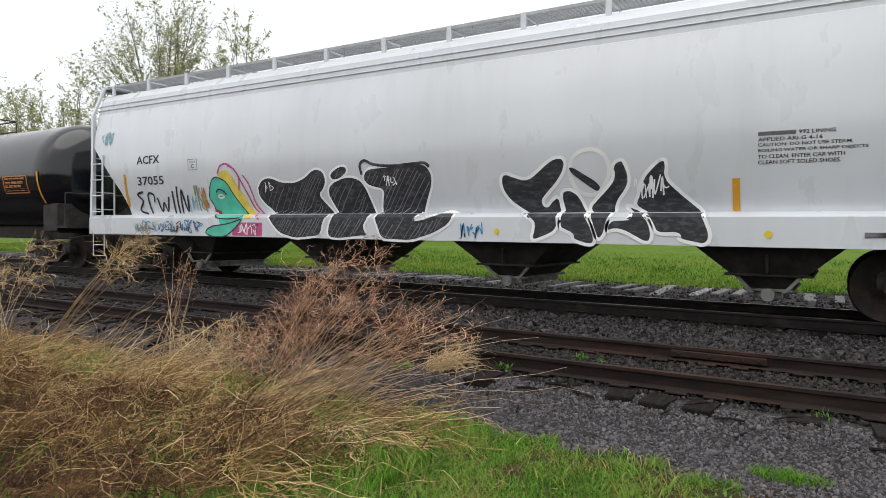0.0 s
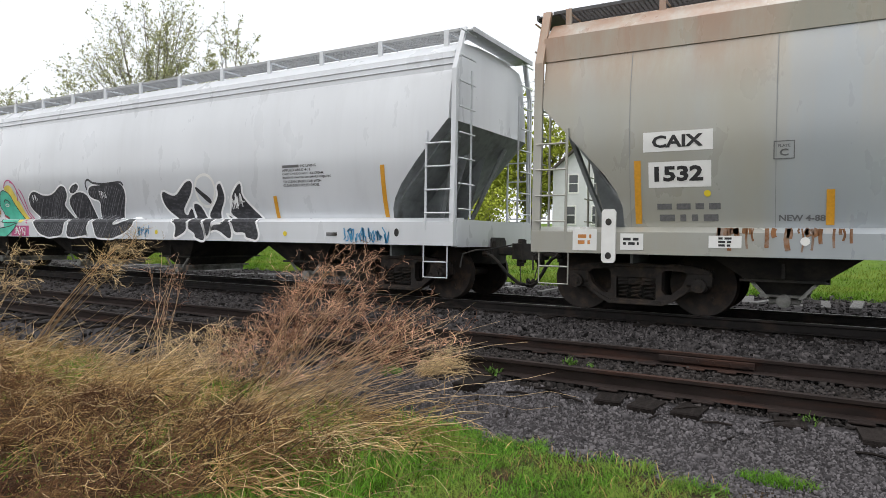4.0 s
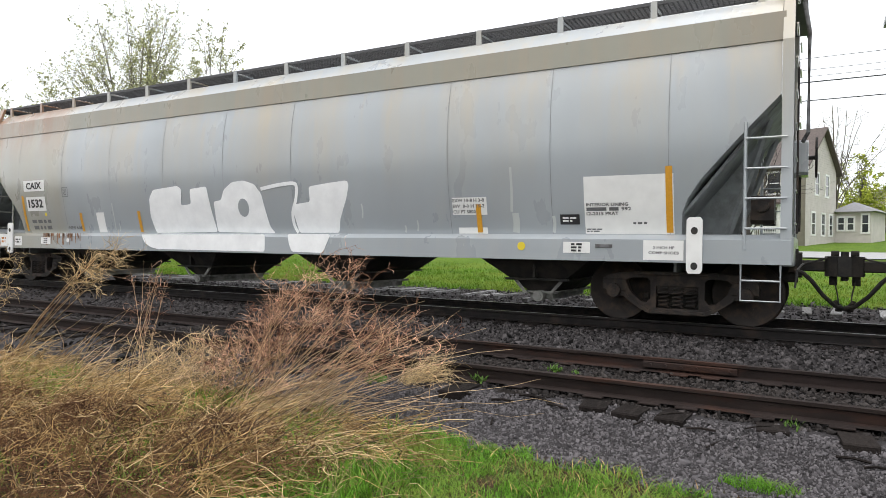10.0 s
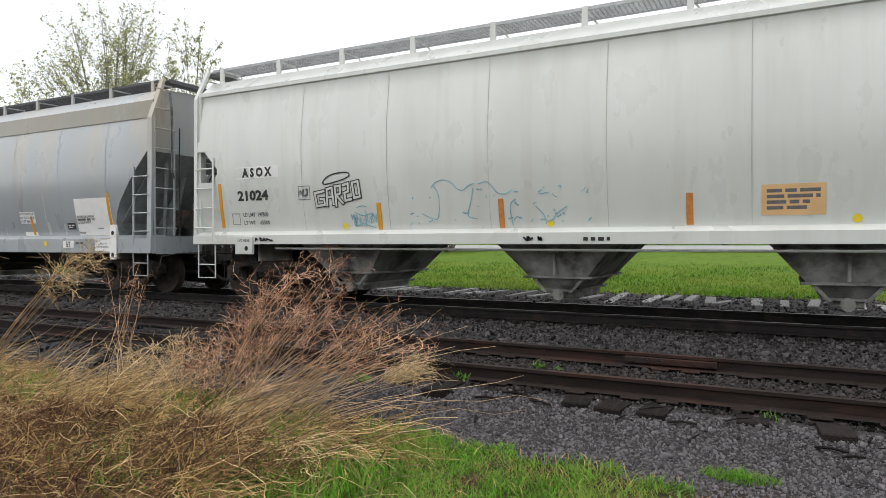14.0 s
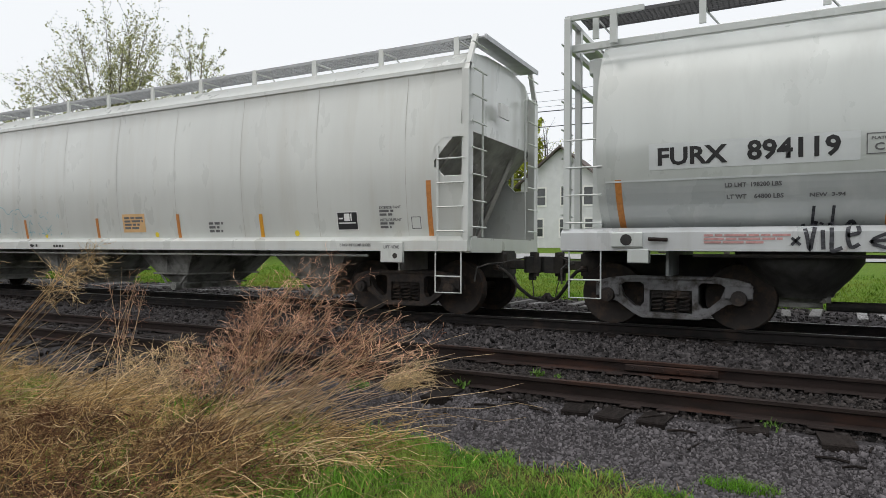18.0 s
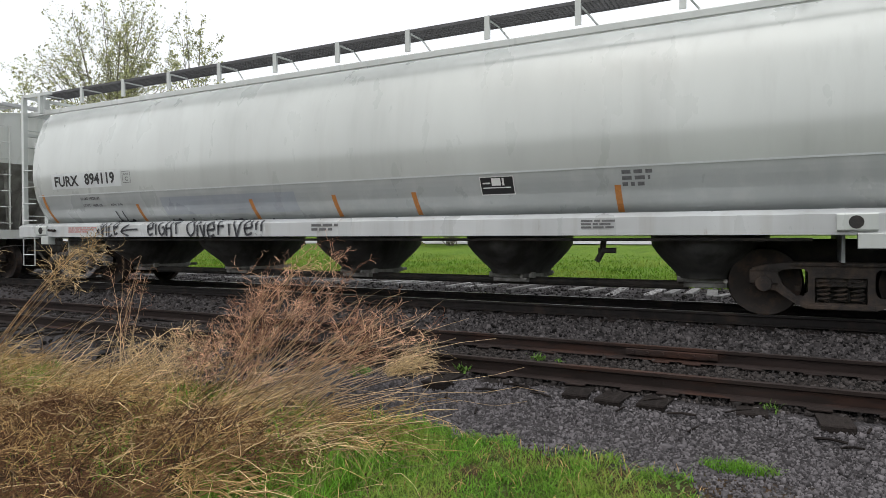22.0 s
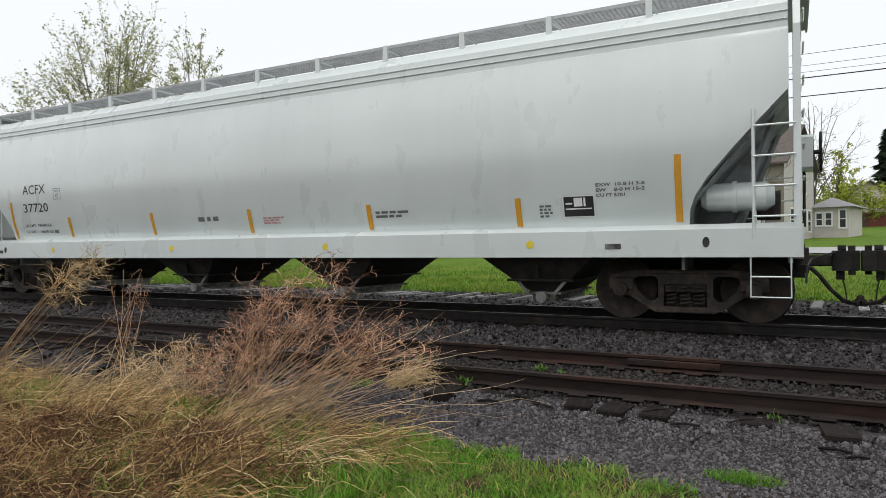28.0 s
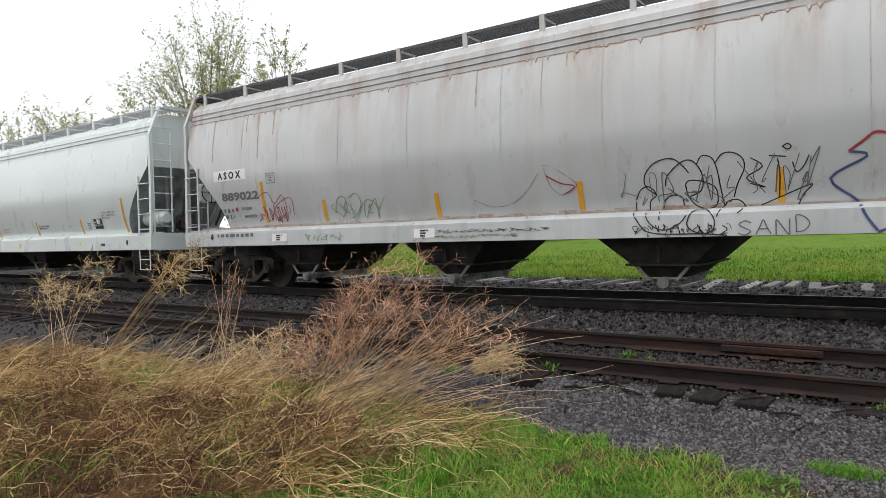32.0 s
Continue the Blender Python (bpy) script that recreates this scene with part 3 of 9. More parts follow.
def build_tracks():
    for name, yc, top, material, label in (
            ("main_track", MAIN_Y, 0.0, M["rail_main"], "main line track with dark rails and worn shiny heads on ballast"),
            ("siding_track", SIDE_Y, SIDE_Z, M["rail_rust"], "disused siding track with rusty brown rails on old ties")):
        tr = thing(name, label, "railway track", "tracks", "structure")
        for y in (yc - GAUGE, yc + GAUGE):
            g = Geo().extrude(rail_profile(y, top), -160, 60)
            rail = part("rail", g, material, tr)
            if name == "main_track":
                part("running_surface", Geo().box(-160, 60, y - 0.024, y + 0.024, top - 0.002, top + 0.003), M["rail_top"], rail, "thin polished strip on the rail head")
    return


build_tracks()


# ---------------------------------------------------------------- rolling stock
class Section:
    """Half cross-section of a car body: points (half width, height) from the bottom to the roof's middle."""

    def __init__(self, pts):
        self.w, self.z = [p[0] for p in pts], [p[1] for p in pts]

    def width(self, z):
        return float(np.interp(z, self.z, self.w))

    def ring(self, bottom, eave):
        """Both sides as one ring (y, z), with the part below the eave squeezed up to start at bottom."""
        z0 = self.z[0]
        half = []
        for w, z in zip(self.w, self.z):
            if z < eave:
                z = bottom + (z - z0) * (eave - bottom) / (eave - z0)
                w = self.width(z)
            half.append((w, z))
        return [(-w, z) for w, z in half] + [(w, z) for w, z in reversed(half) if w > 1e-6]


def smooth_section(pts, n=5):
    """Rounds a section by a Catmull-Rom curve."""
    out = []
    for i in range(len(pts) - 1):
        p = [pts[max(i - 1, 0)], pts[i], pts[i + 1], pts[min(i + 2, len(pts) - 1)]]
        for k in range(n):
            t = k / n
            out.append(tuple(0.5 * (2 * p[1][a] + (p[2][a] - p[0][a]) * t + (2 * p[0][a] - 5 * p[1][a] + 4 * p[2][a] - p[3][a]) * t * t
                                    + (3 * p[1][a] - p[0][a] - 3 * p[2][a] + p[3][a]) * t**3) for a in (0, 1)))
    return out + [pts[-1]]


def loft(section, stations, eave):
    """Body skin along x: stations of (x, bottom height, width scale)."""
    g = Geo()
    rings = []
    for x, bottom, k in stations:
        rings.append([(x, y * k, z) for y, z in section.ring(bottom, eave)])
    n = len(rings[0])
    vs = [p for r in rings for p in r]
    fs = [(a * n + i, a * n + (i + 1) % n, (a + 1) * n + (i + 1) % n, (a + 1) * n + i) for a in range(len(rings) - 1) for i in range(n)]
    fs += [tuple(range(n))[::-1], tuple(range((len(rings) - 1) * n, len(rings) * n))]
    g.add(vs, fs)
    g.under = [a * n + n - 1 for a in range(len(rings) - 1)]   # faces of the underside
    return g


def holed_plate(loops, y0, y1):
    """An upright plate with openings: the first loop of (x, z) is its outline, the others its holes."""
    g = Geo()
    f = fill(loops, 0.03)
    for y in (y0, y1):
        g.add([(a, y, b) for a, _, b in f.v], f.f)
    for l in loops:
        n = len(l)
        g.add([(a, y0, b) for a, b in l] + [(a, y1, b) for a, b in l], [(i, (i + 1) % n, n + (i + 1) % n, n + i) for i in range(n)])
    return g


WHEELS = []


def truck(car, x, material):
    """Two-axle truck with cast side frames; z = 0 at the rail."""
    name = "truck"
    t = part(name, Geo().box(x - 0.16, x + 0.16, -0.95, 0.95, 0.42, 0.70, 0.04).cyl((x, 0, 0.70), (x, 0, 0.84), 0.2, n=12), M["truck"], car, "cast steel bolster across the truck")
    for s in (-1, 1):
        y = s * 1.0
        outer = [(-1.07, 0.56), (-1.03, 0.66), (-0.86, 0.71), (-0.55, 0.745), (0.55, 0.745), (0.86, 0.71), (1.03, 0.66), (1.07, 0.56), (1.03, 0.44), (0.88, 0.39), (0.74, 0.36), (0.52, 0.20), (0.38, 0.135),
                 (-0.38, 0.135), (-0.52, 0.20), (-0.74, 0.36), (-0.88, 0.39), (-1.03, 0.44)]
        side = [(-0.72, 0.60), (-0.66, 0.645), (-0.42, 0.655), (-0.37, 0.61), (-0.37, 0.36), (-0.42, 0.30), (-0.50, 0.30), (-0.66, 0.44)]
        nest = [(-0.29, 0.54), (0.29, 0.54), (0.29, 0.22), (-0.29, 0.22)]
        g = holed_plate([[(x + a, b) for a, b in l] for l in (outer, side, [(-a, b) for a, b in side], nest)], y - 0.07, y + 0.07)
        g.box(x - 0.55, x + 0.55, y - 0.095, y + 0.095, 0.69, 0.745, 0.01).box(x - 0.37, x + 0.37, y - 0.10, y + 0.10, 0.135, 0.19, 0.01)
        for e in (-1, 1):
            rib = [(x + e * a, b) for a, b in ((0.38, 0.135), (0.52, 0.20), (0.74, 0.36), (0.74, 0.41), (0.50, 0.25), (0.37, 0.19))]
            g.plate(rib, y - 0.095, y + 0.095)
        for a in (-0.889, 0.889):
            g.box(x + a - 0.17, x + a + 0.17, y - 0.1, y + 0.1, 0.44, 0.63, 0.02)
        part("side_frame", g, material, t, sharp=30)
        for a in (-0.889, 0.889):
            part("bearing_cap", Geo().cyl((x + a, y, 0.457), (x + a, s * 1.17, 0.457), 0.115, 0.10, n=14).cyl((x + a, s * 1.17, 0.457), (x + a, s * 1.19, 0.457), 0.05, n=8), M["truck"], t)
        part("wear_plate", Geo().box(x - 0.28, x + 0.28, y - 0.03, y + 0.03, 0.42, 0.54, 0.01), M["truck"], t)
        for a in (-0.19, 0.0, 0.19):
            g = Geo()
            coil = [(x + a + 0.068 * math.cos(k * 0.7854), s * 1.03 + 0.05 * math.sin(k * 0.7854), 0.235 + k * 0.28 / 40) for k in range(41)]
            g.tube(coil, 0.013, 5)
            part("spring", g, M["truck"], t, "coil spring", fix=False)
        part("brake_beam", Geo().box(x - 0.52, x - 0.46, min(s * 0.3, s * 0.8), max(s * 0.3, s * 0.8), 0.34, 0.42, 0.01), M["truck"], t)
    part("spring_plank", Geo().box(x - 0.36, x + 0.36, -0.85, 0.85, 0.20, 0.62, 0.02), M["under"], t)
    for a in (-0.889, 0.889):
        g = Geo().cyl((0, -1.0, 0), (0, 1.0, 0), 0.075, n=10)
        for s in (-1, 1):
            y = s * 0.72
            prof = [(0.06, 0.07), (0.11, 0.075), (0.14, 0.05), (0.35, 0.035), (0.40, 0.06), (0.455, 0.065), (0.457, 0.06), (0.462, -0.03), (0.482, -0.06), (0.478, -0.075), (0.40, -0.07), (0.35, -0.02), (0.14, -0.05), (0.06, -0.07)]
            g.lathe([(r, s * o) for r, o in prof], n=40, at=(0, y, 0))
            for k in range(3):
                b = 2.094 * k
                g.cyl((0.24 * math.cos(b), y + s * 0.03, 0.24 * math.sin(b)), (0.24 * math.cos(b), y + s * 0.055, 0.24 * math.sin(b)), 0.03, n=6)
        w = part("wheelset", g, M["wheel"], t, "rusty steel wheels on one axle")
        w.location = (x + a, 0, 0.457)
        WHEELS.append((w, x + a))
    return t


def ladder(name, geo_pts, rungs, r, material, car, label=""):
    g = Geo()
    for p in geo_pts:
        g.tube(p, r * 1.5, 6)
    for a, b in rungs:
        g.tube([a, b], r, 6)
    return part(name, g, material, car, label)


def running_board(car, x0, x1, y0, y1, z, material, roof_z, post, step=1.42):
    """Roof walkway of bar grating on posts."""
    g = Geo()
    for y in np.linspace(y0, y1, 7):
        g.box(x0, x1, y - 0.006, y + 0.006, z - 0.03, z)
    n = int((x1 - x0) / 0.07)
    for i in range(n + 1):
        x = x0 + (x1 - x0) * i / n
        g.box(x - 0.006, x + 0.006, y0, y1, z - 0.022, z - 0.004)
    for y in (y0, y1):
        g.box(x0, x1, y - 0.01, y + 0.01, z - 0.045, z + 0.004)
    b = part("running_board", g, material, car, "bar grating roof walkway", fix=False)
    n = int((x1 - x0) / step)
    for i in range(n + 1):
        x = x0 + 0.25 + (x1 - x0 - 0.5) * i / n
        p = Geo().box(x - 0.045, x + 0.045, y0 - 0.02, y0 + 0.02, roof_z, z + 0.01).tube([(x, y0, z - 0.04), (x, y1, z - 0.03)], 0.02, 4)
        p.tube([(x, y1, z - 0.03), (x + 0.25, y1, roof_z)], 0.015, 4)
        part("board_bracket", p, post, b)
    return b


def decal_mesh(name, geo, section, material, proud=0.005, flat=None):
    """Lays a flat drawing of (x, -, z) on the near side of the body."""
    geo.v = [(x, -((flat if flat is not None else section.width(z)) + proud), z) for x, _, z in geo.v]
    return geo.mesh(name, material, 0)


def lettering(car, text, x0, x1, z0, z1, section, material, flat=None, name="lettering", label="", proud=0.006, bold=0.028):
    """Words of the built-in font, fitted into a box on the car's side."""
    cu = bpy.data.curves.new("words", "FONT")
    cu.body, cu.resolution_u, cu.fill_mode, cu.offset = text, 2, "FRONT", bold
    ob = bpy.data.objects.new("words", cu)
    me = bpy.data.meshes.new_from_object(ob)
    bpy.data.objects.remove(ob)
    v = np.empty(len(me.vertices) * 3)
    me.vertices.foreach_get("co", v)
    v = v.reshape(-1, 3)
    lo, hi = v.min(0), v.max(0)
    px = x0 + (v[:, 0] - lo[0]) / (hi[0] - lo[0]) * (x1 - x0)
    pz = z0 + (v[:, 1] - lo[1]) / (hi[1] - lo[1]) * (z1 - z0)
    for i, vt in enumerate(me.vertices):
        w = flat if flat is not None else section.width(pz[i])
        vt.co = (px[i], -(w + proud), pz[i])
    me.materials.append(material)
    me.name = name
    ob = new(name, me)
    ob.parent = car
    if label:
        tagged(ob, label)
    return ob


def fill(poly, dz=0.04):
    """A filled outline of (x, z), or several (even-odd), cut in level strips so that it can bend with the side."""
    g = Geo()
    loops = poly if isinstance(poly[0], list) else [poly]
    zs = sorted({round(p[1], 4) for l in loops for p in l})
    cuts = []
    for a, b in zip(zs[:-1], zs[1:]):
        n = max(1, int(math.ceil((b - a) / dz)))
        cuts += [a + (b - a) * k / n for k in range(n)]
    cuts.append(zs[-1])
    for a, b in zip(cuts[:-1], cuts[1:]):
        mid, hits = (a + b) / 2, []
        for l in loops:
            for i in range(len(l)):
                (xa, za), (xb, zb) = l[i], l[(i + 1) % len(l)]
                if (za - mid) * (zb - mid) < 0:
                    s = (xb - xa) / (zb - za)
                    hits.append((xa + (mid - za) * s, xa + (a - za) * s, xa + (b - za) * s))
        hits.sort()
        for p, q in zip(hits[::2], hits[1::2]):
            g.add([(p[1], 0, a), (q[1], 0, a), (q[2], 0, b), (p[2], 0, b)], [(0, 1, 2, 3)])
    return g


def stroke(pts, width, g=None, close=False):
    """A sprayed line of even width along points (x, z)."""
    g = g or Geo()
    pts = list(pts) + ([pts[0], pts[1]] if close else [])
    fine = []
    for i in range(len(pts) - 1):
        p = [pts[max(i - 1, 0)], pts[i], pts[i + 1], pts[min(i + 2, len(pts) - 1)]]
        for k in range(4):
            t = k / 4
            fine.append(tuple(0.5 * (2 * p[1][a] + (p[2][a] - p[0][a]) * t + (2 * p[0][a] - 5 * p[1][a] + 4 * p[2][a] - p[3][a]) * t * t
                                     + (3 * p[1][a] - p[0][a] - 3 * p[2][a] + p[3][a]) * t**3) for a in (0, 1)))
    fine.append(pts[-1])
    vs = []
    for i, (x, z) in enumerate(fine):
        a, b = fine[max(i - 1, 0)], fine[min(i + 1, len(fine) - 1)]
        dx, dz = b[0] - a[0], b[1] - a[1]
        d = math.hypot(dx, dz) or 1
        vs += [(x - dz / d * width / 2, 0, z + dx / d * width / 2), (x + dz / d * width / 2, 0, z - dx / d * width / 2)]
    g.add(vs, [(2 * i, 2 * i + 1, 2 * i + 3, 2 * i + 2) for i in range(len(fine) - 1)])
    return g


def patch(car, x0, x1, z0, z1, section, material, name="painted_patch", label="", flat=None, proud=0.004):
    g = Geo()
    n = max(1, int((z1 - z0) / 0.08))
    for k in range(n):
        a, b = z0 + (z1 - z0) * k / n, z0 + (z1 - z0) * (k + 1) / n
        g.add([(x0, 0, a), (x1, 0, a), (x1, 0, b), (x0, 0, b)], [(0, 1, 2, 3)])
    return part(name, decal_mesh(name, g, section, material, proud, flat), material, car, label)


def bars(car, x0, x1, z0, z1, rows, section, material, name="stencil_line", flat=None, gaps=3, seed=0):
    """Lines of writing too small to read, as short bars."""
    g, r = Geo(), random.Random(seed)
    h = (z1 - z0) / (rows * 1.6 - 0.6)
    for k in range(rows):
        z = z1 - h - k * h * 1.6
        x, end = x0, x1 - (x1 - x0) * r.uniform(0, 0.35) * (k > 0)
        while x < end - 0.02:
            w = min(end - x, r.uniform(0.5, 1.5) * (x1 - x0) / gaps)
            g.add([(x, 0, z), (x + w, 0, z), (x + w, 0, z + h), (x, 0, z + h)], [(0, 1, 2, 3)])
            x += w + h * 0.8
    return tagged(part(name, decal_mesh(name, g, section, material, 0.006, flat), material, car), kind="stuff")


def disc(car, x, z, r, section, material, name="round_decal", flat=None, label=""):
    g = Geo().add([(x + r * math.cos(k * 0.5236), 0, z + r * math.sin(k * 0.5236)) for k in range(12)], [tuple(range(12))])
    return part(name, decal_mesh(name, g, section, material, 0.007, flat), material, car, label)


def coupler(car, x, d, z=0.86):
    """Knuckle coupler, its pocket, the uncoupling lever and the air hose; d points out of the car."""
    fx = lambda a: x + d * a
    sh = lambda a, b: (min(fx(a), fx(b)), max(fx(a), fx(b)))
    g = Geo().box(*sh(0, 0.44), -0.08, 0.08, z - 0.08, z + 0.08, 0.02)
    head = [(0.38, -0.12), (0.46, -0.20), (0.60, -0.23), (0.70, -0.17), (0.66, -0.06), (0.58, 0.02), (0.62, 0.12), (0.74, 0.16), (0.72, 0.24), (0.56, 0.25), (0.42, 0.16)]
    n = len(head)
    g.add([(fx(a), b * d, z - 0.14) for a, b in head] + [(fx(a), b * d, z + 0.14) for a, b in head],
          [tuple(range(n)), tuple(range(n, 2 * n))] + [(i, (i + 1) % n, n + (i + 1) % n, n + i) for i in range(n)])
    g.cyl((fx(0.62), -0.15 * d, z - 0.20), (fx(0.62), -0.15 * d, z + 0.21), 0.045, n=8)
    g.box(*sh(0.46, 0.56), -0.05, 0.05, z + 0.14, z + 0.22, 0.02)
    g.box(*sh(0.44, 0.54), -0.06, 0.06, z - 0.27, z - 0.14, 0.02)
    part("coupler", g, M["under"], car, "black cast knuckle coupler")
    pts = [(fx(0.02), -0.40, z - 0.06), (fx(0.12), -0.40, z - 0.10), (fx(0.22), -0.36, z - 0.20), (fx(0.36), -0.28, z - 0.40), (fx(0.52), -0.16, z - 0.56), (fx(0.66), -0.05, z - 0.60), (fx(0.71), 0.0, z - 0.57)]
    h = part("air_hose", Geo().tube(pts, 0.030, 8), M["under"], car, "black rubber air hose")
    part("glad_hand", Geo().cyl(pts[-1], (fx(0.75), 0.03, z - 0.50), 0.05, 0.035, n=8).box(*sh(0.66, 0.74), -0.05, 0.05, z - 0.64, z - 0.55, 0.015), M["truck"], h)
    part("hose_strap", Geo().tube([(fx(0.5), -0.05, z - 0.2), (fx(0.54), -0.1, z - 0.38), (fx(0.56), -0.13, z - 0.55)], 0.01, 5), M["under"], h)
    part("angle_cock", Geo().cyl((fx(-0.06), -0.40, z - 0.05), (fx(0.04), -0.40, z - 0.06), 0.05, n=8).box(*sh(-0.04, 0.0), -0.47, -0.40, z - 0.02, z + 0.0), M["truck"], car)
    part("uncoupling_lever", Geo().tube([(fx(0.04), -1.42, z - 0.26), (fx(0.06), -1.38, z - 0.04), (fx(0.1), -1.0, z + 0.02), (fx(0.12), -0.5, z + 0.03), (fx(0.5), -0.06, z + 0.14)], 0.014, 6), M["under"], car)
    part("draft_pocket", Geo().box(*sh(-0.6, 0.05), -0.28, 0.28, z - 0.24, z + 0.24, 0.03).box(*sh(0.02, 0.10), -0.22, 0.22, z - 0.17, z + 0.19, 0.02), M["under"], car)


def sill_steps(car, x, material, z_top, width=0.46):
    """Stirrup step hung below the side sill."""
    y = -1.58
    g = Geo()
    g.tube([(x, y, z_top), (x, y, 0.42), (x + width, y, 0.42), (x + width, y, z_top)], 0.014, 6)
    g.tube([(x, y, 0.68), (x + width, y, 0.68)], 0.013, 6)
    part("sill_step", g, material, car)


def hopper(car, x, material, outlet, top=1.0, half_top=0.93):
    """A discharge bay: sloped upper walls, a proud flange, a narrower chute and its outlet."""
    def funnel(h0, w0, z0, h1, w1, z1):
        vs = [(x + a * h0, b * w0, z0) for a, b in ((-1, -1), (1, -1), (1, 1), (-1, 1))]
        vs += [(x + a * h1, b * w1, z1) for a, b in ((-1, -1), (1, -1), (1, 1), (-1, 1))]
        return Geo().add(vs, [(0, 1, 5, 4), (1, 2, 6, 5), (2, 3, 7, 6), (3, 0, 4, 7), (0, 3, 2, 1), (4, 5, 6, 7)])
    h = part("hopper_bay", funnel(half_top, 1.25, top, 0.47, 1.0, 0.575), material, car, sharp=20)
    part("hopper_flange", Geo().box(x - 0.54, x + 0.54, -1.06, 1.06, 0.545, 0.58, 0.006), material, h)
    part("hopper_rib", Geo().box(x - 0.02, x + 0.02, -1.17, -1.05, 0.60, top - 0.08, 0.004), material, h)
    part("outlet_chute", funnel(0.43, 0.95, 0.548, 0.22, 0.80, 0.36), material, h)
    part("outlet_gate", Geo().box(x - 0.30, x + 0.30, -0.90, 0.90, 0.335, 0.372, 0.008).box(x - 0.19, x + 0.19, -0.82, 0.82, 0.235, 0.338, 0.02), outlet, h)
    for d in (-1, 1):
        part("gate_brace", Geo().plate([(x + d * 0.42, 0.545), (x + d * 0.36, 0.545), (x + d * 0.17, 0.33), (x + d * 0.23, 0.33)], -0.985, -0.955), outlet, h)
    part("outlet_cap", Geo().cyl((x, -0.98, 0.295), (x, -0.8, 0.295), 0.088, n=16).cyl((x, -1.0, 0.295), (x, -0.98, 0.295), 0.055, n=10), outlet, h)


def round_hopper(car, x, material, outlet, top=1.05, low=0.47):
    """Rounded bowl-shaped bay of the silver car."""
    prof = [(1.0, top), (0.985, 0.95), (0.89, 0.83), (0.77, 0.71), (0.65, 0.60), (0.57, 0.52), (0.55, low)]
    n, g = 28, Geo()
    for r, z in prof:
        g.v += [(x + 0.84 * r * math.cos(6.2832 * k / n), 1.38 * r * math.sin(6.2832 * k / n), z) for k in range(n)]
    g.f += [(a * n + k, a * n + (k + 1) % n, (a + 1) * n + (k + 1) % n, (a + 1) * n + k) for a in range(len(prof) - 1) for k in range(n)]
    h = part("hopper_bay", g, material, car, sharp=60)
    part("outlet_gate", Geo().box(x - 0.40, x + 0.40, -0.5, 0.5, low - 0.07, low + 0.02, 0.01).box(x - 0.30, x + 0.30, -0.55, 0.55, low - 0.14, low - 0.07, 0.01), outlet, h)
    part("gate_shaft", Geo().cyl((x + 0.3, -0.8, low - 0.03), (x + 0.3, 0.8, low - 0.03), 0.03, n=8), outlet, h)


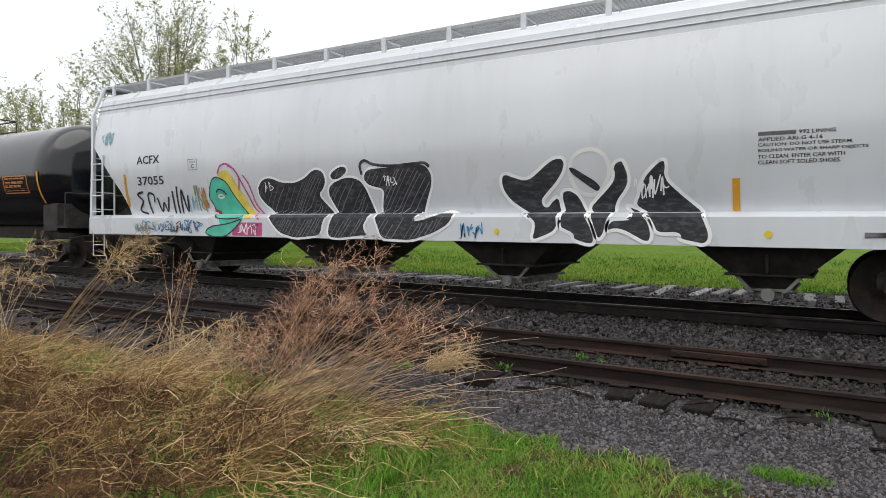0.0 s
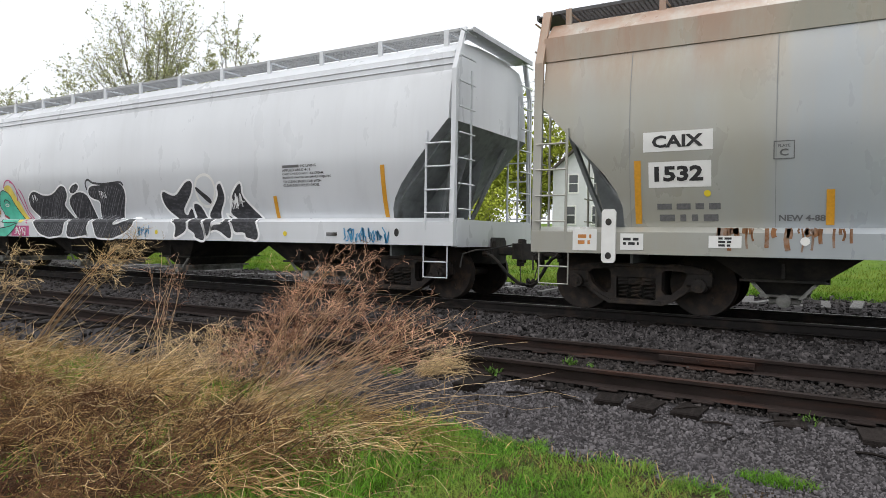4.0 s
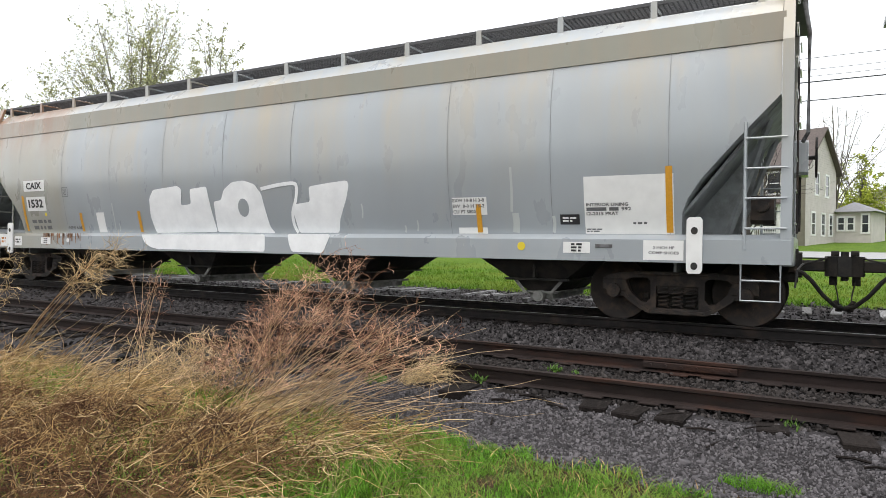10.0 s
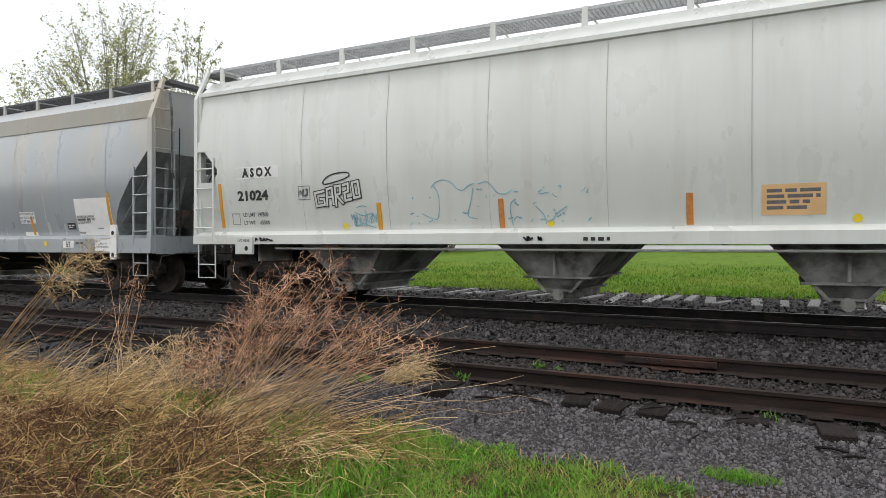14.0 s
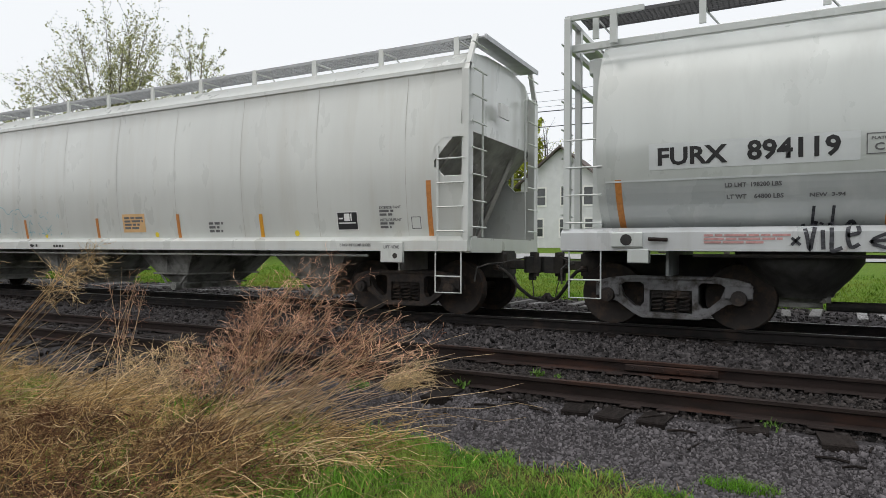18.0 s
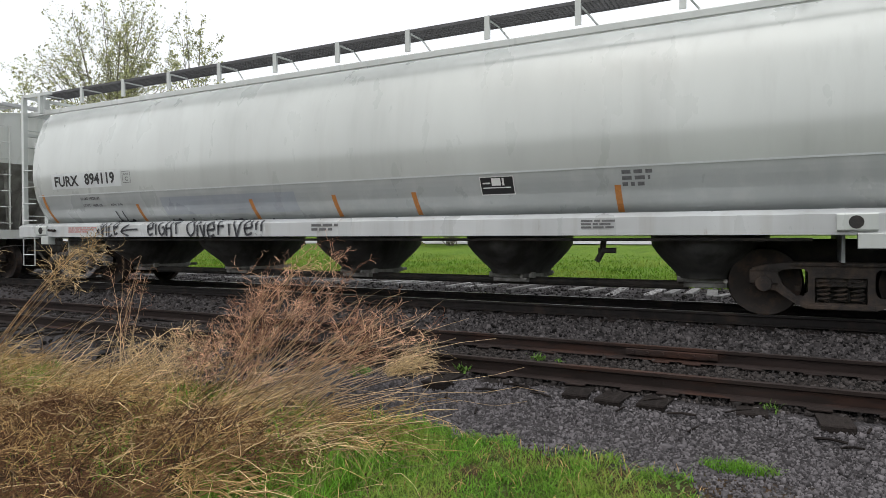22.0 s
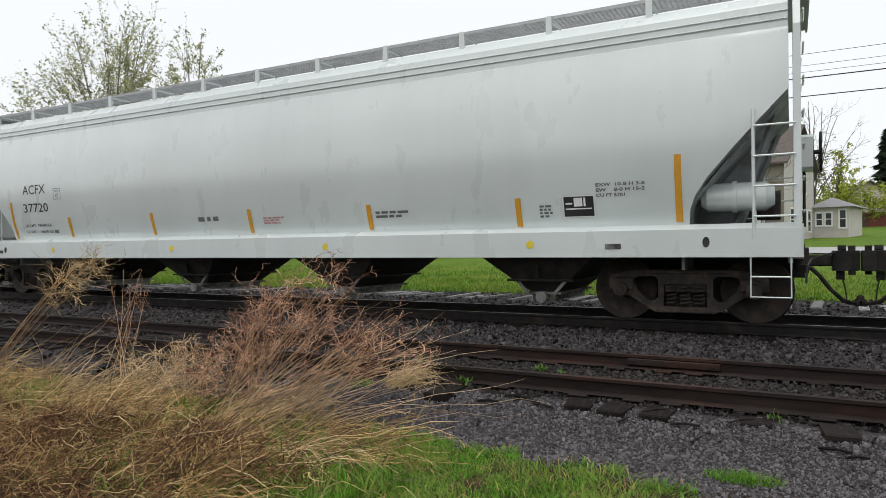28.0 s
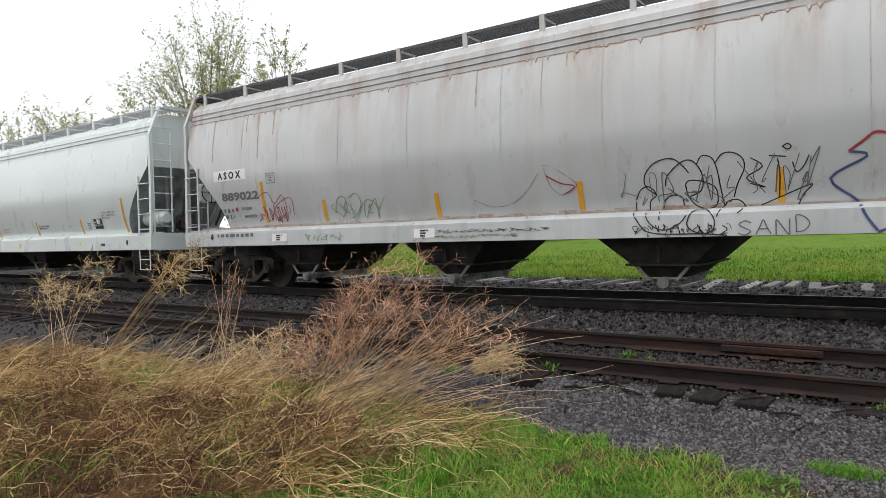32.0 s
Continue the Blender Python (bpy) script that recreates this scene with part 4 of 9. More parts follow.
def hopper_car(label, u, length, section, eave, paint, slope_mat, sill, sill_paint, bays, board, post, band=None, slope=None,
               seams=(), hopper_mat=None, outlet=None, trucks=(1.45, 1.45), truck_mat=None, board_z=4.60, board_y=(-1.22, -0.72), posts=True, bay=None, post_w=0.085):
    car = thing("covered_hopper_car", label, "hopper car", "freight cars of the train", at=(u, MAIN_Y, 0))
    L = length
    s0, s1 = sill
    if slope is None:
        slope = [(0.14, 3.05), (0.45, 2.72), (0.8, 2.34), (1.1, 2.0), (1.26, 1.76), (1.33, 1.58), (1.35, s1 - 0.02)]
    st = [(x, z, 1.0) for x, z in slope] + [(L / 2, s1 - 0.02, 1.0)] + [(L - x, z, 1.0) for x, z in reversed(slope)]
    skin = loft(section, st, eave)
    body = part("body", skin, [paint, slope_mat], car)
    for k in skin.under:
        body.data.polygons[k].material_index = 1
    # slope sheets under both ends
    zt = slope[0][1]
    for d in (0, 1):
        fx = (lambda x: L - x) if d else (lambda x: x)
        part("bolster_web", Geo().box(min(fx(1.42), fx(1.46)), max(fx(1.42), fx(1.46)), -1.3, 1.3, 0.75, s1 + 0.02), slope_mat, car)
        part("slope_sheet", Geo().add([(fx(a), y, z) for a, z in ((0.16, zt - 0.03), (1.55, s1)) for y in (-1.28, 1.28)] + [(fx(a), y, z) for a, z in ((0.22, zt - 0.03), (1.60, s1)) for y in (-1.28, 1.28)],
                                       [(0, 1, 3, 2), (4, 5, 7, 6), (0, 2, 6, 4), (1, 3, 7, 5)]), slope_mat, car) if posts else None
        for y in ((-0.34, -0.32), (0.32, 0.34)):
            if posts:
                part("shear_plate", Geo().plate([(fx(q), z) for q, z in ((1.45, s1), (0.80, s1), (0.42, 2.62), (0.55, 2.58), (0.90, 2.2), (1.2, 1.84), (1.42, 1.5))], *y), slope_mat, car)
        # deck and end sill
        g = Geo().box(min(fx(0.0), fx(1.5)), max(fx(0.0), fx(1.5)), -1.45, 1.45, s0 + 0.1, s1 - 0.03)
        part("end_platform", g, M["under"], car)
        part("end_sill", Geo().box(min(fx(-0.02), fx(0.1)), max(fx(-0.02), fx(0.1)), -1.5, 1.5, s0 - 0.02, s1 - 0.02, 0.02), sill_paint, car)
        # corner posts, braces, ladders
        if posts:
            for y in (-1, 1):
                yy = y * (section.width(3.4) + 0.01)
                p = Geo()
                for za, zb, ya, yb in ((s1 - 0.06, 2.6, y * 1.57, yy), (2.6, eave - 0.02, yy, yy), (eave - 0.02, board_z, yy, y * (0.02 - board_y[0]))):
                    p.add([(fx(a), yq + y * b, zq) for zq, yq in ((za, ya), (zb, yb)) for a, b in ((0.0, 0.03), (post_w, 0.03), (post_w, -0.03), (0.0, -0.03))],
                          [(0, 1, 2, 3), (4, 5, 6, 7), (0, 1, 5, 4), (1, 2, 6, 5), (2, 3, 7, 6), (3, 0, 4, 7)])
                part("corner_post", p, post, car)
                zr = [s1 + 0.08 + 0.385 * k for k in range(4)]
                xo = 0.54
                ladder("side_ladder", [[(fx(xo), y * 1.6, s1 - 0.2), (fx(xo), y * 1.6, s1 + 1.45)]],
                       [((fx(0.06), y * 1.62, z), (fx(xo), y * 1.62, z)) for z in zr], 0.015, post, car)
            for yy in (-1.18, 1.28):
                zr = [s1 + 0.15 + 0.42 * k for k in range(8)]
                ladder("end_ladder", [[(fx(0.03), yy - 0.3, s1), (fx(0.03), yy - 0.3, eave)], [(fx(0.03), yy + 0.2, s1), (fx(0.03), yy + 0.2, eave + 0.05)]],
                       [((fx(-0.03), yy - 0.32, z), (fx(-0.03), yy + 0.22, z)) for z in zr], 0.014, post, car)
            for y in (-0.95, 0.95):
                part("end_brace", Geo().tube([(fx(0.85), y * 0.6, s1 - 0.02), (fx(0.30), y, zt - 0.2)], 0.05, 5), slope_mat, car)
            sill_steps(car, fx(0.12) - (0.46 if d else 0), post, s0)
            # crossover platform at the end of the roof
            g = Geo().box(min(fx(-0.12), fx(0.24)), max(fx(-0.12), fx(0.24)), -1.2, 1.22, board_z - 0.06, board_z - 0.025, 0.006)
            g.box(min(fx(-0.13), fx(-0.10)), max(fx(-0.13), fx(-0.10)), -1.22, 1.24, board_z - 0.09, board_z - 0.01)
            part("crossover_platform", g, board, car)
        coupler(car, fx(0.0), 1 if d else -1)
    for y in (-1, 1):
        a, b = sorted((y * 1.61, y * 1.44))
        ring = [(y * 1.61, s0), (y * 1.61, s1 - 0.07), (y * 1.50, s1), (y * 1.24, s1 + 0.01), (y * 1.24, s0 + 0.06), (y * 1.55, s0)]
        part("side_sill", Geo().extrude(ring, 0.0, L), sill_paint, car)
    part("center_sill", Geo().box(0.4, 2.5, -0.33, 0.33, 0.62, 1.05, 0.03).box(L - 2.5, L - 0.4, -0.33, 0.33, 0.62, 1.05, 0.03).box(1.6, L - 1.6, -1.35, 1.35, s0 + 0.02, s0 + 0.12), M["under"], car)
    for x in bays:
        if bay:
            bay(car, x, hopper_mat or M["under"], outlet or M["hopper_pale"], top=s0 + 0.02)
        else:
            hopper(car, x, hopper_mat or M["under"], outlet or M["hopper_pale"], top=s0 + 0.02)
    for y in ((board_y[0], board_y[1]), (-board_y[1], -board_y[0])):
        running_board(car, 0.15, L - 0.15, y[0], y[1], board_z, board, board_z - 0.36, post)
    for x, r in seams:
        g = Geo()
        zs = np.linspace(s1, eave, 12)
        for a, b in zip(zs[:-1], zs[1:]):
            wa, wb = section.width(a) + 0.004, section.width(b) + 0.004
            g.add([(x - r, -wa, a), (x + r, -wa, a), (x + r, -wb, b), (x - r, -wb, b)], [(0, 1, 2, 3)])
        part("weld_seam", g, paint, car, fix=False)
    if band:
        z0, z1, bm_, = band
        g = Geo()
        for y in (-1, 1):
            ring = [(y * (section.width(z0) + 0.02), z0), (y * (section.width(z1) + 0.02), z1), (y * (section.width(z1) - 0.05), z1 + 0.01), (y * (section.width(z0) - 0.05), z0)]
            g.extrude(ring, 0.1, L - 0.1)
        part("roof_band", g, bm_, car)
    for x, m in zip((trucks[0], L - trucks[1]), truck_mat or (M["truck"], M["truck"])):
        truck(car, x, m)
    return car


def reflectors(car, spots, section, flat=None, material=None):
    for x, z0, z1 in spots:
        patch(car, x - 0.045, x + 0.045, z0, z1, section, material or M["reflector"], "reflector_strip", "amber reflective strip", flat, proud=0.008)


FLOW = Section(smooth_section([(1.31, 1.30), (1.45, 1.75), (1.55, 2.3), (1.575, 2.75), (1.545, 3.3), (1.445, 3.86)], 5)
               + [(1.43, 3.87), (1.43, 3.95), (1.45, 3.97), (1.415, 3.99), (1.415, 4.06), (1.435, 4.08), (1.395, 4.10), (1.385, 4.19), (1.20, 4.37), (0.6, 4.44), (0.0, 4.46)])
PLAIN = Section(smooth_section([(1.33, 1.18), (1.46, 1.7), (1.555, 2.3), (1.58, 2.8), (1.55, 3.3), (1.465, 3.76)], 5)[:-1] + [(1.465, 3.76), (1.44, 4.14), (1.42, 4.16), (1.22, 4.38), (0.6, 4.44), (0.0, 4.46)])
BOXY = Section(smooth_section([(1.41, 1.25), (1.51, 1.8), (1.575, 2.5), (1.565, 3.2), (1.47, 3.97)], 5)[:-1] + [(1.50, 3.98), (1.53, 4.0), (1.53, 4.07), (1.48, 4.10), (1.24, 4.32), (0.6, 4.42), (0.0, 4.44)])
OVAL = Section(smooth_section([(0.98, 1.30), (1.13, 1.45), (1.33, 1.70), (1.47, 2.0), (1.545, 2.35), (1.565, 2.65), (1.52, 3.1), (1.40, 3.6), (1.18, 4.0), (0.75, 4.28), (0.0, 4.42)], 4))


def framed_ends(car, L):
    """Open steel frames at both ends of the rounded car, with ladders and a top rail along each side."""
    p = M["silver_paint"]
    for d in (0, 1):
        fx = (lambda x: L - x) if d else (lambda x: x)
        lo = lambda a, b: (min(fx(a), fx(b)), max(fx(a), fx(b)))
        for y in (-1.5, -0.95, 0.95, 1.5):
            part("frame_post", Geo().box(*lo(0.02, 0.11), y - 0.05, y + 0.05, 1.40, 4.50, 0.008), p, car)
        for y in (-1.5, 1.5):
            part("frame_rail", Geo().box(*lo(0.02, 1.15), y - 0.03, y + 0.03, 4.46, 4.53), p, car)
            part("frame_post", Geo().box(*lo(0.68, 0.78), y - 0.04, y + 0.04, 4.05, 4.50), p, car)
            for k in range(4):
                z = 1.50 + 0.40 * k
                part("grab_iron", Geo().tube([(fx(0.06), y * 1.03, z), (fx(0.58), y * 1.03, z)], 0.014, 6), p, car)
        for z in (3.55, 4.05, 4.46):
            part("frame_beam", Geo().box(*lo(0.03, 0.10), -1.5, 1.5, z, z + 0.07), p, car)
        for k in range(7):
            z = 1.62 + 0.42 * k
            part("grab_iron", Geo().tube([(fx(-0.03), -1.5, z), (fx(-0.03), -0.95, z)], 0.014, 6), p, car)
        part("end_panel", Geo().box(*lo(0.44, 0.50), -1.12, 1.12, 1.5, 3.75, 0.02), p, car, "flat end bulkhead plate")
        for y in (-1.15, 1.15):
            part("end_rib", Geo().box(*lo(0.36, 0.50), y - 0.06, y + 0.06, 1.40, 3.95, 0.01), p, car)
        part("end_header", Geo().box(*lo(0.30, 0.52), -1.2, 1.2, 3.72, 3.95, 0.02), p, car)
        part("crossover_platform", Geo().box(*lo(-0.22, 0.10), 0.25, 1.25, 4.50, 4.55), M["grating"], car)
        sill_steps(car, fx(0.12) - (0.46 if d else 0), p, 1.10)
    for y in (-1.36, 1.36):
        part("top_rail", Geo().box(0.02, L - 0.02, y - 0.035, y + 0.035, 4.03, 4.14, 0.01), p, car, "long rail along the roof's edge")


def side_wings(car, L):
    """Side sheets that run to the corners of the cream car, with an eight-sided opening."""
    p = M["cream_paint"]
    for d in (0, 1):
        fx = (lambda x: L - x) if d else (lambda x: x)
        for y in (-1.51, 1.51):
            g = Geo()
            for ring in ([(0.62, 1.28), (1.45, 1.28), (1.45, 3.10), (0.62, 3.10)], [(0.05, 1.28), (0.62, 1.28), (0.62, 2.44), (0.46, 2.28), (0.05, 2.28)],
                         [(0.05, 2.90), (0.46, 2.90), (0.62, 2.74), (0.62, 3.10), (0.05, 3.10)]):
                f = fill([(fx(a), b) for a, b in ring], 0.08)
                for inset in (0.004, -0.016):
                    g.add([(a, math.copysign(BOXY.width(b) + inset, y), b) for a, _, b in f.v], f.f)
            part("side_wing", g, p, car, "side sheet with an eight-sided opening at the car's corner")
            part("corner_angle", Geo().box(min(fx(0.0), fx(0.14)), max(fx(0.0), fx(0.14)), y - 0.03 if y < 0 else y - 0.10, y + 0.10 if y < 0 else y + 0.03, 1.28, 4.08, 0.01), p, car)
            part("opening_rim", Geo().tube([(fx(0.12), y * 1.012, 2.28), (fx(0.46), y * 1.012, 2.28), (fx(0.62), y * 1.012, 2.44), (fx(0.62), y * 1.012, 2.74), (fx(0.46), y * 1.012, 2.90), (fx(0.12), y * 1.012, 2.90)], 0.016, 5), p, car)


CARS = []   # (thing, place along the train at the start)


def build_train():
    # white centre-flow car with large black pieces
    u = -15.93
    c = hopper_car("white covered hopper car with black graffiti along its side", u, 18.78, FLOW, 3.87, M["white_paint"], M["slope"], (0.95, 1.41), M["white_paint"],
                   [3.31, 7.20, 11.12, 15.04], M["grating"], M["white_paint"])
    CARS.append((c, u))
    # weathered grey car
    u = 4.22
    c = hopper_car("weathered grey covered hopper car, rusty at one corner, white graffiti", u, 18.9, PLAIN, 3.76, M["grey_paint"], M["slope"], (0.89, 1.27), M["grey_paint"],
                   [3.39, 7.39, 11.38, 15.31], M["dark_grating"], M["grey_paint"], post_w=0.13, band=(3.76, 4.13, M["olive_band"]))
    CARS.append((c, u))
    u = 24.38
    c = hopper_car("cream white covered hopper car with thin blue graffiti", u, 18.58, BOXY, 3.98, M["cream_paint"], M["slope_cream"], (1.08, 1.32), M["cream_paint"],
                   [3.35, 7.32, 11.18, 15.10], M["grating"], M["cream_paint"], hopper_mat=M["hopper_pale"])
    side_wings(c, 18.58)
    CARS.append((c, u))
    u = 44.47
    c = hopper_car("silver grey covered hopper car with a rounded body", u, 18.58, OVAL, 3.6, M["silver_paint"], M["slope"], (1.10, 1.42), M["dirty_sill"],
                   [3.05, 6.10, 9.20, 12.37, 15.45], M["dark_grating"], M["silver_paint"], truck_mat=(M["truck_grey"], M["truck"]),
                   slope=[(0.50, 1.40), (0.62, 1.40)], posts=False, bay=round_hopper, hopper_mat=M["hopper_dark"])
    framed_ends(c, 18.58)
    CARS.append((c, u))
    u = 64.31
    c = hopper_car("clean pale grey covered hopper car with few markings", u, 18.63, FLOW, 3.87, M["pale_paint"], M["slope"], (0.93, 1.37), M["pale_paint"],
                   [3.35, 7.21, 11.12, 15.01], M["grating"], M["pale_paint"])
    CARS.append((c, u))
    u = 84.40
    c = hopper_car("pale grey covered hopper car with rust streaks and line graffiti", u, 18.63, FLOW, 3.87, M["rusty_paint"], M["slope"], (0.98, 1.36), M["dirty_sill"],
                   [3.40, 7.24, 11.08, 14.95], M["dark_grating"], M["rusty_paint"])
    CARS.append((c, u))


build_train()


# ---------------------------------------------------------------- ties and ballast
def build_ties():
    g = Geo().box(-0.115, 0.115, -1.2, 1.2, -0.17, 0.0, 0.012)
    for name, yc, top, material, x0, x1, step, jitter in (
            ("main_track", MAIN_Y, -0.160, M["tie_dark"], -32, 9, 0.52, 0.02),
            ("siding_track", SIDE_Y, SIDE_Z - 0.174, M["tie_dark"], -24, 7.0, 0.54, 0.15)):
        me = g.mesh("tie", material, 30)
        x = x0
        while x < x1:
            t = new("tie", me)
            t.parent = bpy.data.objects[name]
            t.location = (x + random.uniform(-jitter, jitter), yc + random.uniform(-0.5, 0.6) * jitter * 2, top - random.uniform(0, 0.012))
            t.rotation_euler = (random.uniform(-0.01, 0.01), 0, random.uniform(-0.7, 0.7) * jitter)
            x += step
    old = thing("lifted_track_bed", "row of bleached old ties lying in ballast without rails", "railway ties", kind="structure")
    me = Geo().box(-0.085, 0.085, -1.05, 1.05, -0.14, 0.0, 0.02).mesh("tie", M["tie_pale"], 30)
    x = -34.0
    while x < 5:
        if random.random() < 0.75:
            t = new("tie", me)
            t.parent = old
            t.location = (x, 14.65 + random.uniform(-0.2, 0.2), ground_z(x, 14.6) + random.uniform(0.03, 0.075))
            t.rotation_euler = (random.uniform(-0.03, 0.03), 0, random.gauss(0, 0.05))
            t.scale = (random.uniform(0.7, 1.3), random.uniform(0.55, 1.1), 1)
        x += random.uniform(0.34, 0.52)
    # fish-plate joint and bolts on the siding's far rail, tie plates under the near rail
    tr = bpy.data.objects["siding_track"]
    y = SIDE_Y + GAUGE
    j = part("joint_bar", Geo().box(-1.62, -0.66, y - 0.052, y - 0.012, SIDE_Z - 0.115, SIDE_Z - 0.04, 0.008), M["rail_rust"], tr, "rusty bolted joint bar")
    for k in range(6):
        part("bolt", Geo().cyl((-1.54 + k * 0.16, y - 0.075, SIDE_Z - 0.075), (-1.54 + k * 0.16, y - 0.05, SIDE_Z - 0.075), 0.018, n=6), M["rail_rust"], j)
    for t in [o for o in tr.children if o.name.startswith("tie") and o.location.x > -9]:
        for y in (SIDE_Y - GAUGE, SIDE_Y + GAUGE):
            part("tie_plate", Geo().box(t.location.x - 0.09, t.location.x + 0.09, y - 0.13, y + 0.13, SIDE_Z - 0.163, SIDE_Z - 0.148, 0.003), M["rail_rust"], tr, fix=False)


def near_gravel(xs, ys):
    return ys > lawn_edge(xs) - 0.05


def lawn_edge(x):
    """The line (y at x) where grass gives way to gravel in front of the siding."""
    return np.interp(x, [-14, -6, -3.2, -2.5, -1.7, -1.0, -0.6, -0.3, 0.1, 3], [4.5, 4.6, 4.65, 4.72, 4.62, 4.62, 4.5, 3.9, 3.4, 2.8]) + 0.07 * np.sin(x * 9) + 0.05 * np.sin(x * 23 + 1)


def build_ballast():
    stones("gravel", 62000, -5.2, 1.9, 3.2, 5.75, 0.021, M["stone"], "loose grey crushed stone beside the siding", keep=near_gravel)
    stones("coarse_gravel", 2500, -7, 1.9, 3.4, 5.9, 0.030, M["stone"], "coarser grey stones among the gravel", keep=near_gravel)
    stones("side_gravel", 5000, 1.8, 8, 2.6, 5.85, 0.035, M["stone"], "grey gravel further along the siding", keep=lambda xs, ys: ys > 3.4 - 0.35 * (xs - 1))
    stones("siding_ballast", 27000, -9, 2.2, 5.85, 8.3, 0.034, M["stone_dark"], "dirty dark ballast between the siding's ties", lift=0.6)
    stones("track_ballast", 21000, -14, 2.6, 8.0, 10.0, 0.042, M["stone_mid"], "grey ballast shoulder between the two tracks")
    stones("main_ballast", 7000, -22, 3, 9.9, 12.4, 0.05, M["stone_dark"], "dark ballast under the main track", lift=0.1)
    stones("far_ballast", 11000, -32, 4, 12.0, 16.6, 0.065, M["stone_mid"], "grey ballast on the field side of the tracks", lift=0.25)
    stones("left_ballast", 13000, -34, -5, 5.0, 10.0, 0.055, M["stone_dark"], "dark ballast along the distant tracks")


M["stone_mid"] = mat("grey_brown_ballast_stone", (0.050, 0.046, 0.047), 0.9, vary=0.25, scale=30, island=0.95, bump=0.3, spec=0.15)


# ---------------------------------------------------------------- plants
def sticks_litter():
    """Twigs and rotten tie splinters lying on the gravel."""
    for k in range(26):
        x, y = random.uniform(-3.2, 1.2), random.uniform(4.95, 5.75)
        a, n = random.uniform(0, 3.14), random.uniform(0.08, 0.3)
        z = ground_z(x, y) + 0.03
        g = Geo().tube([(x, y, z), (x + math.cos(a) * n * 0.5, y + math.sin(a) * n * 0.5, z + 0.012), (x + math.cos(a) * n, y + math.sin(a) * n, z + 0.004)], random.uniform(0.006, 0.014), 5)
        solid("wood_splinter", g, M["tie_dark"], "dark rotten wood splinter lying on gravel", "debris", "splinters on the gravel")


def patchy(xs, ys, scale, seed, level):
    """True where a smooth random pattern is above the level."""
    return np.array([noise.noise((a * scale, b * scale, seed)) + 0.5 * noise.noise((a * scale * 2.7, b * scale * 2.7, seed + 9)) for a, b in zip(xs, ys)]) + rng.normal(0, 0.12, len(xs)) > level


def build_lawn():
    near = lambda xs, ys: (ys < lawn_edge(xs)) & (xs > -3.3 - (4.2 - ys) * 0.2 + 0.25 * np.sin(ys * 7))
    full = lambda xs, ys: near(xs, ys) & (patchy(xs, ys, 1.7, 2.0, -0.22) | (ys < lawn_edge(xs) - 0.9))
    r = scatter(105000, -4.2, 1.4, 2.2, 4.95, full)
    blades("lawn_grass", r, 0.034, 0.0045, 1.5, M["grass"], "short bright green spring grass beside the gravel")
    r = scatter(16000, -4.0, 0.6, 2.3, 4.7, lambda xs, ys: near(xs, ys) & patchy(xs, ys, 2.3, 5.0, 0.12))
    blades("taller_grass", r, 0.058, 0.006, 1.3, M["grass"], "taller green tufts in the lawn")
    r = scatter(7000, -3.6, 1.2, 2.4, 4.9, lambda xs, ys: near(xs, ys) & patchy(xs, ys, 2.9, 15.0, 0.05))
    blades("broad_weeds", r, 0.028, 0.016, 1.7, M["weed_green"], "low broad-leaved weeds in the grass", "weeds")
    r = scatter(2600, -3.2, 1.4, 2.6, 5.0, lambda xs, ys: ys < lawn_edge(xs) + 0.05)
    blades("dry_blades", r, 0.05, 0.006, 1.5, M["straw"], "withered brown blades among the grass")
    r = scatter(17000, -9, -2.3, 1.6, 4.7, lambda xs, ys: patchy(xs, ys, 1.1, 25.0, 0.14) | ((xs > -3.9) & (ys > 2.9) & patchy(xs, ys, 2.0, 27.0, 0.0)))
    blades("grass_under_straw", r, 0.14, 0.009, 0.9, M["grass"], "green grass growing up through dead straw")
    # thinner grass round the viewpoint
    r = scatter(26000, -6, 6, -7, 2.6, lambda xs, ys: patchy(xs, ys, 0.9, 55.0, -0.35))
    blades("near_lawn", r, 0.06, 0.012, 1.1, M["grass"], "short grass round the viewpoint")
    r = scatter(9000, 1.2, 6, 2.2, 4.4, lambda xs, ys: ys < 3.4 - 0.35 * (xs - 1) + 0.3 * np.sin(xs * 3))
    blades("side_lawn", r, 0.05, 0.010, 1.1, M["grass"], "short grass beside the gravel")
    # a lone tuft on the gravel
    a, d = rng.uniform(0, 6.28, 900), rng.uniform(0, 1, 900) ** 0.8
    p = np.stack([-0.28 + 0.25 * d * np.cos(a), 4.80 + 0.13 * d * np.sin(a)], 1)
    r = np.concatenate([p, np.array([[ground_z(x, y)] for x, y in p])], 1)
    blades("grass_tuft", r, 0.045, 0.005, 1.1, M["grass"], "small green grass tuft on gravel", kind="")
    # field behind the tracks
    r = scatter(110000, -44, 7, 16.1, 27, lambda xs, ys: rng.uniform(0, 1, len(xs)) > (ys - 16.1) / 11)
    blades("field_grass", r, 0.085, 0.022, 1.3, M["field"], "bright green grass field behind the tracks")
    r = scatter(6000, -40, 8, 15.9, 17.3, lambda xs, ys: patchy(xs, ys, 0.5, 35.0, 0.0))
    blades("field_edge_weeds", r, 0.17, 0.016, 0.8, M["field"], "taller weeds along the field's edge", "weeds")


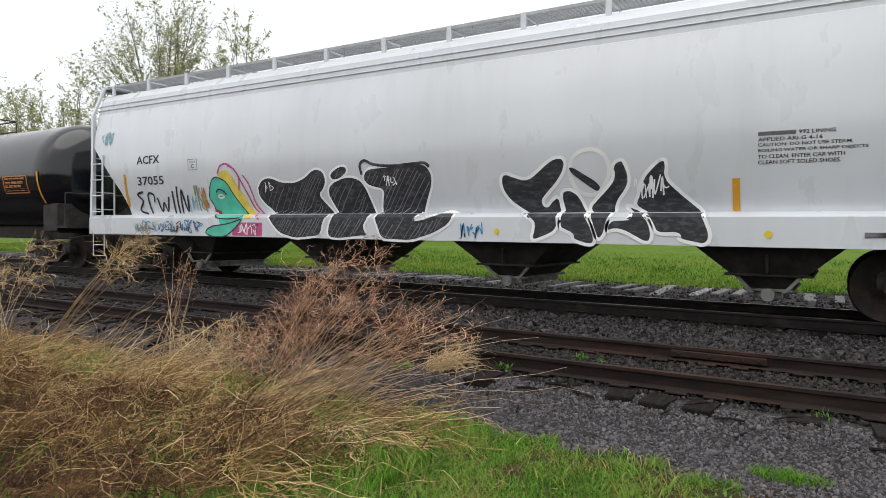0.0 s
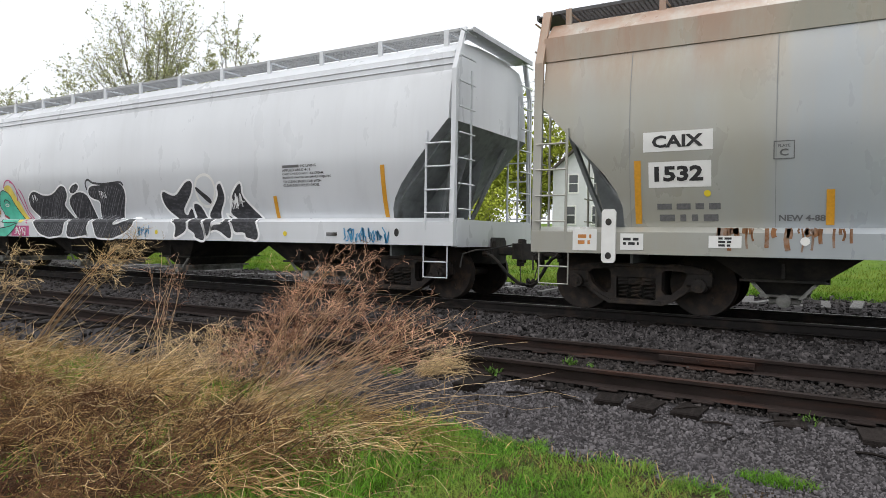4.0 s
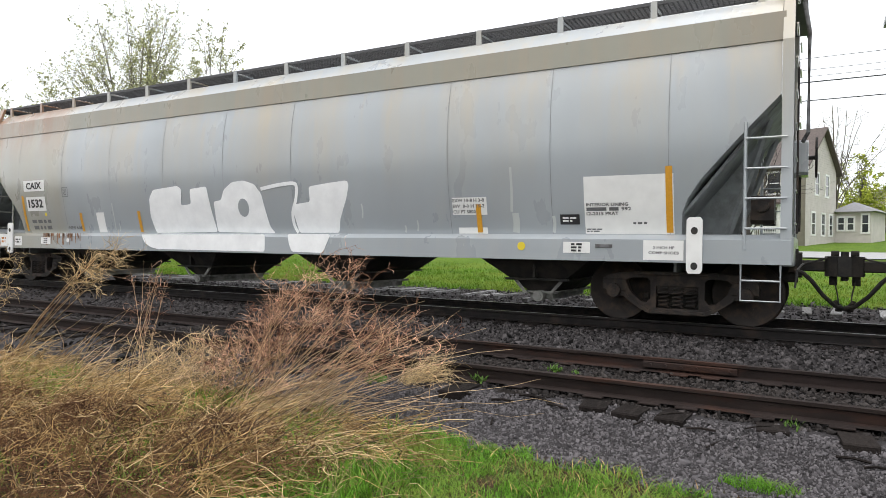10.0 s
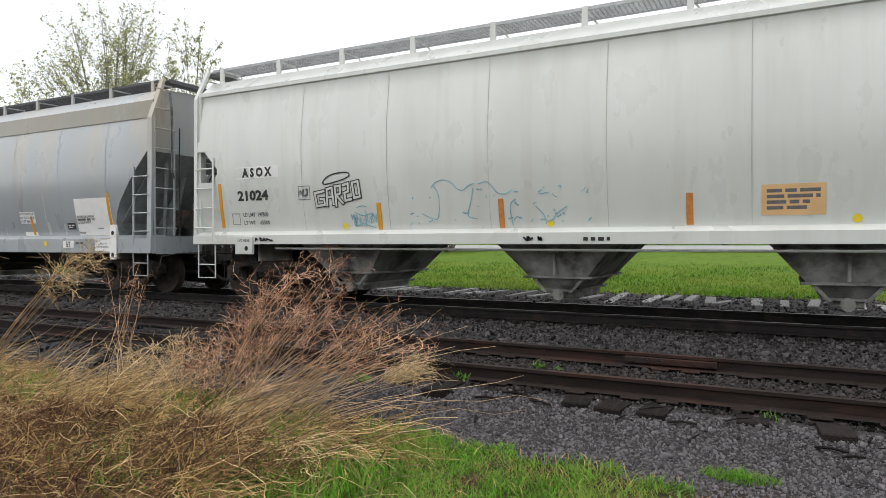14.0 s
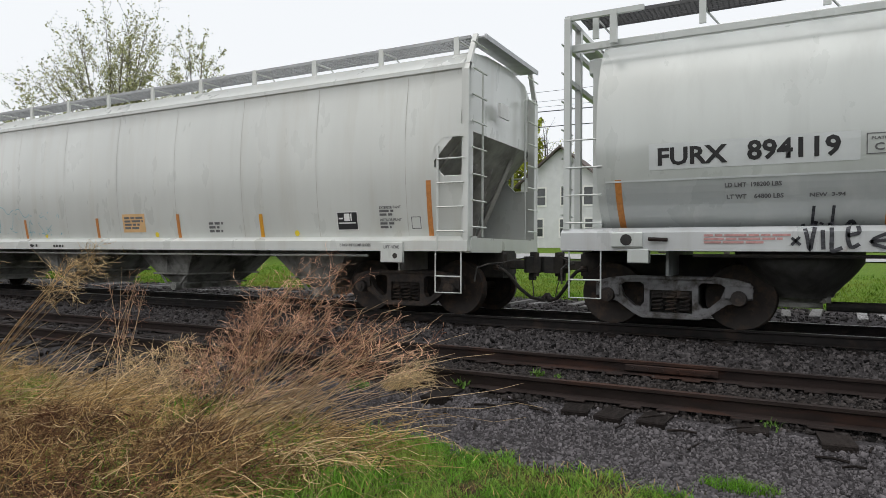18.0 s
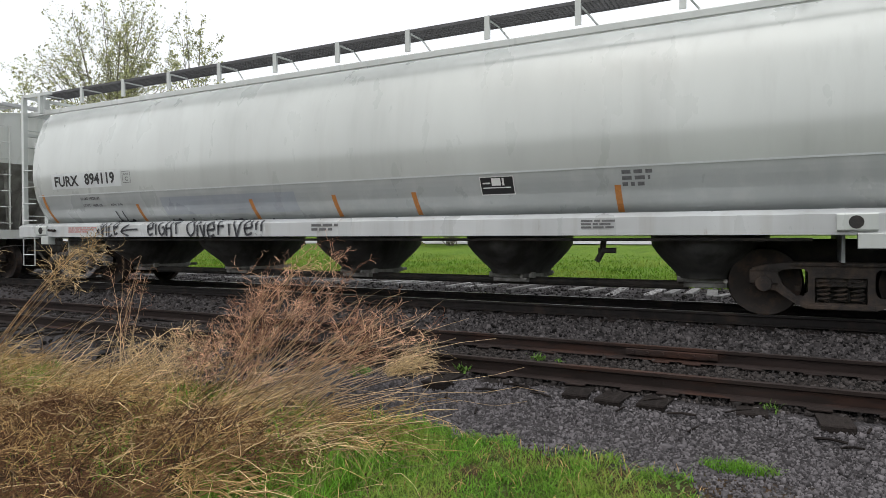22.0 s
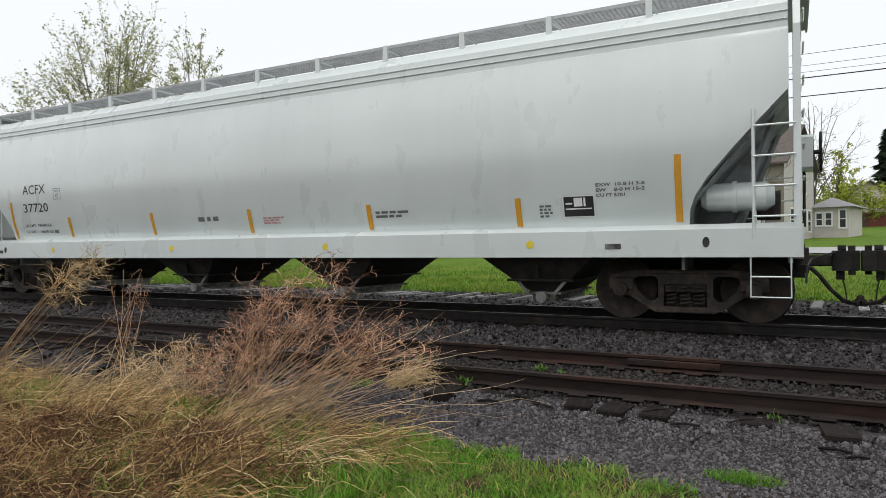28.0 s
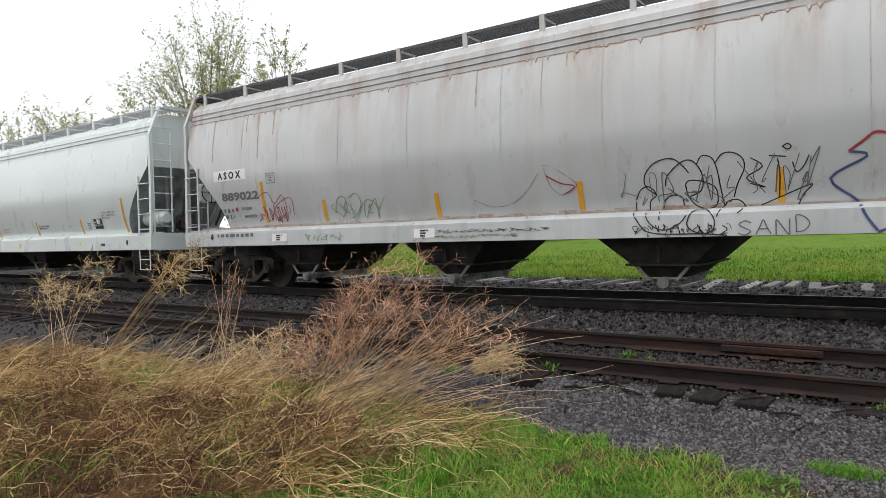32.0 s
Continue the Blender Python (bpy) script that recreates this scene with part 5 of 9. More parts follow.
def green_weed(x, y, h, n=40, wide=0.12, material=None, label="small green weed growing beside the rusty rail"):
    t = thing("green_weed", label, "weed", "weeds between the rails", at=(x, y, ground_z(x, y)))
    a, d = rng.uniform(0, 6.28, n), rng.uniform(0, wide, n)
    r = np.stack([d * np.cos(a), d * np.sin(a), rng.uniform(0, h * 0.5, n)], 1)
    blades("foliage", r, h * 0.45, h * 0.20, 1.2, material or M["weed_green"], "", parent=t)
    roots = np.tile(np.array([[0.0, 0, 0]]), (8, 1))
    ob = new("stalk", stems_mesh("stalk", arcs(roots, h, 0, 3, 1.2, 0.4), np.full(8, 0.004), M["weed_green"]))
    ob.parent = t


def curls(p, d, length, k, curl, jit=0.3):
    """Crooked twigs from points p: each step turns by a random amount."""
    n = len(p)
    d = d / (np.linalg.norm(d, axis=1, keepdims=True) + 1e-9)
    step = (length * np.exp(rng.normal(0, jit, n)) / (k - 1))[:, None]
    pts = [p]
    for _ in range(k - 1):
        d = d + rng.normal(0, curl, d.shape)
        d /= np.linalg.norm(d, axis=1, keepdims=True) + 1e-9
        pts.append(pts[-1] + d * step)
    return np.stack(pts, 1)


def along(par, per, lo, hi=0.99):
    """Points and directions at random places on stems."""
    m = par.shape[1] - 1
    bi = np.repeat(np.arange(len(par)), per)
    s = rng.uniform(lo, hi, len(bi)) * m
    i0 = np.minimum(s.astype(int), m - 1)
    d = par[bi, i0 + 1] - par[bi, i0]
    return par[bi, i0] + d * (s - i0)[:, None], d / (np.linalg.norm(d, axis=1, keepdims=True) + 1e-9)


def dead_weed(label, root, spread, n, outline, depth, head_mat, stalk_mat, branches=10, twigs=6, branch=0.22, twig=0.11, bow=0.18, low=0.45, skew=0.55, droop=0.0, thick=0.0026, curl=0.5, stem=(0.0034, 0.0056), turn=0.45):
    """A stand of dead weed: bowed stalks that fill an outline of (x, top, bottom), with crooked branches and curled seed twigs."""
    gz = ground_z(*root)
    t = thing("dead_weed", label, "dead weed", "dead weeds", at=(root[0], root[1], gz))
    ox, top, bot = np.array(outline).T
    a, d = rng.uniform(0, 6.28, n), spread * np.sqrt(rng.uniform(0, 1, n))
    r0 = np.stack([d * np.cos(a), d * np.sin(a) * 0.6, np.full(n, -0.02)], 1)
    ex = rng.uniform(ox[0], ox[-1], n)
    hi, lo = np.interp(ex, ox, top), np.interp(ex, ox, bot)
    end = np.stack([ex - root[0], rng.normal(0, depth, n), lo + (hi - lo) * rng.uniform(0, 1, n) ** skew - gz], 1)
    s = np.linspace(0, 1, 10)[None, :, None]
    mid = (r0 + end)[:, None] * 0.5 + np.array([0, 0, 1.0]) * (bow * np.linalg.norm(end - r0, axis=1) * rng.uniform(-0.2, 1.2, n))[:, None, None]
    st = (1 - s) ** 2 * r0[:, None] + 2 * s * (1 - s) * mid + s ** 2 * end[:, None] + rng.normal(0, 0.008, (n, 10, 3)) * s
    p, q = along(st, branches, low)
    br = curls(p, q + rng.normal(0, turn, q.shape) + np.array([0, 0, 0.15 - droop]), branch, 6, 0.30)
    p, q = along(br, twigs, 0.1)
    tw = curls(p, q + rng.normal(0, 1.5 * curl, q.shape) + np.array([0, 0, 0.1 - droop]), twig, 6, curl)
    for nm, pp, rr, m in (("stalk", st, rng.uniform(*stem, n), stalk_mat), ("branch", br, rng.uniform(0.0018, 0.0030, len(br)), head_mat),
                          ("seed_twig", tw, thick * rng.uniform(0.6, 1.4, len(tw)), head_mat)):
        ob = new(nm, stems_mesh(nm, pp, rr, m))
        ob.parent = t
        tagged(ob, kind="stuff")
    return t


def straw_keep(xs, ys):
    edge = -2.75 - 0.30 * (4.4 - ys) + 0.3 * np.sin(ys * 5)
    return (xs < edge) & (ys < 4.75)


def wind(r, scale=1.1, seed=0.0):
    """A smooth random turn for each root, so that neighbours lie the same way."""
    return np.array([noise.noise((a * scale, b * scale, seed)) for a, b in r[:, :2]])


def mound(r, height, scale=1.3, seed=3.0):
    """Lifts roots on soft random mounds."""
    r[:, 2] += height * np.clip(np.array([noise.noise((a * scale, b * scale, seed)) + 0.25 for a, b in r[:, :2]]), 0, 1)
    return r


def straw(name, label, n, box, keep, length, heading, swing, rise, sag, radius, material, k=6, wobble=0.04, spread=0.3, clump=None, lift=0.0, heap=0.22):
    r = mound(scatter(n, *box, keep), heap)
    if clump:
        r = r[patchy(r[:, 0], r[:, 1], *clump)]
    if not len(r):
        return
    r[:, 2] += lift * rng.uniform(0, 1, len(r))
    p = arcs(r, length * (1 + 0.5 * wind(r, 1.6, 4.0)), heading + swing * wind(r, 0.9, 8.0), spread, rise + 0.5 * wind(r, 1.3, 6.0), sag, k=k, wobble=wobble)
    tagged(new(name, stems_mesh(name, p, rng.uniform(*radius, len(r)), material)), label, "dead grass", kind="stuff")


def tangle(name, label, n, box, keep, length, curl, radius, material, lift, heap=0.22, k=7, clump=None, up=0.2):
    """Short crooked stems lying every way."""
    r = mound(scatter(n, *box, keep), heap)
    if clump:
        r = r[patchy(r[:, 0], r[:, 1], *clump)]
    r[:, 2] += lift * rng.uniform(0, 1, len(r))
    d = rng.normal(0, 1, (len(r), 3)) * np.array([1.0, 1.0, 0.35]) + np.array([0.3, 0, up])
    p = curls(r, d, length, k, curl)
    p[..., 2] = np.maximum(p[..., 2], r[:, None, 2] * 0.5 - 0.26)
    tagged(new(name, stems_mesh(name, p, rng.uniform(*radius, len(r)), material)), label, "dead grass", kind="stuff")


def build_straw():
    # golden straw laid over towards the track side, in wisps
    straw("dry_straw", "tangled golden dry straw leaning over", 3700, (-10.5, -2.6, 2.6, 4.7), straw_keep, 0.55, 0.35, 1.7, 0.34, 1.0, (0.0028, 0.0054), M["straw"], spread=0.45, wobble=0.035, clump=(1.5, 41.0, -0.10), heap=0.08)
    straw("straw_wisps", "bright golden straw wisps lying on top", 1500, (-9.5, -2.7, 3.0, 4.7), straw_keep, 0.75, 0.25, 1.2, 0.38, 0.9, (0.0026, 0.0048), M["straw_pale"], 7, 0.03, 0.4, (1.2, 51.0, 0.08), heap=0.10)
    straw("long_straw", "long pale dead stems bent over the grass", 170, (-8.5, -2.9, 2.2, 4.6), straw_keep, 0.95, 0.45, 1.6, 0.40, 0.9, (0.0028, 0.0046), M["straw_pale"], 9, 0.022, 0.9, heap=0.1)
    mid = lambda xs, ys: straw_keep(xs, ys) & (ys > 2.8)
    tangle("fine_tangle", "fine crooked straw lying every way", 3600, (-10.5, -2.7, 2.8, 4.7), mid, 0.30, 0.32, (0.0020, 0.0038), M["straw"], 0.10, 0.06, 6)
    # matted brown growth close to the camera
    k = lambda xs, ys: (xs < -2.9 - 0.35 * (3.6 - ys) + 0.3 * np.sin(ys * 6)) & (ys < 3.7)
    tangle("matted_thatch", "matted reddish-brown dead growth", 11500, (-8.0, -2.8, 1.4, 3.7), k, 0.18, 0.6, (0.0018, 0.0036), M["thatch"], 0.15, 0.22, 5)
    tangle("curled_straw", "curled straw over matted growth", 2000, (-8.0, -2.5, 1.4, 3.7), k, 0.24, 0.45, (0.0020, 0.0036), M["straw"], 0.20, 0.22, 7, (1.7, 61.0, -0.02))
    tangle("straw_tufts", "pale straw tufts over matted growth", 850, (-7.0, -2.3, 1.6, 3.6), k, 0.28, 0.38, (0.0022, 0.0038), M["straw_pale"], 0.22, 0.22, 7, (2.2, 71.0, 0.15))
    straw("bent_straw", "straw stems drooping over matted growth", 800, (-8.0, -2.5, 1.6, 3.7), k, 0.42, 0.2, 2.6, 0.75, 1.7, (0.0022, 0.0038), M["straw"], 7, 0.04, 0.6, (1.6, 81.0, 0.0), 0.10, 0.22)
    # dark leaning stalks between straw and weeds
    r = scatter(46, -4.8, -3.3, 2.7, 4.2)
    p = arcs(r, 0.85, 0.6, 0.25, 0.62, 0.30, k=7, wobble=0.015)
    tagged(new("dark_stalks", stems_mesh("dark_stalks", p, rng.uniform(0.003, 0.005, len(r)), M["dark_stalk"])), "thin dark leaning weed stalks", "dead weed", kind="stuff")
    r = scatter(60, -8.6, -5.2, 4.45, 4.8)
    p = arcs(r, 0.85, 0.35, 0.35, 0.60, 0.45, k=8, wobble=0.016)
    tagged(new("bare_stalks", stems_mesh("bare_stalks", p, rng.uniform(0.0034, 0.0058, len(r)), M["weed_stalk"])), "pale bare stalks leaning over the siding", "dead weed", kind="stuff")
    r = scatter(64, -4.8, -3.6, 4.3, 4.75)
    p = arcs(r, 1.35, 0.35, 0.30, 0.56, 0.35, k=8, wobble=0.010)
    tagged(new("pale_stalks", stems_mesh("pale_stalks", p, rng.uniform(0.0030, 0.0050, len(r)), M["weed_stalk"])), "pale bare stalks leaning over the gravel", "dead weed", kind="stuff")
    # stray stems bent over the lawn
    r = scatter(60, -3.5, -2.3, 2.6, 4.4)
    p = arcs(r, 0.55, 0.1, 0.8, 0.5, 1.3, k=8, wobble=0.03)
    tagged(new("bent_stems", stems_mesh("bent_stems", p, rng.uniform(0.0018, 0.0032, len(r)), M["straw_pale"])), "stray straw stems bent over the lawn", "dead grass", kind="stuff")


def build_weeds():
    red, stalk, pale, gold = M["weed_red"], M["weed_stalk"], M["straw_pale"], M["straw"]
    dead_weed("tall reddish-brown dead weed with curled seed heads", (-4.75, 4.74), 0.34, 30, [(-4.80, 0.25, 0.0), (-4.45, 0.80, 0.1), (-3.95, 1.08, 0.25), (-3.45, 0.80, 0.2)], 0.20, red, stalk, branches=8, twigs=5, thick=0.0028)
    dead_weed("leaning reddish dead weed over the gravel", (-4.35, 4.66), 0.34, 30, [(-3.7, 0.72, 0.0), (-3.3, 0.70, 0.0), (-2.8, 0.50, 0.0), (-2.5, 0.2, -0.15)], 0.22, red, stalk, branches=6, twigs=4, branch=0.18, twig=0.10, low=0.6, thick=0.0030, bow=0.1)
    dead_weed("low brown dead weed beside the gravel", (-4.9, 4.6), 0.40, 22, [(-5.3, 0.0, -0.35), (-4.7, 0.25, -0.3), (-4.0, 0.2, -0.3), (-3.4, 0.0, -0.35)], 0.20, red, gold, branches=6, twigs=4, thick=0.0034)
    dead_weed("straw coloured dead weed with drooping leaves beside the siding", (-10.0, 4.5), 0.25, 14, [(-10.9, 0.7, 0.2), (-9.5, 0.95, 0.35), (-9.1, 1.0, 0.35), (-8.7, 0.65, 0.4)], 0.15, pale, stalk, branches=9, twigs=5, branch=0.22, droop=0.45, low=0.6, skew=0.8, thick=0.0030, curl=0.32)
    dead_weed("pale dead weed arching far over beside the siding", (-9.15, 4.7), 0.10, 8, [(-7.7, 0.98, 0.75), (-6.9, 1.04, 0.84), (-5.9, 0.98, 0.84)], 0.12, pale, stalk, branches=9, twigs=6, branch=0.34, twig=0.13, droop=0.22, low=0.62, bow=0.16, thick=0.0026, curl=0.22, stem=(0.0045, 0.0075), turn=0.26)
    dead_weed("thin reddish dead weed beside the siding", (-7.0, 5.0), 0.22, 9, [(-7.0, 0.85, 0.2), (-6.75, 0.95, 0.3), (-6.3, 0.5, 0.0)], 0.12, red, stalk, branches=6, twigs=2, branch=0.18, low=0.35, bow=0.02, thick=0.0024)
    dead_weed("pale tufted dead weed at the gravel's edge", (-5.9, 4.75), 0.50, 24, [(-6.6, -0.1, -0.35), (-5.8, 0.0, -0.3), (-5.0, 0.1, -0.3)], 0.20, pale, stalk, branches=5, twigs=3, branch=0.16, thick=0.0034)
    dead_weed("thin dry stalks at the gravel's edge", (-5.5, 4.8), 0.6, 22, [(-6.2, 0.05, -0.3), (-5.3, 0.3, -0.3), (-4.7, 0.25, -0.3)], 0.20, stalk, stalk, branches=4, twigs=2, branch=0.16, thick=0.0030)
    green_weed(-2.92, 6.02, 0.12, 90, 0.10)
    green_weed(-2.48, 7.02, 0.09, 60, 0.09)
    green_weed(-2.25, 7.06, 0.05, 30, 0.07)
    green_weed(-3.9, 5.6, 0.10, 60, 0.15)
    green_weed(-0.1, 5.9, 0.07, 18)
    t = thing("straw_tuft", "pale yellow dry tuft leaning over the rusty rail", "dead grass", at=(-3.55, 5.75, ground_z(-3.55, 5.75)))
    roots = np.zeros((220, 3))
    roots[:, :2] = rng.normal(0, 0.09, (220, 2))
    ob = new("straw_stem", stems_mesh("straw_stem", arcs(roots, 0.42, 0.5, 0.6, 0.8, 1.3, k=6), np.full(220, 0.0026), M["straw_pale"]))
    ob.parent = t
    tagged(ob, kind="stuff")


def conifer(x, y, h, w):
    t = thing("conifer", "dark green conifer behind the houses", "tree", "trees behind the tracks", at=(x, y, ground_z(x, y)))
    part("trunk", Geo().cyl((0, 0, 0), (0, 0, h * 0.95), w * 0.06, 0.03, n=8), M["bark"], t)
    n = 5200
    k = rng.uniform(0.08, 1, n)
    tier = 0.75 + 0.25 * np.sin(k * 60)
    rad = w * (1 - k) ** 0.9 * tier * np.sqrt(rng.uniform(0.1, 1, n)) * rng.uniform(0.75, 1.15, n)
    a = rng.uniform(0, 6.28, n)
    c = np.stack([rad * np.cos(a), rad * np.sin(a), k * h - rad * 0.25], 1)
    d = np.stack([np.cos(a), np.sin(a), np.full(n, -0.35)], 1)
    s = rng.uniform(0.25, 0.55, n)[:, None] * w / 3
    side = np.stack([-np.sin(a), np.cos(a), rng.normal(0, 0.4, n)], 1)
    v = np.stack([c - d * s, c - side * s * 0.35, c + d * s, c + side * s * 0.35], 1).reshape(-1, 3)
    ob = new("crown", raw_mesh("crown", v, np.arange(4 * n).reshape(-1, 4), M["conifer"]))
    ob.parent = t
    tagged(ob, kind="stuff")


def crown_tree(label, x, y, base, zc, rx, rz, leaf, n_leaf, leaf_size, limbs=16, per=15, twigs=8, r=0.12, trunks=1, name="tree", wood="bark", seed=1):
    """A tree with a domed crown: limbs bow out from the stem to the crown's shell, branches and twigs fill it evenly."""
    global rng
    keep, rng = rng, np.random.default_rng(seed)
    gz = ground_z(x, y) - 0.1
    t = thing(name, label, "tree", "trees behind the tracks", at=(x, y, gz))
    c = np.array([0, 0, zc - gz])

    def bez(a, m, b, k, wob):
        s = np.linspace(0, 1, k)[None, :, None]
        return (1 - s) ** 2 * a[:, None] + 2 * s * (1 - s) * m[:, None] + s ** 2 * b[:, None] + rng.normal(0, wob, (len(a), k, 3)) * s * (1.2 - s)

    tops = np.stack([rng.normal(0, 0.25 * rx, trunks), rng.normal(0, 0.25 * rx, trunks), np.full(trunks, zc - gz + 0.8 * rz)], 1)
    root = rng.normal(0, 0.25 * (trunks > 1), (trunks, 3)) * np.array([1, 1, 0])
    up = bez(root, np.stack([root[:, 0], root[:, 1], np.full(trunks, base + 1.0)], 1), tops, 10, 0.06)
    u = rng.normal(0, 1, (limbs, 3))
    u[:, 2] = rng.uniform(-0.75, 1.6, limbs)
    u /= np.linalg.norm(u, axis=1, keepdims=True)
    end = c + u * np.array([rx, rx, rz]) * rng.uniform(0.6, 0.92, (limbs, 1))
    par = up[rng.integers(0, trunks, limbs)]
    f = np.clip((base - 0.5 + rng.uniform(0, 1, limbs) ** 1.6 * (zc - gz - base)) / (zc - gz + 0.8 * rz), 0.05, 0.9) * 9
    i0 = f.astype(int)
    a = par[np.arange(limbs), i0]
    l1 = bez(a, a + (end - a) * np.array([0.30, 0.30, 0.45]) - np.array([0, 0, 0.1]), end, 9, 0.14)

    def grow(src, n, lo, length, k, wob):
        p, d = along(src, n, lo)
        out = p - c
        out /= np.linalg.norm(out, axis=1, keepdims=True) + 1e-9
        d = d * 0.7 + out * 0.35 + rng.normal(0, 0.55, d.shape) + np.array([0, 0, 0.35])
        return curls(p, d, length, k, wob, 0.3)

    l2 = np.concatenate([grow(l1, per, 0.25, rx * 0.42, 6, 0.16), grow(up, per * 2, 0.55, rx * 0.42, 6, 0.16)])
    l3 = grow(l2, twigs, 0.15, rx * 0.17, 5, 0.22)
    taper = np.concatenate([up, up[:, -1:] + np.array([0.05, 0, 0.4])], 1)
    ob = new("trunk", stems_mesh("trunk", taper, np.full(trunks, r), M[wood], 7, 0.08))
    ob.parent = t
    for nm, pp, rr in (("limb", l1, r * 0.36), ("branch", l2, r * 0.115), ("twig", l3, r * 0.055)):
        ob = new(nm, stems_mesh(nm, pp, rr * rng.uniform(0.7, 1.2, len(pp)), M[wood], 5 if nm == "limb" else 3))
        ob.parent = t
        tagged(ob, kind="stuff")
    if n_leaf:
        tips = np.concatenate([l3[:, 1:].reshape(-1, 3), l2[:, 3:].reshape(-1, 3)])
        q = tips[rng.integers(0, len(tips), n_leaf)] + rng.normal(0, leaf_size * 0.8, (n_leaf, 3))
        v1, v2 = rng.normal(0, 1, (n_leaf, 3)), rng.normal(0, 1, (n_leaf, 3))
        v1 /= np.linalg.norm(v1, axis=1, keepdims=True)
        v2 -= v1 * (v1 * v2).sum(1, keepdims=True)
        v2 /= np.linalg.norm(v2, axis=1, keepdims=True)
        w = (leaf_size * np.exp(rng.normal(0, 0.3, n_leaf)))[:, None]
        v = np.stack([q - v1 * w, q - v2 * w * 0.55, q + v1 * w, q + v2 * w * 0.55], 1).reshape(-1, 3)
        ob = new("crown", raw_mesh("crown", v, np.arange(4 * n_leaf).reshape(-1, 4), leaf))
        ob.parent = t
        tagged(ob, kind="stuff")
    rng = keep
    return t


def shrub(label, x, y, h, w, material, n=2600, leaf=0.11):
    t = thing("shrub", label, "shrub", "shrubs behind the tracks", at=(x, y, ground_z(x, y)))
    m = 26
    st = arcs(np.zeros((m, 3)) + rng.normal(0, 0.2, (m, 3)) * np.array([1, 1, 0]), h * 0.95, 0, 3.2, 1.15, 0.3, k=6, wobble=0.03)
    ob = new("stem", stems_mesh("stem", st, np.full(m, 0.025), M["bark"], 4))
    ob.parent = t
    clump = rng.normal(0, 1, (34, 3)) * np.array([w * 0.30, w * 0.30, h * 0.2]) + np.array([0, 0, h * 0.6])
    c = clump[rng.integers(0, 34, n)] + rng.normal(0, 0.28, (n, 3))
    a, b = rng.normal(0, 1, (n, 3)), rng.normal(0, 1, (n, 3))
    a /= np.linalg.norm(a, axis=1, keepdims=True)
    b /= np.linalg.norm(b, axis=1, keepdims=True)
    v = np.stack([c - a * leaf, c - b * leaf * 0.6, c + a * leaf, c + b * leaf * 0.6], 1).reshape(-1, 3)
    ob = new("crown", raw_mesh("crown", v, np.arange(4 * n).reshape(-1, 4), material))
    ob.parent = t
    tagged(ob, kind="stuff")


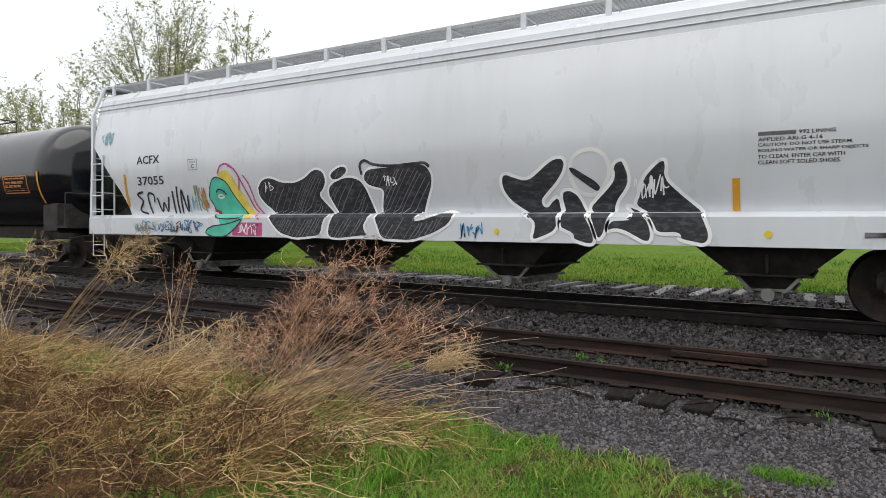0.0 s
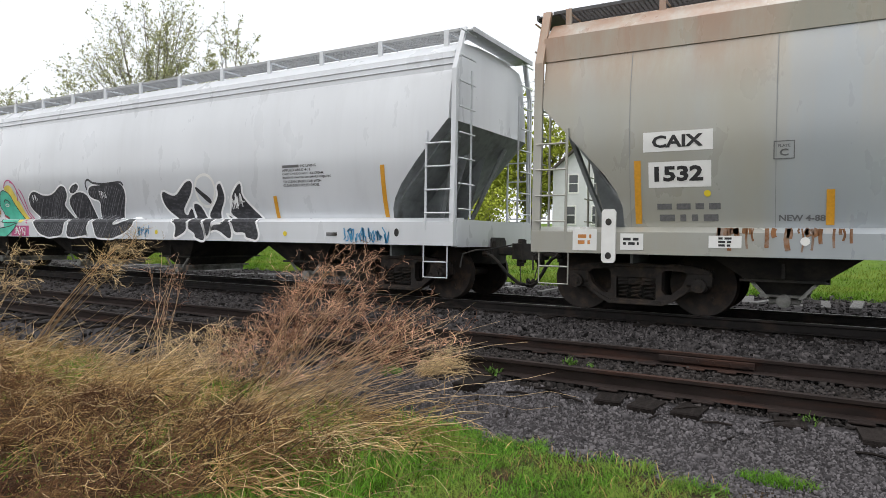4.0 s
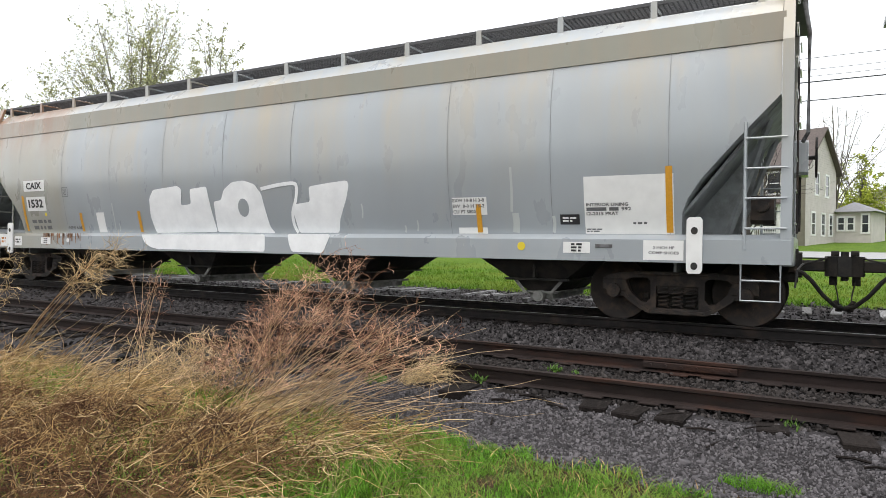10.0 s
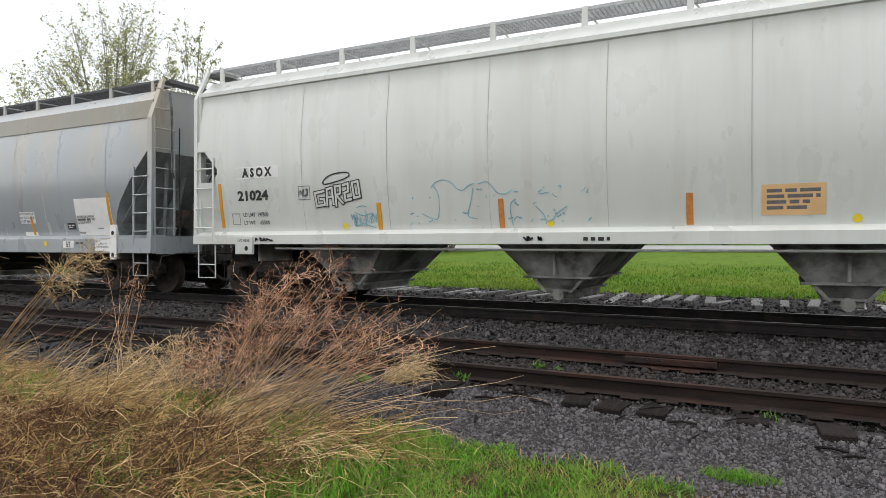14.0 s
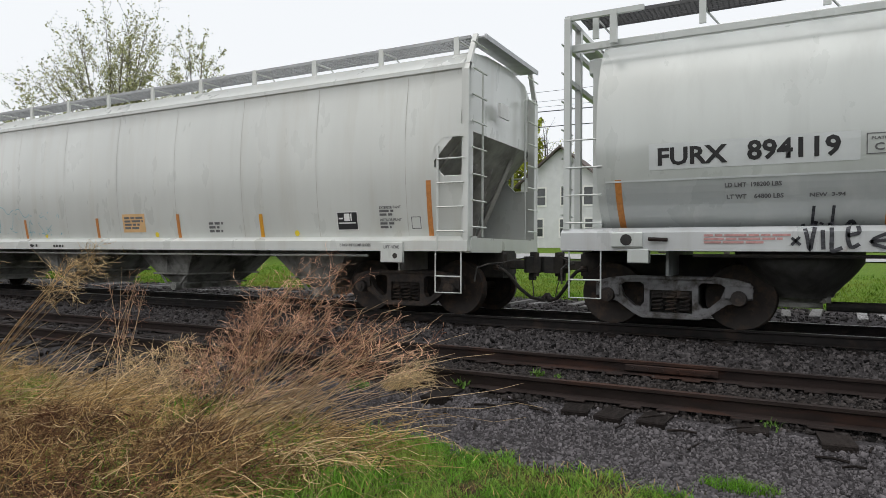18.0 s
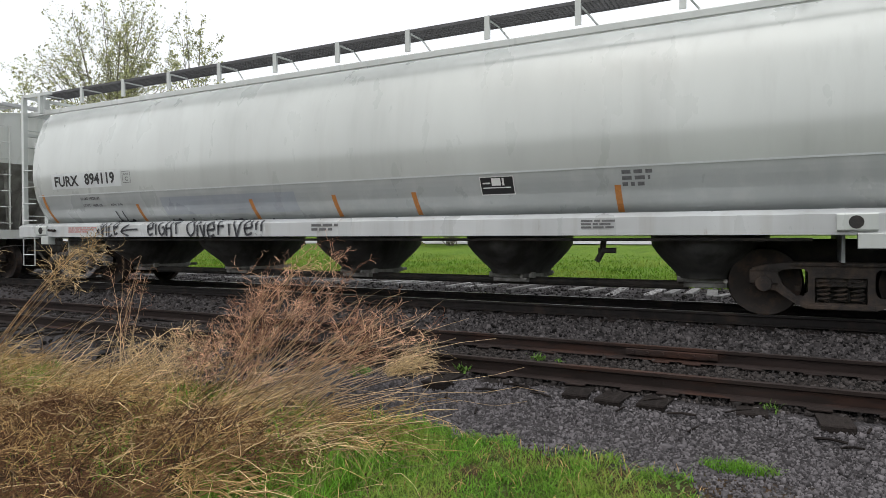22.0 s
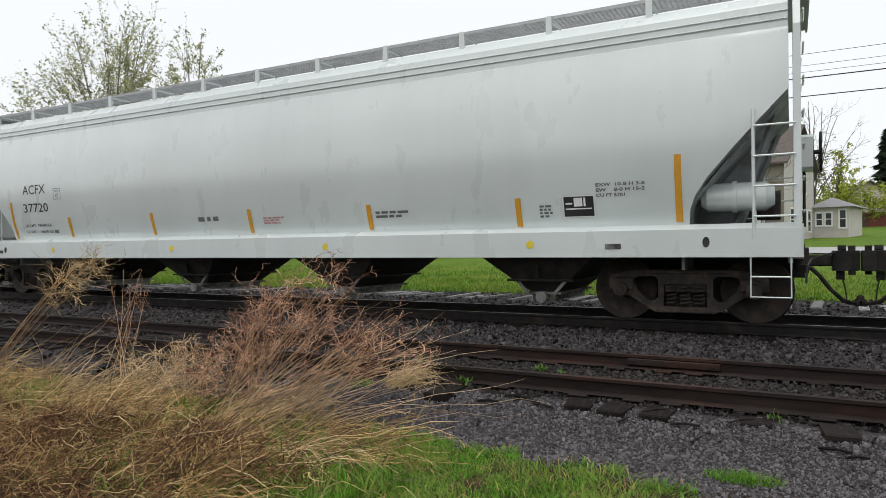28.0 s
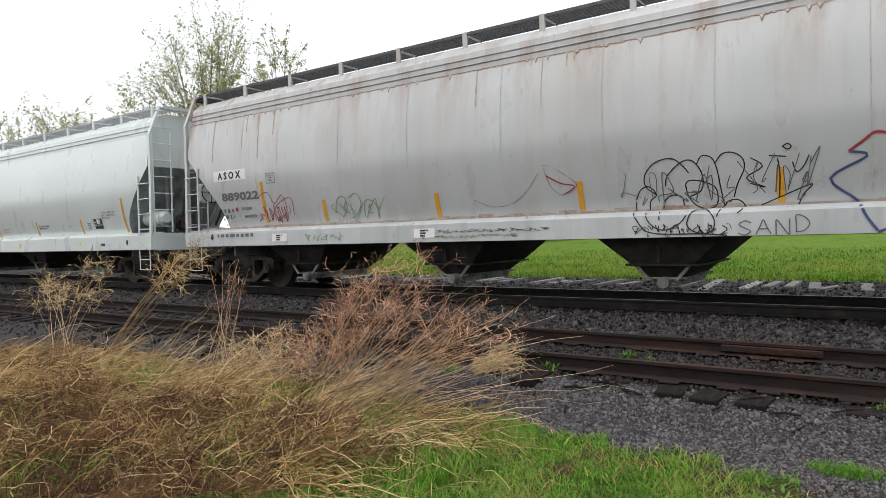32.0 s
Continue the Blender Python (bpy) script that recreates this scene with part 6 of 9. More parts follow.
def build_trees():
    bud = M["bud"]
    crown_tree("tall budding tree with sparse pale spring leaves", -37.9, 27.0, 5.0, 10.4, 5.2, 5.1, bud, 26000, 0.062, limbs=34, per=11, twigs=6, trunks=5, r=0.10, seed=11)
    crown_tree("slender budding tree with sparse leaves", -30.9, 27.2, 6.0, 10.2, 2.2, 4.3, bud, 5600, 0.060, limbs=14, per=9, twigs=5, r=0.08, seed=12)
    crown_tree("low budding tree beside the track", -47.5, 26.0, 3.0, 7.9, 3.6, 3.2, bud, 11000, 0.062, limbs=18, per=9, twigs=4, trunks=3, r=0.09, seed=13)
    crown_tree("low budding tree beside the track", -55.5, 27.0, 3.0, 8.6, 4.2, 3.8, bud, 12000, 0.066, limbs=18, per=9, twigs=4, trunks=3, r=0.10, seed=14)
    crown_tree("low budding tree beside the track", -66, 26, 3.0, 8.6, 4.6, 4.2, bud, 8000, 0.075, limbs=18, per=9, twigs=4, trunks=3, r=0.11, seed=15)
    crown_tree("dark bare branching tree before the porch", -7.0, 42.0, 2.1, 6.3, 3.1, 4.6, bud, 160, 0.05, limbs=30, per=9, twigs=5, r=0.24, name="bare_tree", wood="bark_dark", seed=16)
    crown_tree("dark bare spreading tree before the porch", -3.3, 41.5, 1.6, 5.2, 3.0, 3.8, bud, 140, 0.05, limbs=22, per=8, twigs=5, r=0.17, name="bare_tree", wood="bark_dark", seed=17)
    for x, y, h in ((-22.5, 52, 13.0), (-27.5, 54, 10.5), (-33, 52, 10.0), (-39, 51, 9.5), (-45, 50, 9.5)):
        crown_tree("yellow-green tree in fresh dense leaf behind the field", x, y, 1.5, h * 0.68, h * 0.34, h * 0.40, M["yellow_leaf"], 8000, 0.17, limbs=18, per=7, twigs=3, r=0.16, trunks=2, seed=int(abs(x)))
    crown_tree("bare twiggy tree beside the house", 1.6, 62, 3.0, 9.5, 3.4, 4.0, bud, 300, 0.06, limbs=20, per=8, twigs=4, r=0.16, name="bare_tree", seed=31)
    crown_tree("brown budding tree behind the houses", 4.3, 84, 2.0, 8.6, 3.0, 3.4, M["yellow_leaf"], 1500, 0.14, limbs=14, per=7, twigs=3, r=0.16, seed=32)
    crown_tree("bare twiggy tree behind the house", -9, 62, 3.0, 11.0, 4.2, 4.8, bud, 900, 0.06, limbs=22, per=8, twigs=4, r=0.18, name="bare_tree", wood="bark_dark", seed=33)
    crown_tree("dark twiggy tree beside the white house", -19.3, 57, 2.0, 9.0, 3.0, 4.2, M["yellow_leaf"], 500, 0.10, limbs=26, per=9, twigs=5, r=0.2, name="bare_tree", wood="bark_dark", seed=35)
    conifer(-8.6, 78, 13.5, 3.0)
    conifer(12.0, 112, 13.5, 4.2)
    conifer(14.8, 106, 10.5, 3.6)
    for x, y, h, w in ((-27, 31.5, 4.6, 4.6), (-22.5, 32, 3.6, 4.0), (-31, 31, 5.0, 5.0), (-17, 33, 3.0, 3.6), (-36, 30, 4.6, 5)):
        shrub("yellow-green shrub in fresh leaf", x, y, h, w, M["yellow_leaf"])
    for x, y, h, w in ((4.2, 82, 4.4, 4), (7.0, 88, 5.4, 5), (10.2, 86, 5.0, 5), (12.8, 84, 4.0, 5)):
        shrub("yellow flowering shrub beside the far house", x, y, h, w, M["yellow_leaf"], 2000, 0.14)


build_ballast()
build_lawn()
build_straw()
build_weeds()
sticks_litter()
build_trees()


# ---------------------------------------------------------------- houses, road and wires behind the field
M["siding_tan"] = mat("tan_clapboard", (0.23, 0.21, 0.165), 0.7, vary=0.1, scale=2)
M["siding_grey"] = mat("pale_grey_clapboard", (0.52, 0.485, 0.455), 0.7, vary=0.1, scale=2)
M["siding_white"] = mat("white_clapboard", (0.62, 0.63, 0.65), 0.6, vary=0.08, scale=2)
M["siding_pink"] = mat("pale_pink_siding", (0.62, 0.54, 0.50), 0.7, vary=0.08, scale=2)
M["shingle"] = mat("brown_roof_shingle", (0.105, 0.085, 0.078), 0.9, vary=0.25, scale=9, bump=0.4, bump_scale=14)
M["shingle_grey"] = mat("grey_roof_shingle", (0.22, 0.22, 0.23), 0.9, vary=0.25, scale=9, bump=0.4, bump_scale=14)
M["trim"] = mat("white_house_trim", (0.78, 0.78, 0.77), 0.5, vary=0.05)
M["pane"] = mat("dark_window_glass", (0.04, 0.045, 0.05), 0.06, vary=0.1, spec=0.8)
M["porch_dark"] = mat("shaded_porch_wall", (0.30, 0.27, 0.22), 0.8, vary=0.1)
M["asphalt"] = mat("pale_worn_asphalt", (0.33, 0.33, 0.335), 0.85, vary=0.15, scale=4, bump=0.2, bump_scale=90)
M["wire"] = mat("black_cable", (0.02, 0.02, 0.022), 0.6)
M["red_paint"] = mat("dull_red_boards", (0.20, 0.05, 0.045), 0.7, vary=0.2)


def clapboards(wall, material, x0, x1, y, z0, z1, step=0.16, d=-1):
    """Lapped boards along x on a wall facing d * y."""
    z = z0
    while z < z1 - 0.01:
        t = min(z + step, z1)
        g = Geo().add([(x0, y + d * 0.022, z), (x1, y + d * 0.022, z), (x1, y + d * 0.004, t), (x0, y + d * 0.004, t), (x0, y + d * 0.0, z), (x1, y, z)],
              [(0, 1, 2, 3), (0, 4, 5, 1)])
        part("board", g, material, wall, fix=False)
        z = t


def window(house, x, z, w, h, y=0.0, side=False):
    """Double-hung window on the front (side=False) or on the gable wall."""
    def place(g):
        if side:
            g.v = [(-b, a, c) for a, b, c in g.v]
        return g
    g = Geo()
    for a, b, c, d in ((x - w / 2 - 0.1, x + w / 2 + 0.1, z + h / 2, z + h / 2 + 0.12), (x - w / 2 - 0.1, x + w / 2 + 0.1, z - h / 2 - 0.12, z - h / 2),
                       (x - w / 2 - 0.1, x - w / 2, z - h / 2, z + h / 2), (x + w / 2, x + w / 2 + 0.1, z - h / 2, z + h / 2), (x - w / 2, x + w / 2, z - 0.03, z + 0.03)):
        g.box(a, b, y - 0.07, y + 0.02, c, d)
    f = part("window", place(g), M["trim"], house, "white framed sash window")
    for c, d in ((z - h / 2, z - 0.03), (z + 0.03, z + h / 2)):
        part("pane", place(Geo().box(x - w / 2, x + w / 2, y - 0.035, y - 0.02, c, d)), M["pane"], f)


def build_houses():
    # two-storey clapboard house with a porch; its front runs along local -x, its gable wall along local +y
    x0, y0 = -0.45, 48.6
    z = ground_z(x0, y0)
    h = thing("house", "two-storey tan clapboard house with a white porch", "house", "houses behind the field")
    h.matrix_world = pose(x0, y0, z, 0, 0, -15)
    W, D, E, R = 12.4, 7.2, 5.35, 7.9
    g = Geo().box(-W, 0, 0, D, 0, E)
    g.add([(0, 0, E), (0, D, E), (0, D / 2, R), (-W, 0, E), (-W, D, E), (-W, D / 2, R)], [(0, 1, 2), (3, 5, 4)])
    wall = part("wall", g, M["porch_dark"], h)
    clapboards(wall, M["siding_tan"], -W, 0, 0, 0, E)
    # gable boards paler than the front: the lit side is put into their colour
    zz = 0.0
    while zz < R:
        half = D / 2 * min(1, (R - zz) / (R - E)) if zz > E else D / 2
        t = min(zz + 0.16, R)
        g = Geo().add([(0.024, D / 2 - half, zz), (0.024, D / 2 + half, zz), (0.005, D / 2 + half, t), (0.005, D / 2 - half, t)], [(0, 1, 2, 3)])
        part("board", g, M["siding_grey"], wall, fix=False)
        zz = t
    for s in (0, 1):
        ya, yb = (-0.4, D / 2) if s == 0 else (D + 0.4, D / 2)
        za = E - 0.25
        g = Geo().add([(-W - 0.3, ya, za), (0.35, ya, za), (0.35, yb, R + 0.12), (-W - 0.3, yb, R + 0.12), (-W - 0.3, ya, za + 0.14), (0.35, ya, za + 0.14), (0.35, yb, R + 0.26), (-W - 0.3, yb, R + 0.26)],
                      [(0, 1, 2, 3), (4, 5, 6, 7), (0, 1, 5, 4), (1, 2, 6, 5), (3, 0, 4, 7)])
        part("roof", g, M["shingle"], h)
    for x in (-1.9, -4.3, -6.6, -9.0, -11.2):
        window(h, x, 4.15, 0.8, 1.35)
    for y, zc in ((1.7, 1.5), (4.0, 1.5), (5.9, 1.5), (2.4, 4.2), (4.8, 4.2)):
        window(h, y, zc, 0.75, 1.4, side=True)
    # porch
    part("porch_floor", Geo().box(-12.3, -0.8, -2.2, 0, 0.0, 0.42), M["trim"], h)
    part("porch_roof", Geo().add([(-12.6, -2.5, 2.75), (-0.5, -2.5, 2.75), (-0.5, 0, 3.35), (-12.6, 0, 3.35), (-12.6, -2.5, 2.6), (-0.5, -2.5, 2.6), (-0.5, 0, 2.6), (-12.6, 0, 2.6)],
                                 [(0, 1, 2, 3), (4, 7, 6, 5), (0, 4, 5, 1), (1, 5, 6, 2), (0, 3, 7, 4)]), M["shingle"], h)
    part("porch_beam", Geo().box(-12.4, -0.7, -2.25, -2.1, 2.42, 2.62), M["trim"], h)
    for x in (-12.2, -10.1, -8.0, -6.2, -4.2, -2.5, -0.9):
        part("porch_post", Geo().box(x - 0.09, x + 0.09, -2.25, -2.07, 0.42, 2.45, 0.01), M["trim"], h)
    for a, b in ((-4.1, -1.0), (-8.0, -5.3), (-12.1, -9.4)):
        g = Geo().box(a, b, -2.2, -2.12, 1.15, 1.23).box(a, b, -2.2, -2.12, 0.52, 0.58)
        x = a + 0.08
        while x < b:
            g.box(x - 0.02, x + 0.02, -2.18, -2.14, 0.58, 1.15)
            x += 0.13
        part("porch_railing", g, M["trim"], h, "white baluster railing", fix=False)
    for k in range(3):
        part("step", Geo().box(-5.2, -4.2, -2.2 - 0.3 * (k + 1), -2.2 - 0.3 * k, 0, 0.32 - 0.12 * k), M["trim"], h)
    for x in (-5.2, -4.2):
        part("stair_rail", Geo().tube([(x, -3.2, 0.9), (x, -2.2, 1.2)], 0.04, 4).box(x - 0.05, x + 0.05, -3.25, -3.15, 0, 0.95), M["trim"], h)
    part("door", Geo().box(-4.6, -3.7, -0.05, 0.02, 0.42, 2.45), M["pane"], h, "dark front door")
    for x in (-2.2, -6.4, -8.7, -10.9):
        window(h, x, 1.6, 0.9, 1.3)
    # white gabled house beside it
    w = thing("house", "white two-storey gabled clapboard house with dark roof", "house", "houses behind the field")
    w.matrix_world = pose(-16.2, 50.5, ground_z(-16, 50), 0, 0, 4)
    g = Geo().box(-3.3, 3.3, 0, 9, 0, 5.2)
    g.add([(-3.3, 0, 5.2), (3.3, 0, 5.2), (0, 0, 7.9), (-3.3, 9, 5.2), (3.3, 9, 5.2), (0, 9, 7.9)], [(0, 1, 2), (3, 5, 4)])
    wall = part("wall", g, M["trim"], w)
    zz = 0.0
    while zz < 7.8:
        half = 3.3 * min(1, (7.9 - zz) / 2.7)
        clapboards(wall, M["siding_white"], -half, half, 0, zz, zz + 0.16)
        zz += 0.16
    for s in (-1, 1):
        part("roof", Geo().add([(s * 3.7, -0.5, 4.85), (0, -0.5, 7.95), (0, 9.4, 7.95), (s * 3.7, 9.4, 4.85), (s * 3.7, -0.5, 5.03), (0, -0.5, 8.13), (0, 9.4, 8.13), (s * 3.7, 9.4, 5.03)],
                               [(0, 1, 2, 3), (4, 5, 6, 7), (0, 1, 5, 4), (0, 3, 7, 4)]), M["shingle"], w)
    for x, z in ((-1.8, 1.6), (0.3, 1.6), (2.3, 1.6), (-1.6, 4.1), (0.4, 4.1), (2.2, 4.1)):
        window(w, x, z, 0.7, 1.35)
    # small annex with a hip roof
    a = thing("annex", "small pale grey single-storey building with a grey hip roof", "building", "houses behind the field")
    a.matrix_world = pose(1.35, 55.5, ground_z(1.4, 55), 0, 0, -15)
    wall = part("wall", Geo().box(0, 2.3, 0, 4.5, 0, 2.25), M["siding_grey"], a)
    clapboards(wall, M["siding_grey"], 0, 2.3, -0.003, 0, 2.25, 0.14)
    part("roof", Geo().add([(-0.3, -0.4, 2.2), (2.7, -0.4, 2.2), (2.7, 4.9, 2.2), (-0.3, 4.9, 2.2), (0.9, 1.6, 3.0), (0.9, 3.2, 3.0)],
                           [(0, 1, 4), (1, 2, 5, 4), (2, 3, 5), (3, 0, 4, 5), (0, 3, 2, 1)]), M["shingle_grey"], a)
    for x in (0.45, 1.05, 1.95):
        window(a, x, 1.35, 0.36, 0.85 if x < 1.5 else 1.2, -0.01)
    # far pale house on the rise
    f = thing("far_house", "pale pink gabled house far behind the field", "house", "houses behind the field")
    f.matrix_world = pose(8.1, 92, ground_z(8, 92) - 0.1, 0, 0, 8)
    g = Geo().box(-2.4, 2.4, 0, 7, 0, 3.6)
    g.add([(-2.4, 0, 3.6), (2.4, 0, 3.6), (0, 0, 5.3)], [(0, 1, 2)])
    part("wall", g, M["siding_pink"], f)
    for s in (-1, 1):
        part("roof", Geo().add([(s * 2.8, -0.5, 3.35), (0, -0.5, 5.35), (0, 7.4, 5.35), (s * 2.8, 7.4, 3.35), (s * 2.8, -0.5, 3.5), (0, -0.5, 5.5), (0, 7.4, 5.5), (s * 2.8, 7.4, 3.5)],
                               [(0, 1, 2, 3), (4, 5, 6, 7), (0, 1, 5, 4), (0, 3, 7, 4)]), M["shingle"], f)
    window(f, -0.3, 3.3, 0.9, 1.4)
    part("lower_wall", Geo().box(-1.9, 3.0, -1.2, 0, -0.2, 1.5), M["red_paint"], f, "dull red boarded lower storey")
    part("lower_roof", Geo().box(-2.1, 3.2, -1.5, 0.02, 1.5, 1.65), M["shingle"], f)
    part("wing", Geo().box(-5.6, -2.4, 1.0, 6, 0, 2.4), M["siding_pink"], f)
    part("wing_roof", Geo().add([(-5.9, 0.6, 2.3), (-2.2, 0.6, 2.3), (-2.2, 3.5, 3.7), (-5.9, 3.5, 3.7), (-5.9, 6.4, 2.3), (-2.2, 6.4, 2.3)], [(0, 1, 2, 3), (3, 2, 5, 4), (0, 3, 4), (1, 5, 2)]), M["shingle"], f)


def build_road():
    xs = np.arange(-140, 141, 2.0)
    ys = np.array([34.0, 35.5, 37, 38.5, 40.0])
    v = np.array([(x, y, ground_z(x, y) + 0.05) for y in ys for x in xs])
    i = np.arange(len(v)).reshape(len(ys), len(xs))
    f = np.stack([i[:-1, :-1], i[:-1, 1:], i[1:, 1:], i[1:, :-1]], -1).reshape(-1, 4)
    tagged(new("road", raw_mesh("road", v, f, M["asphalt"], True)), "pale worn asphalt street beyond the field", kind="structure")


def build_wires():
    for y, z, r in ((35, 10.04, 0.012), (35, 9.5, 0.010), (35, 8.93, 0.028), (35, 8.07, 0.024), (34.6, 9.1, 0.010)):
        pts = [(x, y, z + 0.00035 * (x + 3) ** 2) for x in range(-60, 41, 4)]
        solid("overhead_wire", Geo().tube(pts, r, 5), M["wire"], "black overhead utility wire above the street", "cable", "overhead wires")


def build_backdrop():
    """Uneven dark bank, unseen, added to close the place behind the viewpoint and darken reflections."""
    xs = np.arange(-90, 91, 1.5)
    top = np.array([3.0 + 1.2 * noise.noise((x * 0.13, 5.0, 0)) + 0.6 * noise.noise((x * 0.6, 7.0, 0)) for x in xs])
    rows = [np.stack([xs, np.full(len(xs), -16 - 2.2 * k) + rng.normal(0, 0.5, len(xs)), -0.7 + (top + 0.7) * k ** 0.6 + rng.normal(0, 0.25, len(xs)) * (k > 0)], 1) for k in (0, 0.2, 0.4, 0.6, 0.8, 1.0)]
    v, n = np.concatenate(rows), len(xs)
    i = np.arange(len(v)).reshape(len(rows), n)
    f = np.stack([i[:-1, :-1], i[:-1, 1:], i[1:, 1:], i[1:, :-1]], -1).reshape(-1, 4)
    tagged(new("backdrop", raw_mesh("backdrop", v, f, M["backdrop"])), "unseen dark bank added on the near side to darken reflections", kind="structure")


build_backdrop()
build_ties()
build_houses()
build_road()
build_wires()


